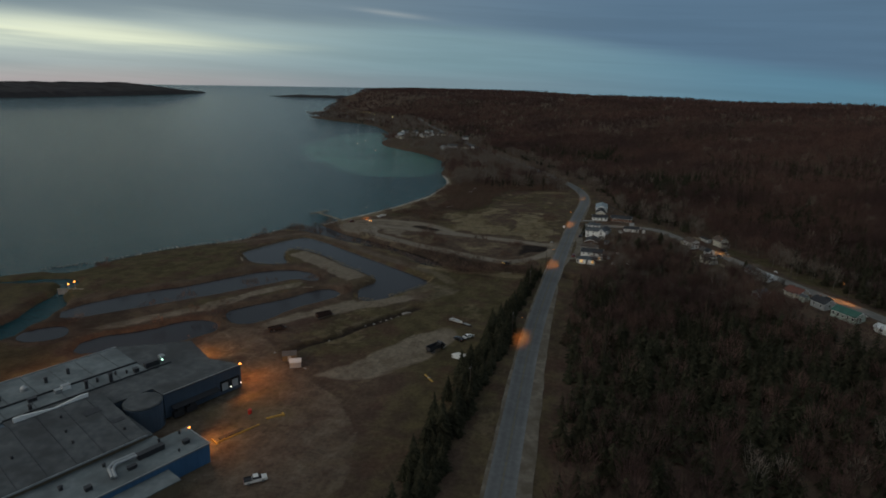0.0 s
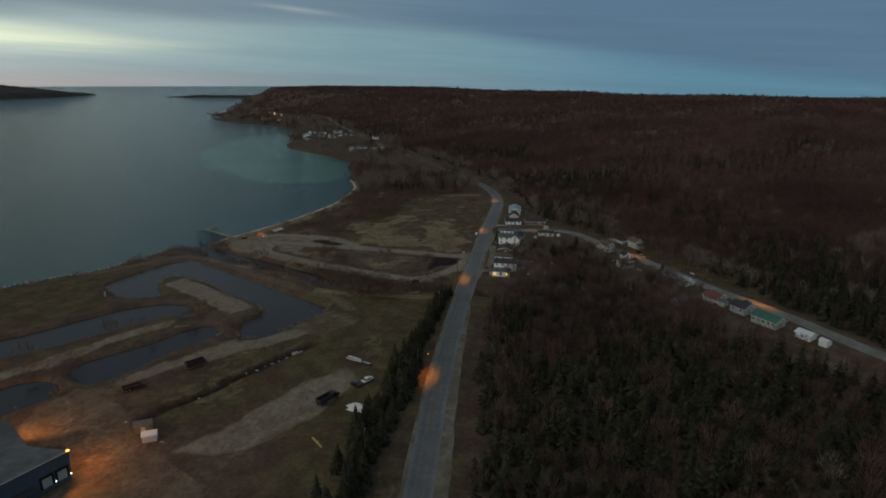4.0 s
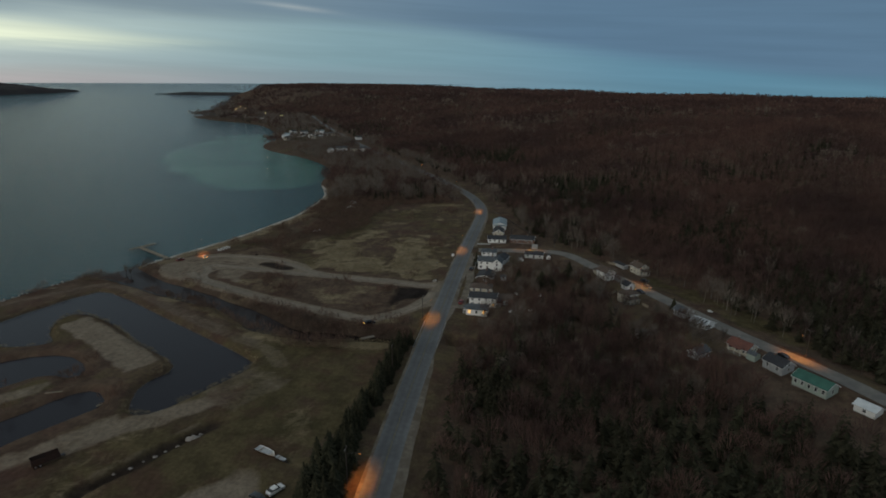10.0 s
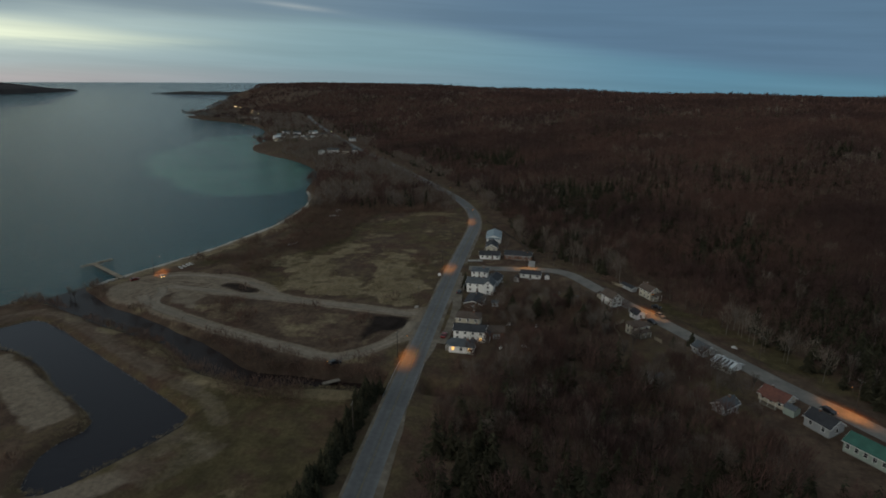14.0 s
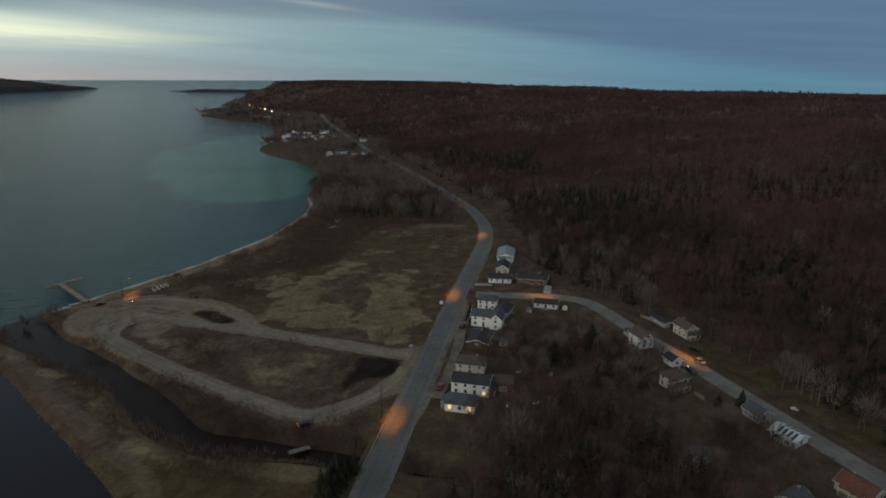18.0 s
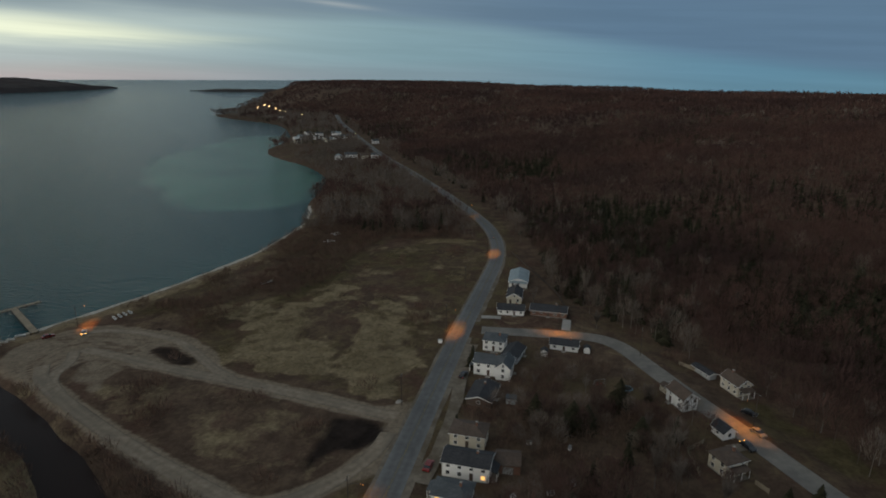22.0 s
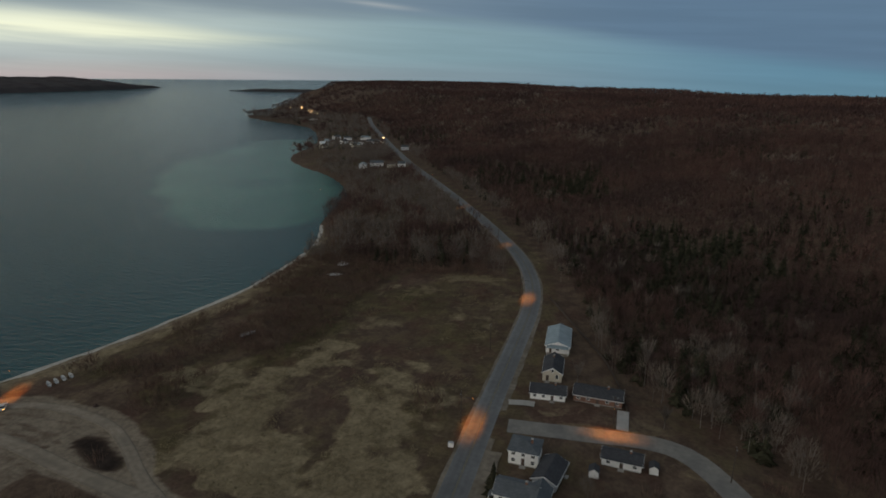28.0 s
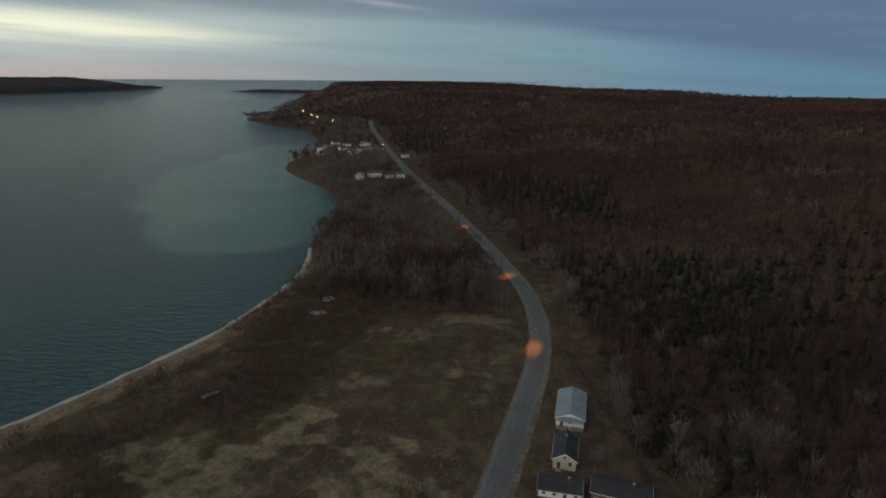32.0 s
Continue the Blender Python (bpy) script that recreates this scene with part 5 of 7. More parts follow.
def dump_trailer(x, y, rot, label, m=RUST, L=7.5, wd=2.4, hh=1.5):
    v = thing("dump_trailer", x, y, z_at(x, y), rot, label, "trailer", "trailers")
    k = Kit().box(-L / 2, L / 2, -wd / 2, wd / 2, .95, 1.05)
    k.box(-L / 2, L / 2, -wd / 2, -wd / 2 + .08, 1.05, 1.05 + hh).box(-L / 2, L / 2, wd / 2 - .08, wd / 2, 1.05, 1.05 + hh).box(-L / 2, -L / 2 + .08, -wd / 2 + .08, wd / 2 - .08, 1.05, 1.05 + hh).box(L / 2 - .08, L / 2, -wd / 2 + .08, wd / 2 - .08, 1.05, 1.05 + hh)
    part("tub", k, m, v)
    for u in np.linspace(-L / 2 + .5, L / 2 - .5, 6):
        for s in (-1, 1):
            part("rib", Kit().box(u - .05, u + .05, s * wd / 2 - (.09 if s < 0 else 0), s * wd / 2 + (.09 if s > 0 else 0), .95, 1.05 + hh), m, v)
    part("chassis", Kit().box(-L / 2, L / 2 + 1.2, -.45, .45, .7, .95), METAL_DK, v)
    wheels(v, (-L / 2 + .8, -L / 2 + 1.9), .48, wd / 2 - .05)
    part("jack", Kit().box(L / 2 + .8, L / 2 + .95, -.08, .08, 0, .8), METAL_DK, v)
    return v


dump_trailer(-120, 196.5, 52, "dark rusty open-top trailer on the gravel strip", L=6.5)
dump_trailer(-132, 178.5, 50, "low rusty open-top trailer beside a pond", L=6.0, hh=0.7)


def dump_truck(x, y, rot):
    v = thing("dump_truck", x, y, z_at(x, y), rot, "black dump truck parked on the gravel pad", "dump truck")
    part("chassis", Kit().box(-3.6, 3.8, -.5, .5, .75, 1.05), METAL_DK, v)
    part("cab", Kit().prism([(2.1, 1.0), (4.2, 1.0), (4.2, 1.9), (3.3, 2.0), (2.95, 2.9), (2.1, 2.9)], "y", -1.1, 1.1), CAR_BK, v)
    part("windscreen", Kit().prism([(3.32, 2.02), (3.0, 2.82), (3.04, 2.84), (3.37, 2.04)], "y", -.95, .95), GLASS, v)
    k = Kit().box(-3.8, 1.8, -1.2, 1.2, 1.1, 1.2).box(-3.8, 1.8, -1.25, -1.15, 1.2, 2.6).box(-3.8, 1.8, 1.15, 1.25, 1.2, 2.6).box(1.7, 1.8, -1.15, 1.15, 1.2, 2.9).box(-3.8, -3.7, -1.15, 1.15, 1.2, 2.5)
    part("dump_box", k, METAL_DK, v)
    part("bumper", Kit().box(4.2, 4.4, -1.1, 1.1, .55, .85), METAL, v)
    for s in (-1, 1):
        part("headlight", Kit().box(4.2, 4.24, s * .8 - .14, s * .8 + .14, 1.2, 1.42), METAL, v)
    wheels(v, (-2.9, -1.7, 3.1), .52, 1.2)


dump_truck(-64.5, 178.8, 62)


def boat(x, y, rot, L, label, m=CAR_WH, name="boat"):
    v = thing(name, x, y, z_at(x, y) + .02, rot, label, name, "boats")
    w = L * .17
    sec = [(-.5, 1.0), (-.2, 1.05), (.15, .95), (.4, .5), (.5, .02)]
    vv, ff = [], []
    for u, k in sec:
        vv += [(u * L, -w * k, .75 + .1 * (u > .3)), (u * L, -w * .55 * k, .12), (u * L, w * .55 * k, .12), (u * L, w * k, .75 + .1 * (u > .3))]
    for i in range(len(sec) - 1):
        a = 4 * i
        ff += [(a, a + 4, a + 5, a + 1), (a + 1, a + 5, a + 6, a + 2), (a + 2, a + 6, a + 7, a + 3)]
    ff += [(0, 1, 2, 3)]
    part("hull", Kit().add(vv, ff), m, v)
    part("deck", Kit().prism([(-.48 * L, .6), (.3 * L, .62), (.3 * L, .68), (-.48 * L, .66)], "y", -w * .8, w * .8), SIDING_G, v)
    part("bench", Kit().box(-.25 * L, -.2 * L, -w * .8, w * .8, .67, .85), WOOD_GY, v)
    part("trailer_frame", Kit().box(-.4 * L, .7 * L, -.08, .08, .0, .115), METAL_DK, v)
    return v


boat(-64.5, 208, -22, 6.4, "white boat on a low trailer in the grass")
boat(-59, 205.4, -25, 4.2, "small dark dinghy beside the white boat", METAL_DK)
boat(-137.5, 450.5, 60, 6.5, "upturned pale boat hull among the brush", TARP)
for k in range(4):
    boat(-178.8 + .65 * k, 396.4 + 2.3 * k, 150, 3.6, "small white rowing boat pulled up on the beach", CAR_WH, "rowing_boat")
boat(-205, 376, 40, 3.6, "small white rowing boat by the creek mouth", CAR_WH, "rowing_boat")
for k in range(4):
    boat(-206.4 + .3 * k, 364.6 + 2.6 * k, 20, 2.8, "pale rowing boat lying on the landing", CAR_WH, "rowing_boat")


# ---- dock ----
dock = thing("dock", -203, 379, 0, 0, "weathered wooden fishing dock with a crosspiece at its end", "dock")
da, db = np.array((2.0, 0.0)), np.array((-28.5, 19.0))
dd = (db - da) / np.linalg.norm(db - da)
dn = np.array((-dd[1], dd[0]))


def deck_run(a, b, wide):
    a, b = np.array(a), np.array(b)
    d = (b - a) / np.linalg.norm(b - a)
    n = np.array((-d[1], d[0]))
    ln = np.linalg.norm(b - a)
    turn = math.degrees(math.atan2(d[1], d[0]))
    plank = Kit().box(-.21, .21, -wide / 2, wide / 2, .0, .06).data("plank", WOOD_PALE)
    for k in range(int(ln / .46)):
        o = new("plank", plank)
        o.parent = dock
        c = a + d * (k * .46 + .23)
        o.matrix_local = pose(c[0], c[1], 1.15, 0, 0, turn + random.uniform(-.6, .6))
    for s in (-1, 1):
        st = part("stringer", Kit().box(0, ln, s * wide * .4 - .09, s * wide * .4 + .09, .85, 1.145), WOOD_DK, dock)
        st.matrix_local = pose(a[0], a[1], 0, 0, 0, turn)
        for u in np.arange(.4, ln, 3.6):
            ps = part("pile", Kit().tube((u, s * (wide / 2 + .08), -2.2), (u, s * (wide / 2 + .08), 1.7), .14, .12, 7), WOOD_DK, dock)
            ps.matrix_local = pose(a[0], a[1], 0, 0, 0, turn)


deck_run(da, db, 2.6)
deck_run((-31.4, 13.1), (-24.2, 29.0), 2.4)

# ---- factory on the shore flats ----
FU, FV = Vector((-.37, -.93, 0)).normalized(), Vector((-.93, .37, 0)).normalized()
FROT = math.degrees(math.atan2(FU.y, FU.x))
FZ = 4.0
factory = thing("factory", -117, 134, FZ, FROT, "long low blue steel factory with flat grey roofs", "factory")
# own x runs along the building away from the yard, own y points from the lake to the yard: -y is the lake side


def fpart(name, kit, m, label="", par=None):
    return part(name, kit, m, par or factory, label)


hall = fpart("wall", Kit().prism([(0, 0), (25.5, 0), (25.5, -6), (120, -6), (120, -42.6), (19.8, -42.6), (0.9, -28.6), (4.4, -11)], "z", -.6, 7.0), STEEL_BL, "blue steel cladding of the main hall")
fpart("roof", Kit().prism([(-.3, .3), (25.8, .3), (25.8, -5.8), (43, -5.8), (60, -5.8), (60, -18), (21, -18), (20.3, -43), (19.6, -43), (0.6, -29), (4.1, -11)], "z", 7.004, 7.35), ROOF_TARD, "dark flat membrane roof")
fpart("roof", Kit().prism([(20.32, -43), (120, -43), (120, -26.2), (21.0, -26.2)], "z", 7.004, 7.55), ROOF_TAR, "pale flat membrane roof")
fpart("roof", Kit().box(21.02, 120, -25.8, -18.02, 7.004, 7.50), ROOF_TAR, "pale flat membrane roof")
fpart("parapet", Kit().box(21.0, 120, -26.19, -25.81, 7.004, 8.0), METAL_DK)
fpart("parapet", Kit().box(13.6, 60, -18.2, -17.9, 7.51, 7.8), METAL_DK)
fpart("parapet", Kit().box(20, 120, -43.1, -42.8, 7.56, 7.75), METAL, "pale metal roof edge")
fpart("parapet", Kit().box(-.35, 25.8, .2, .42, 7.36, 7.55), METAL, "pale metal roof edge")
# seams where the roofing sheets lap
for ux in np.arange(26, 118, 7.5):
    fpart("roof_seam", Kit().box(ux - .09, ux + .09, -42.9, -26.3, 7.552, 7.60), ROOF_TARD, "dark lap of the roofing sheets")
    fpart("roof_seam", Kit().box(ux + 2.9, ux + 3.08, -25.7, -18.3, 7.502, 7.55), ROOF_TARD, "dark lap of the roofing sheets")
# pitched hall
fpart("gable_wall", Kit().prism([(-11, 0), (14.8, 0), (14.8, 6.2), (-11, 9.0)], "x", 38.4, 92), STEEL_BR, "tan side wall of the pitched hall")
fpart("gable_roof", Kit().prism([(-11.2, 9.06), (15.2, 6.20), (15.2, 6.46), (-11.2, 9.34)], "x", 37.8, 92.5), ROOF_TARD, "dark pitched roof")
fpart("gable_parapet", Kit().prism([(41.2, 8.2), (59, 8.2), (59.2, 10.6), (57.5, 10.7), (49.6, 9.5), (42.6, 10.5), (41.0, 10.3)], "y", -11.7, -11.25), SIDING_W, "white false gable notched in the middle")
fpart("eave_strip", Kit().box(37.8, 92.5, 15.22, 15.5, 6.0, 6.42), METAL, "pale metal eave")
for ux in np.arange(42, 92, 6.2):
    fpart("roof_seam", Kit().prism([(-11.1, 9.345), (15.1, 6.475), (15.1, 6.53), (-11.1, 9.40)], "x", ux - .07, ux + .07), METAL_DK, "raised seam of the roofing")
for ux, uy, sx, sy in ((43.4, -3.6, 4.2, 2.6), (40.2, 4.5, 3.0, 1.6)):
    zz = 9.30 - (uy + 11) * .1087
    fpart("roof_patch", Kit().prism([(uy - sy / 2, zz + sy * .0543 + .02), (uy + sy / 2, zz - sy * .0543 + .02), (uy + sy / 2, zz - sy * .0543 + .10), (uy - sy / 2, zz + sy * .0543 + .10)], "x", ux - sx / 2, ux + sx / 2), METAL_DK, "black patch on the pitched roof")
for ux, uy in ((50, -6), (51.5, 1), (52, 6.5), (40.8, 9.5), (64, 3)):
    s = fpart("vent_stack", Kit().tube((ux, uy, 6.3), (ux, uy, 9.9 - (uy + 11) * .1087), .28, .28, 8), METAL_DK, "small dark vent")
    fpart("vent_cap", Kit().tube((ux, uy, 9.9 - (uy + 11) * .1087), (ux, uy, 10.1 - (uy + 11) * .1087), .42, .2, 8), METAL_DK, "", s)
# annex by the yard
fpart("annex_wall", Kit().box(28.5, 92, 18.2, 29, -.6, 4.6), STEEL_BB, "bright blue steel annex")
fpart("annex_roof", Kit().box(28.3, 92.2, 17.4, 29.2, 4.604, 4.95), ROOF_TAR, "pale flat annex roof")
fpart("annex_wall", Kit().box(36, 92, 14.82, 18.19, -.6, 4.6), STEEL_BL, "low passage between hall and annex")
fpart("annex_roof", Kit().box(35.6, 92.2, 14.83, 17.39, 4.604, 4.90), ROOF_TAR, "pale passage roof")
fpart("annex_edge", Kit().box(28.2, 28.42, 17.4, 29.3, 4.955, 5.15).box(28.2, 92, 29.1, 29.32, 4.955, 5.15), METAL, "pale metal roof edge")
fpart("annex_wall", Kit().box(40, 92, 29.01, 35, -.6, 3.2), STEEL_BR, "tan steel lean-to")
fpart("annex_roof", Kit().box(39.7, 92.2, 29.33, 35.4, 3.204, 3.5), ROOF_TAR, "pale lean-to roof")
# round tank beside the hall
fpart("tank", Kit().tube((31.2, -0.6, -.5), (31.2, -0.6, 7.0), 5.2, 5.2, 28), STEEL_BL, "round blue tank with a stained dark lid")
fpart("tank_lid", Kit().tube((31.2, -0.6, 7.352), (31.2, -0.6, 7.6), 5.3, 5.0, 28), ROOF_TARD)
fpart("link_roof", Kit().box(36, 38.3, -5.7, 14.8, 5.2, 5.5), ROOF_TARD)
fpart("link_wall", Kit().box(36.2, 38.3, -5.6, 14.6, -.6, 5.196), STEEL_BR)
for k in range(2):
    fx = 1.2 + 3.6 * k
    sl = fpart("dock_seal", Kit().box(fx - .45, fx + 2.75, .0, .30, 3.3, 3.9).box(fx - .45, fx, .0, .30, .6, 3.3).box(fx + 2.3, fx + 2.75, .0, .30, .6, 3.3), BLACK, "black padded frame round a loading door")
    fpart("dock_door", Kit().box(fx, fx + 2.3, .0, .08, .6, 3.3), SIDING_G, "grey loading door", sl)
    fpart("dock_lamp", Kit().box(fx - 1.0, fx - .7, .02, .3, .9, 1.2), HEADL, "small warm lamp beside a loading door", sl)
fpart("canopy", Kit().prism([(0.4, 2.9), (2.6, 2.5), (2.6, 2.65), (.4, 3.1)], "x", 9, 24), METAL_DK, "dark canopy over the loading bays")
# plant on the roofs
for rx, ry, rz, sx, sy, sz, m, nm in ((42.2, -24.6, 7.5, 2.2, 1.6, 1.3, SIDING_W, "roof_unit"), (44.6, -23.6, 7.5, 1.6, 1.4, 1.1, METAL, "roof_unit"), (18.6, -20.6, 7.36, 4.6, 1.6, 1.5, METAL_DK, "roof_unit"), (24, -19.8, 7.5, 1.4, 1.4, 1.2, METAL_DK, "roof_unit"),
                                      (40.2, 22.0, 4.95, 6.5, 1.5, 1.3, METAL_DK, "roof_unit"), (32.2, 24.4, 4.95, 1.5, 1.2, .9, METAL_DK, "roof_unit"), (56, 24.8, 4.95, 1.4, 1.2, .9, METAL_DK, "roof_unit"), (51, -24.2, 7.5, 2.2, 1.2, .9, METAL_DK, "roof_unit"), (46, 24.5, 4.95, 2.0, 1.0, .8, METAL_DK, "roof_unit")):
    u = fpart(nm, Kit().box(rx - sx / 2, rx + sx / 2, ry - sy / 2, ry + sy / 2, rz, rz + sz), m, "roof-top plant box")
    fpart("unit_lid", Kit().box(rx - sx / 2 - .08, rx + sx / 2 + .08, ry - sy / 2 - .08, ry + sy / 2 + .08, rz + sz, rz + sz + .12), METAL if m is not METAL_DK else METAL_DK, "", u)
fpart("open_hatch", Kit().prism([(-21.4, 8.9), (-19.8, 8.9), (-19.4, 9.9), (-21.0, 10.1)], "x", 14.6, 16.2), METAL, "tilted pale panel beside a roof unit")
for rx, ry, rz, r, hh in ((44.5, -33, 7.55, .45, 1.5), (38, -34.2, 7.55, .45, 1.5), (38.2, -20.2, 7.5, .5, 2.4), (31.7, -19.2, 7.5, .55, 2.6), (29, -22.5, 7.5, .3, .9), (34.5, -22, 7.5, .35, 1.1), (26.3, -21, 7.5, .3, .8), (53, -19.4, 7.5, .45, 1.4), (57, -31, 7.55, .5, 1.2), (63, -22, 7.5, .5, 1.6),
                         (31.1, 19.0, 4.95, .3, .7), (36.4, 18.6, 4.95, .3, .7), (35.2, 26.5, 4.95, .22, .5), (50, 18.6, 4.95, .35, .7), (60, 20, 4.95, .45, .9)):
    s = fpart("vent_stack", Kit().tube((rx, ry, rz), (rx, ry, rz + hh), r, r, 10), METAL_DK, "dark vent stack")
    fpart("vent_cap", Kit().tube((rx, ry, rz + hh), (rx, ry, rz + hh + .35), r * 1.5, r * .6, 10), METAL_DK, "", s)
fpart("roof_fan", Kit().tube((50.4, -32.4, 7.55), (50.4, -32.4, 8.5), 1.0, 1.0, 14).tube((50.4, -32.4, 8.5), (50.4, -32.4, 9.2), 1.0, .35, 14), METAL, "pale domed roof fan")
for dy in (0, 1.1):
    fpart("duct", Kit().tube((43.5, 20.6 + dy, 6.0), (48.4, 20.3 + dy, 6.0), .42, .42, 12).tube((48.4, 20.3 + dy, 6.0), (50.1 - dy * .4, 21.6 + dy, 5.9), .42, .42, 12).tube((50.1 - dy * .4, 21.6 + dy, 5.9), (50.8 - dy * .4, 25.2 + dy * .6, 5.5), .42, .42, 12), METAL, "bent silver duct")
for ux, uy, uz in ((.7, -28.9, 6.5), (19.9, -43.2, 6.5), (45, -43.3, 6.3), (28.1, 18.4, 5.3), (.2, .2, 7.9)):
    w = fpart("wall_lamp", Kit().box(ux - .25, ux + .25, uy - .2, uy + .2, uz, uz + .3), METAL, "wall lamp")
    fpart("lamp_lens", Kit().box(ux - .3, ux + .3, uy - .28, uy + .28, uz - .35, uz - .01), LAMP_OR, "glowing orange lens", w)
fpart("roof_lamp", Kit().box(15.6, 16.1, -19.3, -18.9, 8.7, 9.05), LAMP_GR, "greenish lamp on a roof unit")
for ux in (18.5, 22.5):
    fpart("bay_machine", Kit().box(ux - 1.6, ux + 1.6, 1.0, 2.4, -.3, 1.5).box(ux - 1.2, ux + .4, 1.2, 2.2, 1.5, 2.1), METAL_DK, "dark machinery under the canopy")


def flood(x, y, z, target, power, color=(1.0, .36, .07), size=120):
    ld = bpy.data.lights.new("yard_light", "SPOT")
    ld.energy, ld.color, ld.shadow_soft_size, ld.spot_size, ld.spot_blend = power, color, 0.2, radians(size), 0.8
    lo = new("yard_light", ld)
    lo.matrix_world = look((x, y, z), target)


def yard_pole(x, y, hh, label):
    p = thing("yard_lamp", x, y, z_at(x, y), 0, label, "yard lamp")
    part("pole", Kit().tube((0, 0, -.4), (0, 0, hh), .12, .08), METAL, p)
    part("lamp_globe", Kit().tube((0, 0, hh), (0, 0, hh + .5), .42, .3, 10), LAMP_OR, p, "glowing orange lamp")


flood(-117.6, 137, FZ + 8.2, (-128, 150, 3), 6500, size=160)
flood(-116.2, 136, FZ + 8.0, (-108, 142, 3), 5000, size=140)
flood(-144.2, 147.5, FZ + 6, (-146, 158, 3), 6500, size=150)
flood(-108.5, 104, FZ + 5.4, (-100, 108, 3), 4500, size=165)
flood(-113.5, 131, FZ + 3.4, (-104, 124, 3), 2600, size=150)
flood(-164.6, 132.2, FZ + 6, (-178, 142, 3), 14000, size=150)
for lx0, ly0 in ((-251, 193), (-257.5, 195)):
    yard_pole(lx0, ly0, 3.4, "low orange lamp beside the creek outlet")
flood(-251, 193, 6.2, (-249, 186, 1), 2500, size=140)
weir = thing("weir", -252.5, 191.5, 1.0, 20, "grey concrete weir with a plank walkway across the outlet", "weir")
part("sill", Kit().box(-5.5, 5.5, -.9, .9, -1.8, .9), CONCRETE, weir)
part("walkway", Kit().box(-6.2, 6.2, -.6, .6, 1.5, 1.62), WOOD_PALE, weir)
for u in (-5.4, -1.8, 1.8, 5.4):
    part("pier", Kit().box(u - .25, u + .25, -.7, .7, .9, 1.5), CONCRETE, weir)
flood(-174.8, 108.8, FZ + 6, (-193, 122, 3), 26000, size=150)

# ---- odds and ends on the flats ----
bn = thing("barrier_beam", -101.5, 110, z_at(-101, 110), 63, "yellow painted steel barrier frame lying in the yard", "barrier")
part("beam", Kit().box(-6.5, 6.5, -.18, .18, 0, .36), WOOD_YL, bn)
part("beam_end", Kit().box(-6.7, -6.3, -.5, 2.6, 0, .34), WOOD_YL, bn)
part("stack", Kit().box(-5, 2, .5, 1.8, 0, .4), WOOD_DK, bn, "dark timbers beside the frame")
b2 = thing("barrier_beam", -96.5, 121, z_at(-96, 121), 45, "short yellow steel barrier lying in the yard", "barrier")
part("beam", Kit().box(-2.6, 2.6, -.25, .25, 0, .4), WOOD_YL, b2)
part("beam_end", Kit().box(2.2, 2.7, -.8, .8, .0, .5), WOOD_YL, b2)
dr = thing("drum", -104.8, 120.5, z_at(-105, 120), 0, "red steel drum standing in the yard", "drum")
part("shell", Kit().tube((0, 0, 0), (0, 0, 1.3), .6, .6, 14), RED, dr)
part("lid", Kit().tube((0, 0, 1.3), (0, 0, 1.36), .62, .55, 14), RED, dr)
shed(-108, 152.6, 28, 3.8, 2.8, 2.1, .8, SIDING_G, ROOF_WH, "pale metal shed on the edge of the yard")
shed(-113, 157, 30, 4.8, 3.4, 2.2, 1.0, STEEL_BR, ROOF_GY, "old tan shed behind the metal one")
be = thing("timber_beam", -60, 157, z_at(-60, 157), -45, "long yellowish timber lying in the grass", "timber")
part("timber", Kit().box(-3, 3, -.25, .25, 0, .3), WOOD_YL, be)
part("bolt_plate", Kit().box(-.3, .3, -.4, .4, .3, .36), METAL, be)


def heap(x, y, rx, ry, h, m, label, name, seed, cat):
    """A loose draped pile with an uneven outline."""
    r = random.Random(seed)
    z, rings, seg = z_at(x, y), 5, 18
    v = [(0, 0, h)]
    wob = [r.uniform(.6, 1.25) for _ in range(seg)]
    for i in range(1, rings + 1):
        for k in range(seg):
            a, q = 6.2832 * k / seg, i / rings
            v.append((rx * q * wob[k] * math.cos(a), ry * q * wob[k] * math.sin(a), h * (1 - q) ** .8 * r.uniform(.7, 1.3) - (0.15 if i == rings else 0)))
    f = [(0, 1 + k, 1 + (k + 1) % seg) for k in range(seg)]
    for i in range(rings - 1):
        a, b = 1 + i * seg, 1 + (i + 1) * seg
        f += [(a + k, b + k, b + (k + 1) % seg, a + (k + 1) % seg) for k in range(seg)]
    return tagged(new(name, Kit().add([(p[0] + x, p[1] + y, p[2] + z) for p in v], f).data(name, m)), label, cat)


heap(-53, 176, 5.0, 3.4, 1.3, TARP, "crumpled pale tarpaulin over a pile", "tarpaulin", 4, "tarpaulin")
heap(-137.5, 530, 4, 3, 1.2, TARP, "heap of pale debris among the brush", "debris_heap", 5, "debris")
heap(-141, 548, 3, 4, 1.4, TARP, "heap of pale debris near the shore", "debris_heap", 6, "debris")
heap(-88, 213, 3, 2, .7, STONE, "small rubble heap by the ditch", "rubble_heap", 8, "rubble")
fb = thing("footbridge", -59, 290, 0.9, 38, "small weathered plank footbridge at the creek", "footbridge")
for k in range(12):
    part("plank", Kit().box(-3 + k * .5, -2.55 + k * .5, -.9, .9, .5, .58), WOOD_GY, fb)
for s in (-1, 1):
    part("stringer", Kit().box(-3, 3, s * .7 - .1, s * .7 + .1, .2, .496), WOOD_DK, fb)
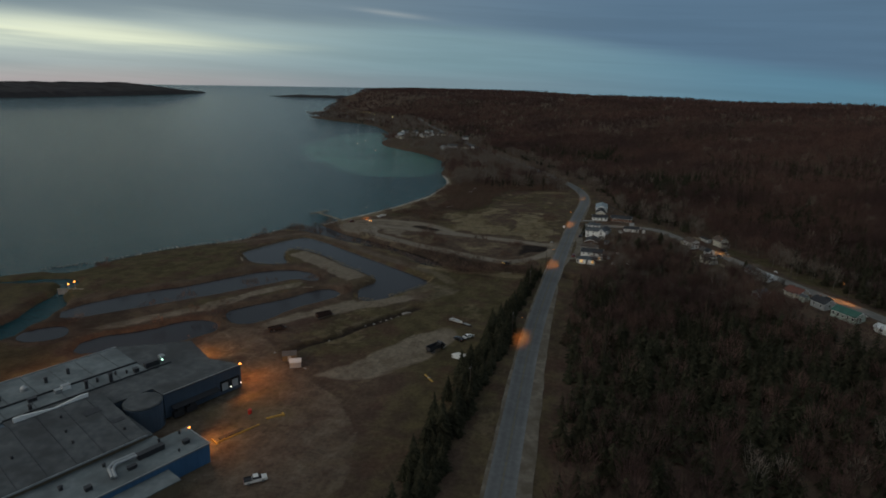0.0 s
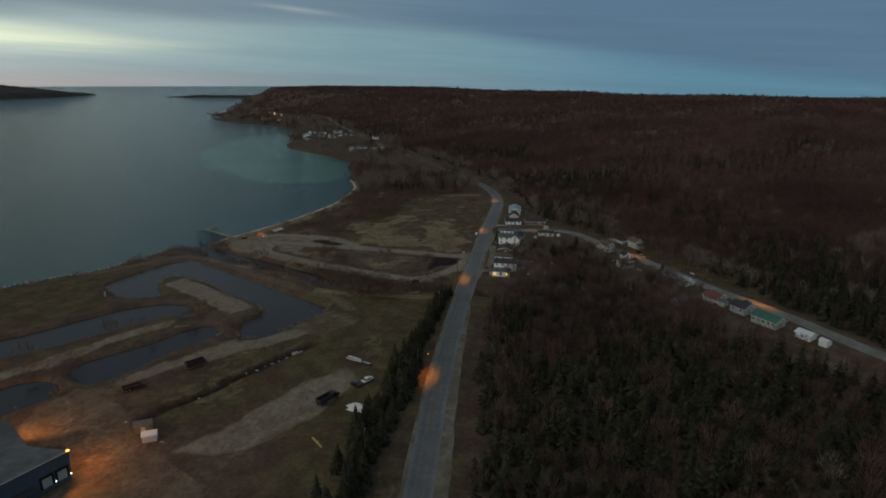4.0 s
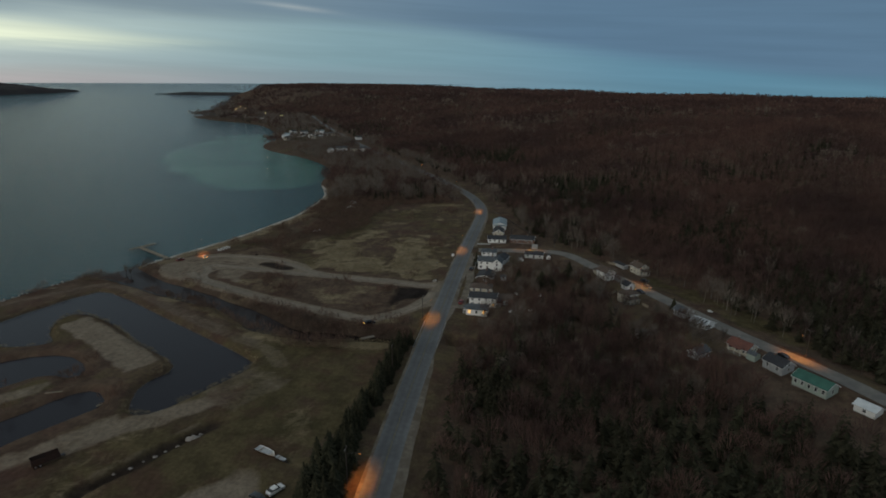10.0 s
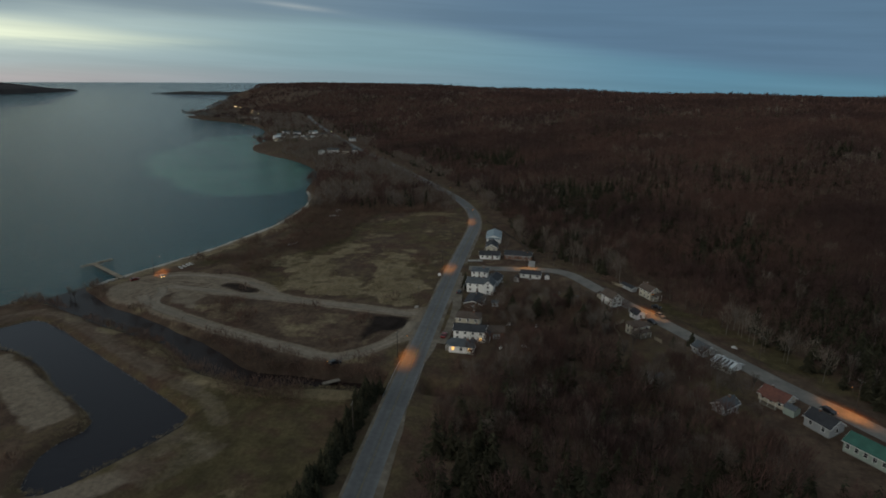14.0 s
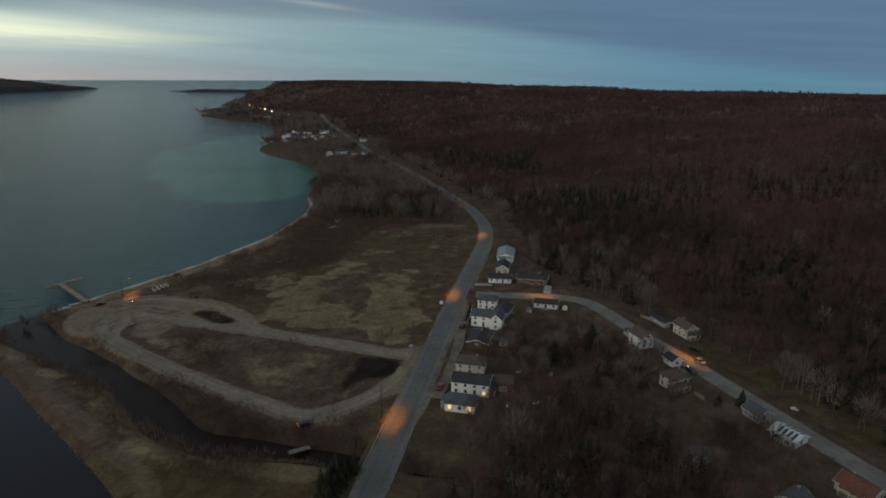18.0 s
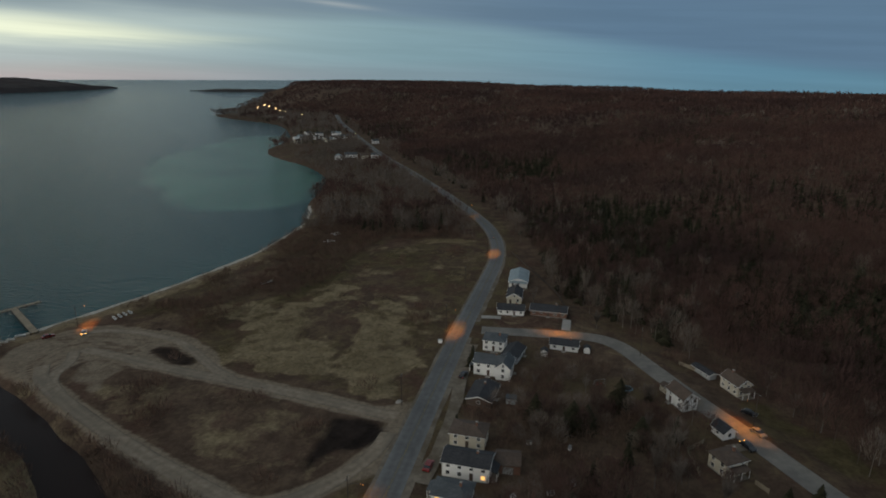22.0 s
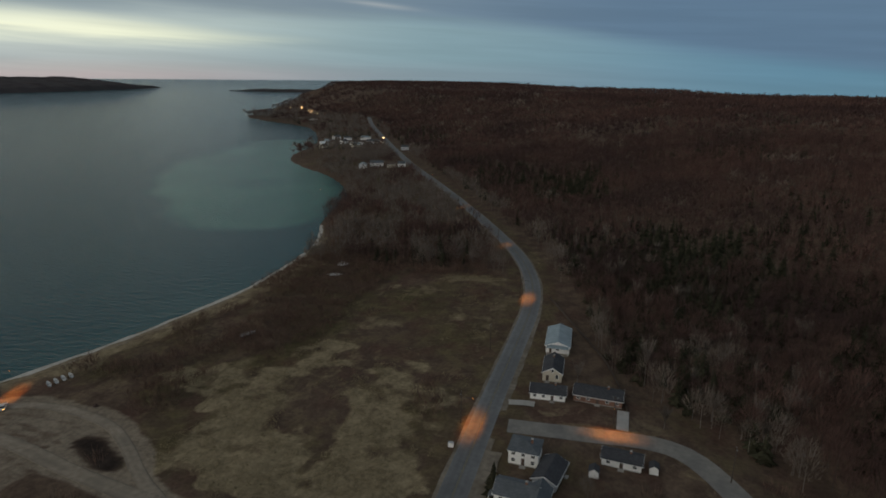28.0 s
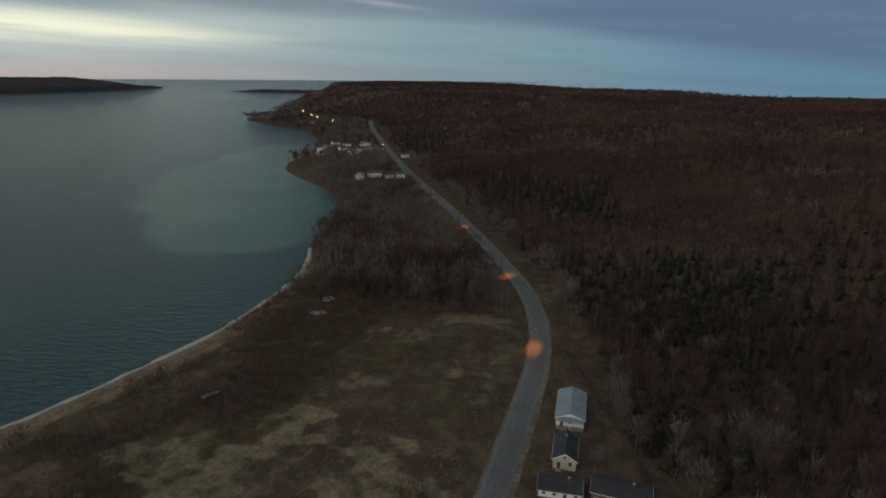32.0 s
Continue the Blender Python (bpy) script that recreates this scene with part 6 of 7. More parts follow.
# planks and pipes left in and beside the ponds
for x, y, rot, ln, lab in ((-146.5, 230, 20, 5.0, "pale plank float lying at a pond's edge"), (-128, 228, 70, 4.0, "pale plank float lying at a pond's edge"), (-206, 262, 130, 8.0, "long pale boom lying in a pond"), (-209, 268, 100, 4.0, "short pale boom lying by a pond"),
                         (-233, 318, 40, 6.0, "pale drift log on the dike"), (-226, 322, 15, 4.0, "pale drift log on the dike")):
    fl = thing("plank_float", x, y, max(z_at(x, y), 1.62), rot, lab, "float", "pond floats")
    part("plank", Kit().box(-ln / 2, ln / 2, -.35, -.05, 0, .16), WOOD_PALE, fl)
    part("plank", Kit().box(-ln / 2 + .3, ln / 2 + .2, .05, .35, 0, .16), WOOD_PALE, fl)
    part("batten", Kit().box(-.15, .15, -.45, .45, .165, .23), WOOD_GY, fl)
for k, (x, y, r) in enumerate(((-98, 199, 1.2), (-96.2, 202, .8), (-94.5, 204.5, 1.4), (-93.2, 207, .9), (-91, 209.5, 1.1), (-100.5, 196, .7), (-108, 178, .8), (-88, 216, 1.2), (-104, 152, 1.3), (-121, 160, 1.0))):
    heap(x, y, r * .6, r * .45, .35, STONE if k % 3 else CONCRETE, "small rubble heap dumped along the ditch" if k % 3 else "pale scrap heap dumped along the ditch", "rubble_heap", 20 + k, "rubble")
heap(-41.5, 353.5, 1.3, 1.0, .8, CONCRETE, "pale boulder at the mouth of the gravel track", "boulder", 41, "boulder")
heap(-1.5, 357, 2.0, 1.6, 1.3, TARP_BL, "faded blue tarpaulin over a pile in a back yard", "tarpaulin", 42, "tarpaulin")
heap(81.9, 332.6, 1.3, .9, .8, TARP, "pale tarpaulin over a small pile on the verge", "tarpaulin", 43, "tarpaulin")
heap(-152, 389.5, 1.1, .8, .9, RUST, "dark stump at the edge of the gravel lot", "stump", 44, "stump")
ub = thing("utility_box", -38.4, 397, z_at(-38.4, 397), 5, "white utility box beside the highway", "utility box")
part("cabinet", Kit().box(-.7, .7, -.4, .4, 0, 1.3), SIDING_W, ub)
part("lid", Kit().box(-.75, .75, -.45, .45, 1.3, 1.38), METAL, ub)
# board fence round the yard of the square house
def board_fence(pts, label):
    f = thing("garden_fence", pts[0][0], pts[0][1], z_at(*pts[0]), 0, label, "fence", "garden fences")
    for (ax, ay), (bx, by) in zip(pts[:-1], pts[1:]):
        ln, turn = math.dist((ax, ay), (bx, by)), math.degrees(math.atan2(by - ay, bx - ax))
        n = max(1, round(ln / 2.2))
        for k in range(n):
            cx0, cy0 = ax + (bx - ax) * (k + .5) / n, ay + (by - ay) * (k + .5) / n
            zz = z_at(cx0, cy0) - z_at(*pts[0])
            for nm, kit in (("fence_panel", Kit().box(-ln / n / 2 + .06, ln / n / 2 - .06, -.025, .025, .12, 1.45)), ("post", Kit().box(ln / n / 2 - .05, ln / n / 2 + .05, -.06, .06, -.4, 1.6))):
                part(nm, kit, WOOD_PALE, f).matrix_local = pose(cx0 - pts[0][0], cy0 - pts[0][1], zz, 0, 0, turn)
    return f


board_fence([(45.4, 352.3), (40.2, 347.2), (41.6, 337.4)], "weathered board fence round the yard of the cream house")
board_fence([(54.2, 336.8), (56.5, 333.6)], "short weathered board fence beside the cream house")
board_fence([(46.2, 400.0), (51.0, 396.2)], "short pale board fence beside the mobile home")
# steel guard rails where the highway crosses the creek
for rail_x, back in ((-37.7, 1), (-28.9, -1)):
    gr = thing("guard_rail", rail_x, 288, 4.9, 0, "galvanised steel guard rail where the highway crosses the creek", "guard rail", "guard rails")
    part("rail", Kit().box(-.04, .04, -12, 12, .48, .78), METAL, gr)
    for u in np.arange(-11.5, 12, 2.3):
        part("post", Kit().box(min(-back * .06, -back * .2), max(-back * .06, -back * .2), u - .07, u + .07, -.6, .75), WOOD_GY, gr)
# bits and pieces left in the yards
for x, y, rot, L, lab in ((5.1, 321.7, 20, 1.8, "white chest freezer standing in the grass of a yard"), (-3.5, 318.5, 60, 1.4, "pale storage chest in the yard of a white house"), (10.5, 327, 110, 1.6, "pale storage chest among the yard bushes"), (-1.5, 341, 10, 1.6, "pale storage chest behind a house"), (9.5, 341.5, 75, 1.3, "pale storage chest among the yard bushes")):
    ch = thing("storage_chest", x, y, z_at(x, y), rot, lab, "storage chest", "storage chests")
    part("body", Kit().box(-L / 2, L / 2, -.4, .4, -.1, .8), SIDING_W, ch)
    part("lid", Kit().box(-L / 2 - .03, L / 2 + .03, -.43, .43, .8, .92), METAL, ch)
sw = thing("swing_set", 18.5, 378.2, z_at(18.5, 378.2), 25, "metal swing set in a back yard", "swing set")
part("top_bar", Kit().tube((-1.8, 0, 2.1), (1.8, 0, 2.1), .05), METAL, sw)
for u in (-1.8, 1.8):
    for v in (-.9, .9):
        part("leg", Kit().tube((u, v, -.1), (u, 0, 2.1), .045), METAL, sw)
for u in (-.7, .6):
    part("swing_seat", Kit().box(u - .22, u + .22, -.1, .1, .5, .55).box(u - .21, u - .19, -.01, .01, .55, 2.06).box(u + .19, u + .21, -.01, .01, .55, 2.06), RED, sw)
trm = thing("trampoline", 27, 377.4, z_at(27, 377.4), 0, "round dark trampoline on thin legs in a yard", "trampoline")
part("mat", Kit().tube((0, 0, .72), (0, 0, .75), 1.6, 1.6, 20), BLACK, trm)
part("rim_pad", Kit().tube((0, 0, .66), (0, 0, .715), 1.9, 1.9, 20), TARP_BL, trm)
for k in range(6):
    part("leg", Kit().tube((1.7 * math.cos(k * 1.047), 1.7 * math.sin(k * 1.047), -.1), (1.8 * math.cos(k * 1.047), 1.8 * math.sin(k * 1.047), .66), .035), METAL, trm)
# dark fence along the foot of the wooded slope
fence = thing("fence", -24, 520, 0, 0, "dark weathered wooden fence along the foot of the slope", "fence")
fpts = rounded([(0, 0), (6, -14), (13, -30), (21, -47), (27, -62), (31, -78), (33, -92)], 1)
fs = np.r_[0, np.cumsum([math.dist(a, b) for a, b in zip(fpts[:-1], fpts[1:])])]
fpost = Kit().box(-.08, .08, -.08, .08, -.3, 1.5).data("post", WOOD_DK)
fboard = Kit().box(-1.25, 1.25, -.03, .03, .1, .62).box(-1.25, 1.25, -.03, .03, .7, 1.3).data("board", WOOD_DK)
for u in np.arange(0, fs[-1] - 1, 2.5):
    ax, ay = np.interp(u, fs, [q[0] for q in fpts]), np.interp(u, fs, [q[1] for q in fpts])
    bx, by = np.interp(u + 2.5, fs, [q[0] for q in fpts]), np.interp(u + 2.5, fs, [q[1] for q in fpts])
    za = z_at(ax - 24, ay + 520)
    for nm, me, px, py in (("post", fpost, ax, ay), ("board", fboard, (ax + bx) / 2, (ay + by) / 2)):
        o = new(nm, me)
        o.parent = fence
        o.matrix_local = pose(px, py, za, 0, 0, math.degrees(math.atan2(by - ay, bx - ax)))
# stones along the shore and the pond dikes
sv, sf = [], []
srng = random.Random(12)


def stones(pts, step, r0, r1, off, zf):
    pts = np.array(pts, float)
    s = np.r_[0, np.cumsum(np.hypot(*np.diff(pts, axis=0).T))]
    for u in np.arange(0, s[-1], step):
        x, y = np.interp(u, s, pts[:, 0]) + srng.uniform(-off, off), np.interp(u, s, pts[:, 1]) + srng.uniform(-off, off)
        r, n = srng.uniform(r0, r1), len(sv)
        z = zf(x, y)
        for a, b, c in ((1, 0, 0), (-1, 0, 0), (0, 1, 0), (0, -1, 0), (0, 0, 1), (0, 0, -1)):
            sv.append((x + a * r * srng.uniform(.7, 1.2), y + b * r * srng.uniform(.7, 1.2), z + c * r * srng.uniform(.5, .8)))
        sf.extend([(n + i, n + j, n + k) for i, j, k in ((0, 2, 4), (2, 1, 4), (1, 3, 4), (3, 0, 4), (2, 0, 5), (1, 2, 5), (3, 1, 5), (0, 3, 5))])


stones([(-300, 216), (-281, 240), (-265, 276), (-240, 303), (-234, 326), (-227, 346)], .9, .35, .9, 1.6, lambda x, y: max(z_at(x, y), 0) + .1)
stones(POND_A[:], .7, .10, .28, .6, lambda x, y: 1.68)
shore_me = raw_mesh("shore_stones", np.array(sv), np.array(sf), STONE)
tagged(new("shore_stones", shore_me), "loose grey rubble along shore and pond banks", "stones", kind="stuff")

# ---- far shores across the water ----
def far_shore(name, label, line, back, top, m, seed):
    """A wooded island or spit: its near shore, how deep it is and how high."""
    pts = np.array(rounded(line, 2), float)
    s = np.r_[0, np.cumsum(np.hypot(*np.diff(pts, axis=0).T))]
    n, rows = 160, 14
    u = np.linspace(0, s[-1], n)
    px, py = np.interp(u, s, pts[:, 0]), np.interp(u, s, pts[:, 1])
    V = []
    for j in range(rows):
        q = j / (rows - 1)
        ends = smooth(0, 0.22, u / s[-1]) * smooth(0, 0.12, 1 - u / s[-1])
        z = top * (smooth(0, .12, np.full(n, q)) * .5 + .5 * smooth(.05, .7, np.full(n, q))) * (.22 + .78 * ends) * (1 - smooth(.75, 1, np.full(n, q)))
        z = z + (0.07 * top + 2.5) * wavy(u, u * 0 + j * 40, 45, seed) * (q > .02) - (4 if j == 0 else 0)
        V.append(np.stack([px + back[0] * q, py + back[1] * q, z], 1))
    V = np.concatenate(V)
    i = np.arange(n - 1)
    q = np.concatenate([np.stack([i + j * n, i + 1 + j * n, i + 1 + (j + 1) * n, i + (j + 1) * n], 1) for j in range(rows - 1)])
    return tagged(new(name, raw_mesh(name, draw_in(V), q, m, False)), label, name, kind="structure")


WOODS_FAR = mat("far_woods_cover", (.030, .026, .028), (.045, .038, .038), 0.02, 1.0, c3=(.028, .03, .028), scale3=0.004)
far_shore("island", "long wooded island across the lake", [(-3900, 4950), (-3650, 4500), (-3450, 3900), (-3300, 3450), (-3250, 2950), (-3180, 2500), (-3150, 2000), (-3300, 1500), (-3500, 1000)], (-1500, 500), 84, WOODS_FAR, 3)
far_shore("spit", "low wooded sand spit reaching into the lake", [(-2740, 4190), (-2450, 4060), (-2214, 4035), (-2000, 4030), (-1800, 4000)], (80, 260), 15, WOODS_FAR, 5)


# ---- woods ----
def bare_template(rng, h, twigs, spread_m, width):
    """A leafless tree as arrays: a tapered trunk and slivers that fan up and out."""
    v, f = [], []
    r = 0.010 * h
    for k in range(3):
        a = k * 2.094
        v += [(r * math.cos(a), r * math.sin(a), -0.5), (0.3 * r * math.cos(a) + 0.3, 0.3 * r * math.sin(a), h * 0.66)]
    for k in range(3):
        a, b = 2 * k, 2 * ((k + 1) % 3)
        f += [(a, b, b + 1), (a, b + 1, a + 1)]
    nt = len(f)
    for _ in range(twigs):
        # a place inside an egg-shaped crown, and a fine shoot that leans up and out from it
        zr = rng.betavariate(2.0, 1.6)
        z0 = h * (0.28 + 0.60 * zr)
        a = rng.uniform(0, 6.283)
        o = spread_m * 0.62 * math.sin(3.1416 * min(0.97, 0.12 + 0.80 * zr)) * math.sqrt(rng.uniform(0.02, 1.0))
        ln = spread_m * rng.uniform(0.28, 0.62)
        out, up = rng.uniform(0.15, 0.62), rng.uniform(0.65, 1.0)
        p0 = np.array((o * math.cos(a), o * math.sin(a), z0))
        p1 = p0 + np.array((out * math.cos(a), out * math.sin(a), up)) * ln
        b = rng.uniform(0, 6.283)
        side = np.array((-math.sin(b), math.cos(b), 0)) * width * rng.uniform(0.5, 1.0)
        i = len(v)
        v += [tuple(p0 - side), tuple(p0 + side), tuple(p1)]
        f.append((i, i + 1, i + 2))
    return np.array(v), np.array(f), nt


def fir_template(rng, h, tiers, sides, wide):
    v, f = [], []
    for k in range(3):
        a = k * 2.094
        v += [(0.15 * math.cos(a), 0.15 * math.sin(a), -0.5), (0.08 * math.cos(a), 0.08 * math.sin(a), h * 0.5)]
    for k in range(3):
        a, b = 2 * k, 2 * ((k + 1) % 3)
        f += [(a, b, b + 1), (a, b + 1, a + 1)]
    nt = len(f)
    # drooping sprays, wide below and short at the tip, ragged in outline
    for k in range(tiers * sides):
        u = ((k + rng.random()) / (tiers * sides)) ** 1.25
        r = (wide * (1 - u) ** 0.8 + 0.12) * rng.uniform(0.6, 1.12)
        z0 = h * (0.07 + 0.93 * u)
        a = k * 2.4 + rng.uniform(-0.4, 0.4)
        drop = r * rng.uniform(0.15, 0.45)
        w = max(0.25, r * rng.uniform(0.34, 0.5)) * (8.0 / sides) ** 0.5
        tip = (r * math.cos(a), r * math.sin(a), z0 - drop)
        mx, my = 0.42 * r * math.cos(a), 0.42 * r * math.sin(a)
        px, py = -math.sin(a) * w, math.cos(a) * w
        i = len(v)
        v += [(0, 0, z0 + 0.5 * w + 0.1), (mx + px, my + py, z0 - drop * 0.55), tip, (mx - px, my - py, z0 - drop * 0.55)]
        f += [(i, i + 1, i + 2), (i, i + 2, i + 3)]
    return np.array(v), np.array(f), nt


def scatter(templates, pos, scl, rot, pick, zs):
    """Many copies of a few templates in one pair of arrays."""
    V, F, K, base = [], [], [], 0
    for t, (tv, tf, nt) in enumerate(templates):
        w = np.nonzero(pick == t)[0]
        if not len(w):
            continue
        c, s = np.cos(rot[w])[:, None], np.sin(rot[w])[:, None]
        lean = 0.0
        x = (tv[None, :, 0] * c - tv[None, :, 1] * s) * scl[w, None] + pos[w, 0, None]
        y = (tv[None, :, 0] * s + tv[None, :, 1] * c) * scl[w, None] + pos[w, 1, None]
        z = tv[None, :, 2] * scl[w, None] * zs[w, None] + pos[w, 2, None]
        V.append(np.stack([x, y, z], -1).reshape(-1, 3))
        F.append((tf[None] + (np.arange(len(w)) * len(tv))[:, None, None] + base).reshape(-1, 3))
        K.append(np.tile((np.arange(len(tf)) >= nt).astype(int), len(w)))
        base += len(w) * len(tv)
    return np.concatenate(V), np.concatenate(F), np.concatenate(K)


rng = random.Random(7)
nrg = np.random.RandomState(7)
BARE_NEAR = [bare_template(rng, rng.uniform(11, 14), 165, 5.6, 0.085) for _ in range(5)]
BARE_MID = [bare_template(rng, rng.uniform(11, 14), 44, 6.0, 0.30) for _ in range(5)]
BARE_FAR = [bare_template(rng, 12.5, 14, 7.0, 1.0) for _ in range(4)]
FIR_NEAR = [fir_template(rng, rng.uniform(10, 13), 5, 9, 3.4) for _ in range(4)]
FIR_FAR = [fir_template(rng, 12, 3, 4, 3.4) for _ in range(3)]
SHRUB = [bare_template(rng, 2.4, 30, 2.8, 0.09) for _ in range(4)]


def jitter_grid(x0, x1, y0, y1, step):
    x, y = np.meshgrid(np.arange(x0, x1, step), np.arange(y0, y1, step))
    x, y = x.ravel(), y.ravel()
    return x + nrg.uniform(-.48, .48, len(x)) * step, y + nrg.uniform(-.48, .48, len(y)) * step


def open_ground(x, y):
    """Where no tree of the woods stands: water, roads, yards and fields."""
    d, s = poly_dist(x, y, LAND), poly_dist(x, y, HILL)
    no = (d < np.where(y > 640, 1.5, 5)) | (seg_dist(x, y, ROAD)[0] < 13) | (seg_dist(x, y, STREET)[0] < 9)
    for hx, hy, hr in HOUSE_SPOTS:
        no |= np.hypot(x - hx, y - hy) < hr
    return no, d, s


WOOD_MID = [(-19, -60), (-19, 268), (-8, 282), (0, 305), (12, 328), (30, 322), (40, 300), (52, 284), (62, 268), (74, 256), (86, 238), (104, 222), (140, 190), (230, 60), (260, -60)]


def wooded(x, y):
    no, d, s = open_ground(x, y)
    woods = (s > -2) | inside(x, y, WOOD_MID)
    woods |= (y > 548 + 10 * wavy(x, y, 40, 2)) & (d > np.where(y > 640, 1.5, 8)) & (s <= 4)
    return woods & ~no


def plant(name, label, near, mats, x, y, smin, smax, kinds, zlo=0.85, zhi=1.2):
    n = len(x)
    pos = np.stack([x, y, height(x, y)], 1)
    V, F, K = scatter(near, pos, nrg.uniform(smin, smax, n), nrg.uniform(0, 6.28, n), nrg.randint(0, len(near), n), nrg.uniform(zlo, zhi, n))
    return tagged(new(name, raw_mesh(name, draw_in(V), F, mats, False, K)), label, kinds, kind="stuff")


# from near to far: trees thin out into coarser ones, all over the same slope
rings = [(0, 430, 4.6, BARE_NEAR, FIR_NEAR), (430, 900, 6.2, BARE_MID, FIR_NEAR), (900, 1900, 10.5, BARE_FAR, FIR_FAR), (1900, 5200, 26, BARE_FAR, FIR_FAR)]
for k, (r0, r1, step, bt, ft) in enumerate(rings):
    x, y = jitter_grid(-1700 if k > 1 else -320, min(r1, 3600) + 60, -60, r1 + 200, step)
    r = np.hypot(x - 0, y - 150)
    az = np.degrees(np.arctan2(x, y + 60))
    m = (r >= r0) & (r < r1) & (az > -60) & (az < 48)
    x, y = x[m], y[m]
    m = wooded(x, y)
    x, y = x[m], y[m]
    mid, toe = inside(x, y, WOOD_MID), poly_dist(x, y, HILL)
    fir = np.where(mid, nrg.uniform(-1, 1, len(x)) + 0.6 * wavy(x, y, 24, 21) > np.interp(y, [60, 235, 275], [-0.55, -0.35, 0.5]), wavy(x, y, 75, 21) + 0.45 * wavy(x, y, 14, 22) + nrg.uniform(-.75, .75, len(x)) > 0.95 - 0.8 * smooth(170, 30, toe) * (toe > 0) * (y < 1500))
    pale = ~fir & (wavy(x, y, 40, 23) + 0.8 * wavy(x, y, 10, 24) > np.where((toe <= 4) & ~mid, -0.15, 1.0))
    big = 1.0 if k < 2 else (1.25 if k == 2 else 2.0)
    zs = 1.0 if k < 3 else 0.6
    plant("bare_woods" if k < 2 else "far_woods", "leafless grey-brown deciduous woods in early spring", bt, [BARK, TWIGS], x[~fir & ~pale], y[~fir & ~pale], 0.75 * big, 1.15 * big, "woods", 0.85 * zs, 1.15 * zs)
    plant("conifer_woods" if k < 2 else "far_conifers", "dark green conifers among the bare woods", ft, [BARK, NEEDLES], x[fir], y[fir], 0.65 * big, 1.1 * big, "woods", 0.85 * zs, 1.2 * zs)

    plant("birch_woods" if k < 2 else "far_birches", "pale grey birches and aspens among the bare woods", bt, [BIRCH, TWIGS_GY], x[pale], y[pale], 0.7 * big, 1.1 * big, "woods", 0.9 * zs, 1.2 * zs)

# low bare brush on the flats
x, y = jitter_grid(-300, 60, 150, 640, 2.15)
no, d, s = open_ground(x, y)
bk = seg_dist(x, y, CREEK)[0]
brush = ((bk > 8) & (bk < 19) & (wavy(x, y, 16, 31) > 0.1) & (x < -40))
brush |= (d > 14) & (d < 62) & (y > 405) & (wavy(x, y, 22, 32) + 0.7 * wavy(x, y, 6, 42) > 0.30)
brush |= (x < -60) & (y > 500) & (wavy(x, y, 20, 33) > -0.3) & ~inside(x, y, FIELD)
brush |= (d > 4) & (d < 14) & (y < 365) & (y > 225) & (wavy(x, y, 12, 34) > 0.45)
brush |= (x > -20) & (x < 45) & (y > 258) & (y < 362) & (wavy(x, y, 15, 35) > 0.05)
brush |= (x > -14) & (x < 52) & (y > 340) & (y < 404) & (wavy(x, y, 9, 40) > 0.18)
brush |= (x > -24) & (x < -6) & (y > 343) & (y < 374) & (wavy(x, y, 5, 41) > 0.0)
brush |= inside(x, y, FIELD) & (wavy(x, y, 14, 36) > 0.72)
brush |= inside(x, y, [(-153, 494), (-142, 528), (-107, 553), (-103, 528), (-110, 487), (-108, 461), (-114, 430), (-130, 436), (-141, 423), (-145, 442), (-140, 473)]) & (wavy(x, y, 9, 38) > -0.6)
brush |= inside(x, y, [(-146, 396), (-136, 411), (-125, 394), (-136, 387)])
for p in PONDS[1:]:
    pd = poly_dist(x, y, p)
    brush |= (pd > -5) & (wavy(x, y, 7, 39) > 0.35)
isle = poly_dist(x, y, ISLE) > 0.3
brush |= inside(x, y, [(-150, 352), (-60, 345), (-45, 330), (-60, 308), (-110, 324)]) & (wavy(x, y, 12, 37) > 0.62)
for p in PONDS:
    brush &= poly_dist(x, y, p) < -1
for p in (R1, R2, R3, DIKE):
    brush &= seg_dist(x, y, p)[0] > 6
brush &= (poly_dist(x, y, PARK) < -2) & (poly_dist(x, y, SPUR) < -1) & (bk > 7) & ~no
brush |= (bk > 5.6) & (bk < 11) & (x < -48) & (x > -205) & (wavy(x, y, 11, 43) > -0.25) & (height(x, y) > 0.3) & (seg_dist(x, y, R2)[0] > 5)
brush |= (poly_dist(x, y, THICKET) > -1.5) & (wavy(x, y, 6, 46) > -0.55) & (height(x, y) > 0.15) & (seg_dist(x, y, R2)[0] > 4.5)
brush |= isle & (wavy(x, y, 5, 45) > 0.35)
plant("bare_shrubs", "bare reddish-brown shrubs and scrub on the flats", SHRUB, [BARK, SHRUBS], x[brush], y[brush], 0.5, 1.6, "shrubs", 0.7, 1.5)


# dry reeds at the water's edge
REED = [bare_template(rng, 1.5, 26, 1.5, 0.05) for _ in range(3)]
x, y = jitter_grid(-250, -36, 150, 372, 1.15)
bk = seg_dist(x, y, CREEK)[0]
wet = (bk > 6) & (bk < 17) & (wavy(x, y, 13, 14) > -0.05) & (x < -45)
rim = np.zeros(len(x), bool)
for p in PONDS[:1]:
    pd = poly_dist(x, y, p)
    rim |= (pd > -2.2) & (pd < -0.3) & (wavy(x, y, 9, 61) > -0.35)
wet |= inside(x, y, [(-150, 306), (-128, 309), (-105, 291), (-125, 284), (-146, 296)]) & (wavy(x, y, 8, 62) > -0.5)
reed = (wet | rim) & (height(x, y) > 0.25) & (poly_dist(x, y, THICKET) < 0)
for p in (R1, R2, DIKE):
    reed &= seg_dist(x, y, p)[0] > 5.5
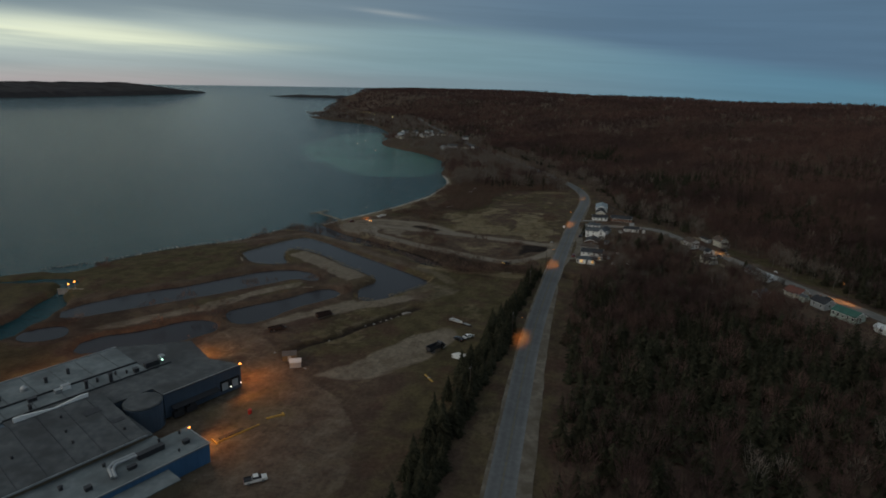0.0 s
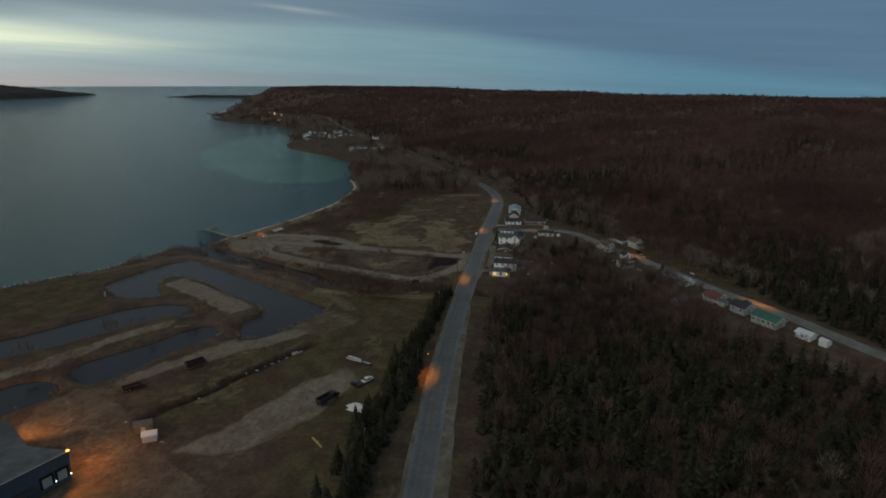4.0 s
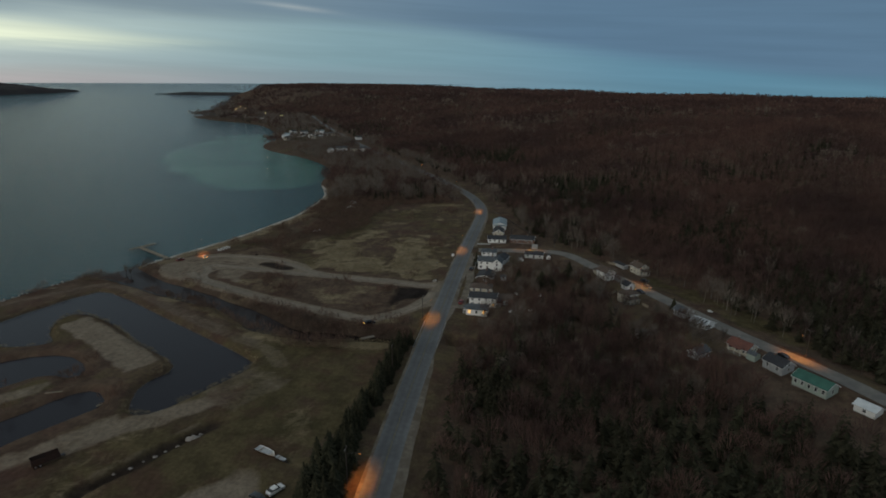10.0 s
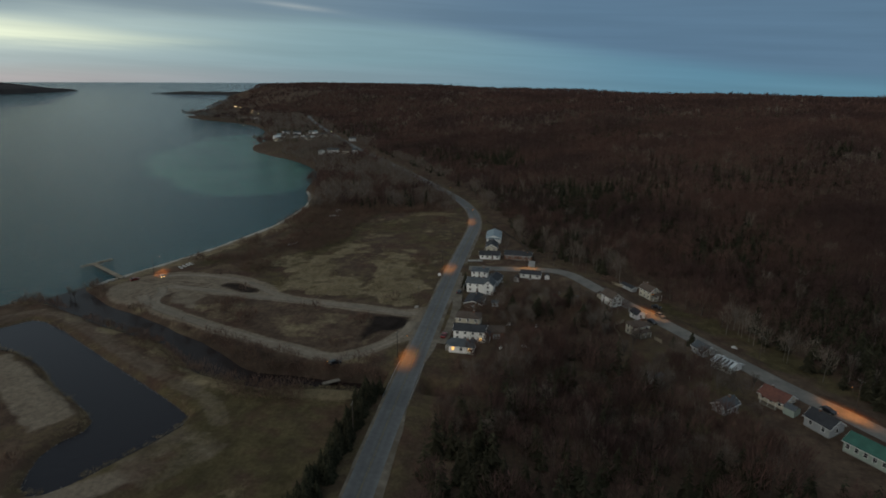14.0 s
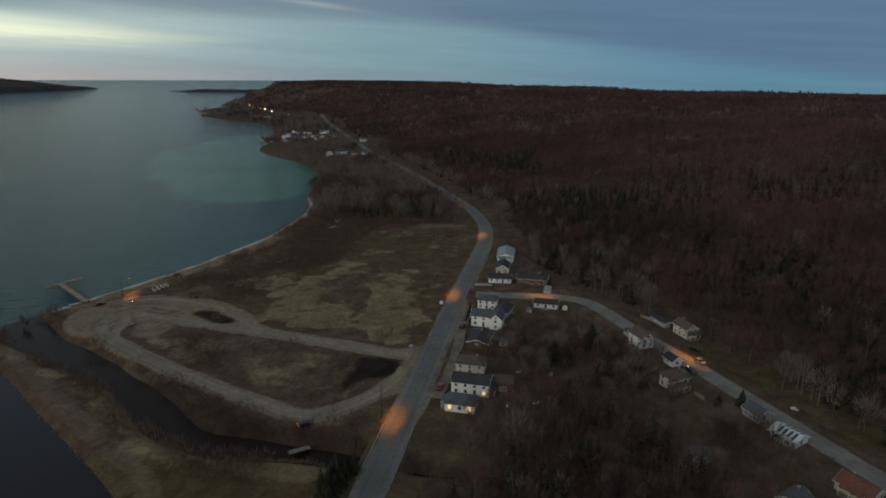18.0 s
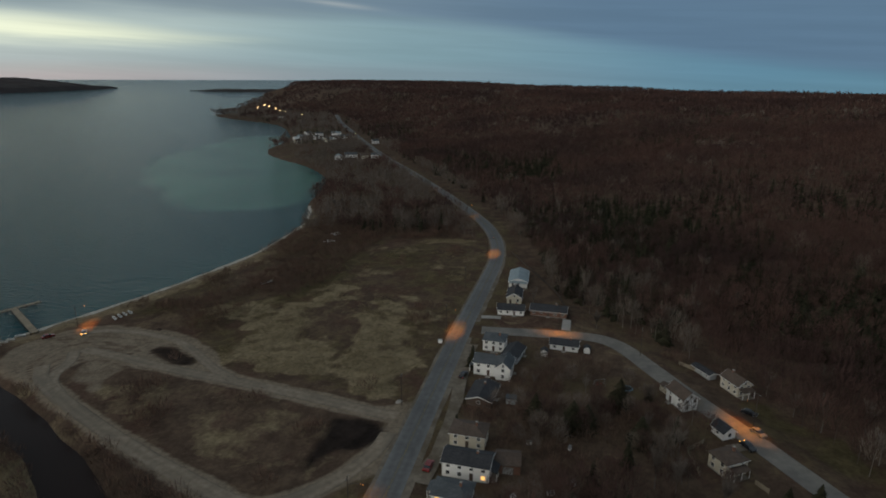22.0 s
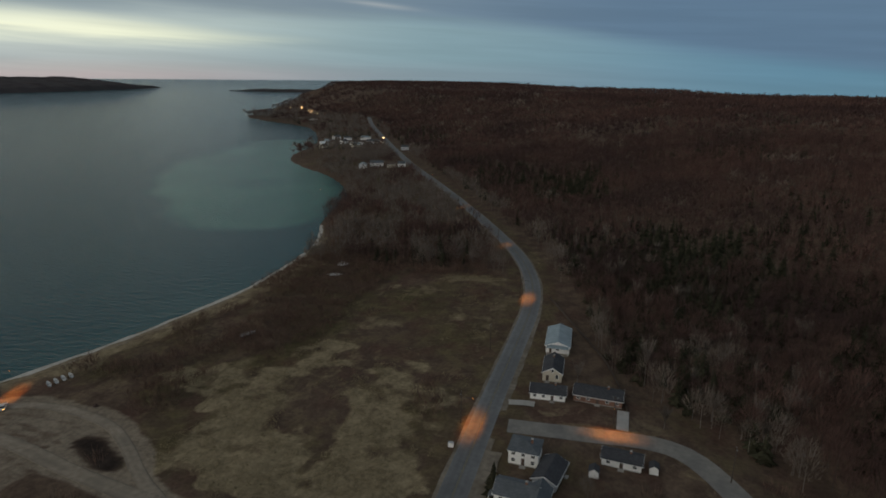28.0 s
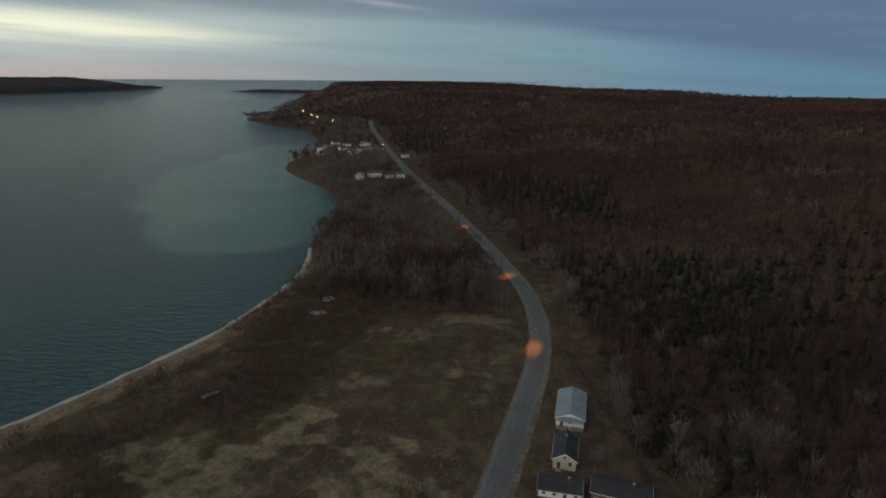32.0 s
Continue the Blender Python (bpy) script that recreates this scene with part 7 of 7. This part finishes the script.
plant("reeds", "dry tan reeds along creek and pond edges", REED, [REEDS, REEDS], x[reed], y[reed], 0.5, 1.1, "reeds")

# tussocks of dry grass standing up from the field and the verges
TUFT = [bare_template(rng, 0.75, 7, 0.9, 0.13) for _ in range(4)]
x, y = jitter_grid(-146, -38, 352, 548, 1.05)
stand = np.zeros(len(x), bool)
for p in SANDS:
    stand |= poly_dist(x, y, p) + 4.5 * wavy(x, y, 9, 11) > -1
stand &= wavy(x, y, 6, 71) + 0.7 * wavy(x, y, 2.6, 72) > -0.05
stand |= inside(x, y, FIELD) & (wavy(x, y, 10, 73) + 0.6 * wavy(x, y, 3, 74) > 0.75)
stand &= seg_dist(x, y, ROAD)[0] > 9
for p in (R1, R3):
    stand &= seg_dist(x, y, p)[0] > 5
plant("grass_tussocks", "tussocks of pale dead grass on the open field", TUFT, [REEDS, REEDS], x[stand], y[stand], 0.5, 1.25, "grass")

# single trees that stand apart
def split_template(tv, tf, nt, names, mats):
    out = []
    for sel, nm, m in ((tf[:nt], names[0], mats[0]), (tf[nt:], names[1], mats[1])):
        used = np.unique(sel)
        re = np.zeros(len(tv), int)
        re[used] = np.arange(len(used))
        out.append(raw_mesh(nm, tv[used], re[sel], m))
    return out


FIRS = [split_template(*fir_template(rng, h, 12, 16, w), ("trunk", "crown"), (BARK, NEEDLES)) for h, w in ((8, 3.2), (10, 3.6), (12, 3.9), (6.5, 3.0))]
BARES = [split_template(*bare_template(rng, h, 320, s * 1.3, 0.07), ("trunk", "crown"), m) for h, s, m in ((11, 4.0, (BARK, TWIGS)), (13, 4.6, (BARK, TWIGS)), (9, 3.4, (BARK, TWIGS_GY)), (12, 3.8, (BARK, TWIGS_GY)), (14, 4.4, (BIRCH, TWIGS_GY)))]


def tree(kind, meshes, x, y, scale, label, group):
    t = thing(kind, x, y, z_at(x, y) - 0.1, rng.uniform(0, 360), label, "tree", group)
    for nm, me in zip(("trunk", "crown"), meshes):
        o = new(nm, me)
        o.parent = t
        o.scale = (scale, scale, scale * rng.uniform(0.9, 1.15))


for k in range(215):
    y = 56 + k * 1.14 + rng.uniform(-1, 1)
    wide_row = 4.6 if y < 205 else 2.2
    if y > 282:
        continue
    x = np.interp(y, [90, 126, 145, 170, 201, 262, 300], [-45, -45.5, -46.5, -45.5, -44.5, -42, -40.5]) + rng.uniform(-wide_row, wide_row)
    tree("conifer", FIRS[rng.randrange(4)], float(x), y, rng.uniform(0.6, 0.98) * (0.62 if y > 207 else 1.0), "dark conifer in the dense row beside the highway", "roadside conifers")
for k in range(68):
    y = 208 + k * 1.1
    tree("conifer", FIRS[rng.randrange(4)], float(np.interp(y, [208, 262, 300], [-45.5, -43, -41.5])) + rng.uniform(-1.8, 1.8), y, rng.uniform(0.45, 0.7), "small dark conifer in the row beside the highway", "roadside conifers")
tree("conifer", FIRS[2], -44.5, 201, 1.15, "tall dark broad conifer at the end of the roadside row", "roadside conifers")
tree("conifer", FIRS[1], -46.5, 190, 1.1, "tall dark broad conifer at the end of the roadside row", "roadside conifers")
BROAD = [split_template(*fir_template(rng, h, 16, 20, w), ("trunk", "crown"), (BARK, NEEDLES)) for h, w in ((8.0, 4.6), (7.0, 3.6))]
for x, y, sc, b in ((10.1, 350.7, 1.3, 0), (14, 352.5, 1.0, 0), (23.7, 364.5, 1.2, 0), (-0.6, 353, 1.15, 1), (28.3, 348, 1.3, 1), (26, 362, .9, 1)):
    tree("conifer", BROAD[b], x, y, sc, "broad dark evergreen with a dense rounded crown in a yard", "yard conifers")
for x, y, sc in ((-24.0, 384, .6), (-23.6, 381, .7), (-22.5, 346, .4), (60, 331, .6), (24, 338, .8), (38, 352, .7), (33, 372, .6), (66.5, 331, .75)):
    tree("conifer", FIRS[rng.randrange(4)], x, y, sc, "dark conifer standing among the yards", "yard conifers")
tx, ty = nrg.uniform(-16, 74, 2600), nrg.uniform(252, 388, 2600)
no, d, hill_d = open_ground(tx, ty)
fit = ~no & (height(tx, ty) > 2.5) & (tx < np.interp(ty, [252, 300, 340, 380, 396], [91, 82, 58, 34, 26])) & ~((ty > 300) & (wavy(tx, ty, 22, 51) < -0.15)) & ~((ty > 345) & (nrg.uniform(0, 1, 2600) < .55))
for x, y in list(zip(tx[fit], ty[fit]))[:290]:
    b = rng.randrange(5)
    tree("bare_tree", BARES[b], float(x), float(y), rng.uniform(0.42, 0.85), "pale-barked leafless tree among the yards" if b > 3 else "leafless grey-brown tree among the yards", "yard trees")


for k in range(26):
    u = rng.random()
    x, y = -216 + 62 * u + rng.gauss(0, 4.5), 352 - 30 * u + rng.gauss(0, 3)
    if z_at(x, y) > 0.3 and seg_dist(np.array([x]), np.array([y]), R2)[0][0] > 7 and not inside(np.array([x]), np.array([y]), PARK)[0]:
        tree("bare_tree", BARES[rng.randrange(4)], x, y, rng.uniform(0.35, 0.6), "small leafless tree leaning over the creek bank", "creek trees")


def vase_template(rng, h, spread_m, twigs):
    """A pale tree with a short trunk, limbs that fan up and a rounded veil of fine twigs."""
    v, f = [], []
    for k in range(5):
        a = k * 1.2566
        v += [(0.17 * math.cos(a), 0.17 * math.sin(a), -0.4), (0.10 * math.cos(a), 0.10 * math.sin(a), h * 0.42)]
    for k in range(5):
        a, b = 2 * k, 2 * ((k + 1) % 5)
        f += [(a, b, b + 1), (a, b + 1, a + 1)]
    nt = len(f)
    tips = []
    for k in range(11):
        a, o = k * 2.4 + rng.uniform(-.3, .3), spread_m * rng.uniform(0.15, 0.62)
        z0, z1 = h * rng.uniform(0.22, 0.42), h * rng.uniform(0.66, 0.9)
        p = (o * math.cos(a), o * math.sin(a), z1)
        tips.append(((0, 0, z0), p))
        for sx, sy in ((0.06, 0), (0, 0.06)):
            i = len(v)
            v += [(-sx, -sy, z0), (sx, sy, z0), p]
            f.append((i, i + 1, i + 2))
    for k in range(twigs):
        q, p = tips[k % 11]
        t = rng.uniform(0.25, 1.0)
        b0 = [q[j] + (p[j] - q[j]) * t for j in range(3)]
        a, e = rng.uniform(0, 6.283), rng.uniform(0.1, 1.2)
        ln = spread_m * rng.uniform(0.16, 0.42) * (1.2 - 0.5 * t)
        b1 = [b0[0] + ln * math.cos(a) * math.cos(e), b0[1] + ln * math.sin(a) * math.cos(e), b0[2] + ln * math.sin(e)]
        w = rng.uniform(0.025, 0.065)
        i = len(v)
        v += [(b0[0] - w * math.sin(a), b0[1] + w * math.cos(a), b0[2]), (b0[0] + w * math.sin(a), b0[1] - w * math.cos(a), b0[2]), tuple(b1)]
        f.append((i, i + 1, i + 2))
    return np.array(v), np.array(f), nt


VASES = [split_template(*vase_template(rng, h, s, 820), ("trunk", "crown"), (BIRCH, TWIGS_PALE)) for h, s in ((11, 4.2), (13, 5.0), (9, 3.8), (14, 4.6), (12, 5.4))]
SPOTS = [(0, 497, 1.0), (15, 455, 1.1), (19, 423, 1.0), (33, 432, 1.1), (45, 432, .9), (60, 452, 1.0), (-7, 442, .8), (73, 572, 1.2), (18, 510, .9), (48, 550, 1.0), (-35, 630, 1.0), (-208, 352, .7), (-204, 350, .6), (74, 372, .8), (79, 365, .9), (88, 352, .9),
         (112, 312, 1.1), (116, 306, 1.0), (122, 298, .9), (108, 322, .8), (40, 425, .8), (100, 330, .9), (70, 384, .8), (29.8, 330, .95), (44.5, 325, .85), (34.3, 328, .8), (38, 346, .7), (36.5, 333, .85), (14, 372, .6), (26, 366, .7), (30, 352, .7), (-2, 372, .5), (60, 306, .8), (40, 316, .7), (78, 300, .6)]
for k in range(90):
    y = rng.uniform(250, 700)
    x = float(np.interp(y, [250, 350, 395, 445, 520, 620, 705], [150, 100, 68, 22, 4, -28, -76])) + abs(rng.gauss(0, 45)) + 2
    if seg_dist(np.array([x]), np.array([y]), STREET)[0][0] > 9:
        SPOTS.append((x, y, rng.uniform(0.7, 1.15)))
for x, y, sc in SPOTS:
    tree("birch", VASES[rng.randrange(5)], x, y, sc, "pale grey leafless birch with a rounded crown of fine twigs", "edge birches")
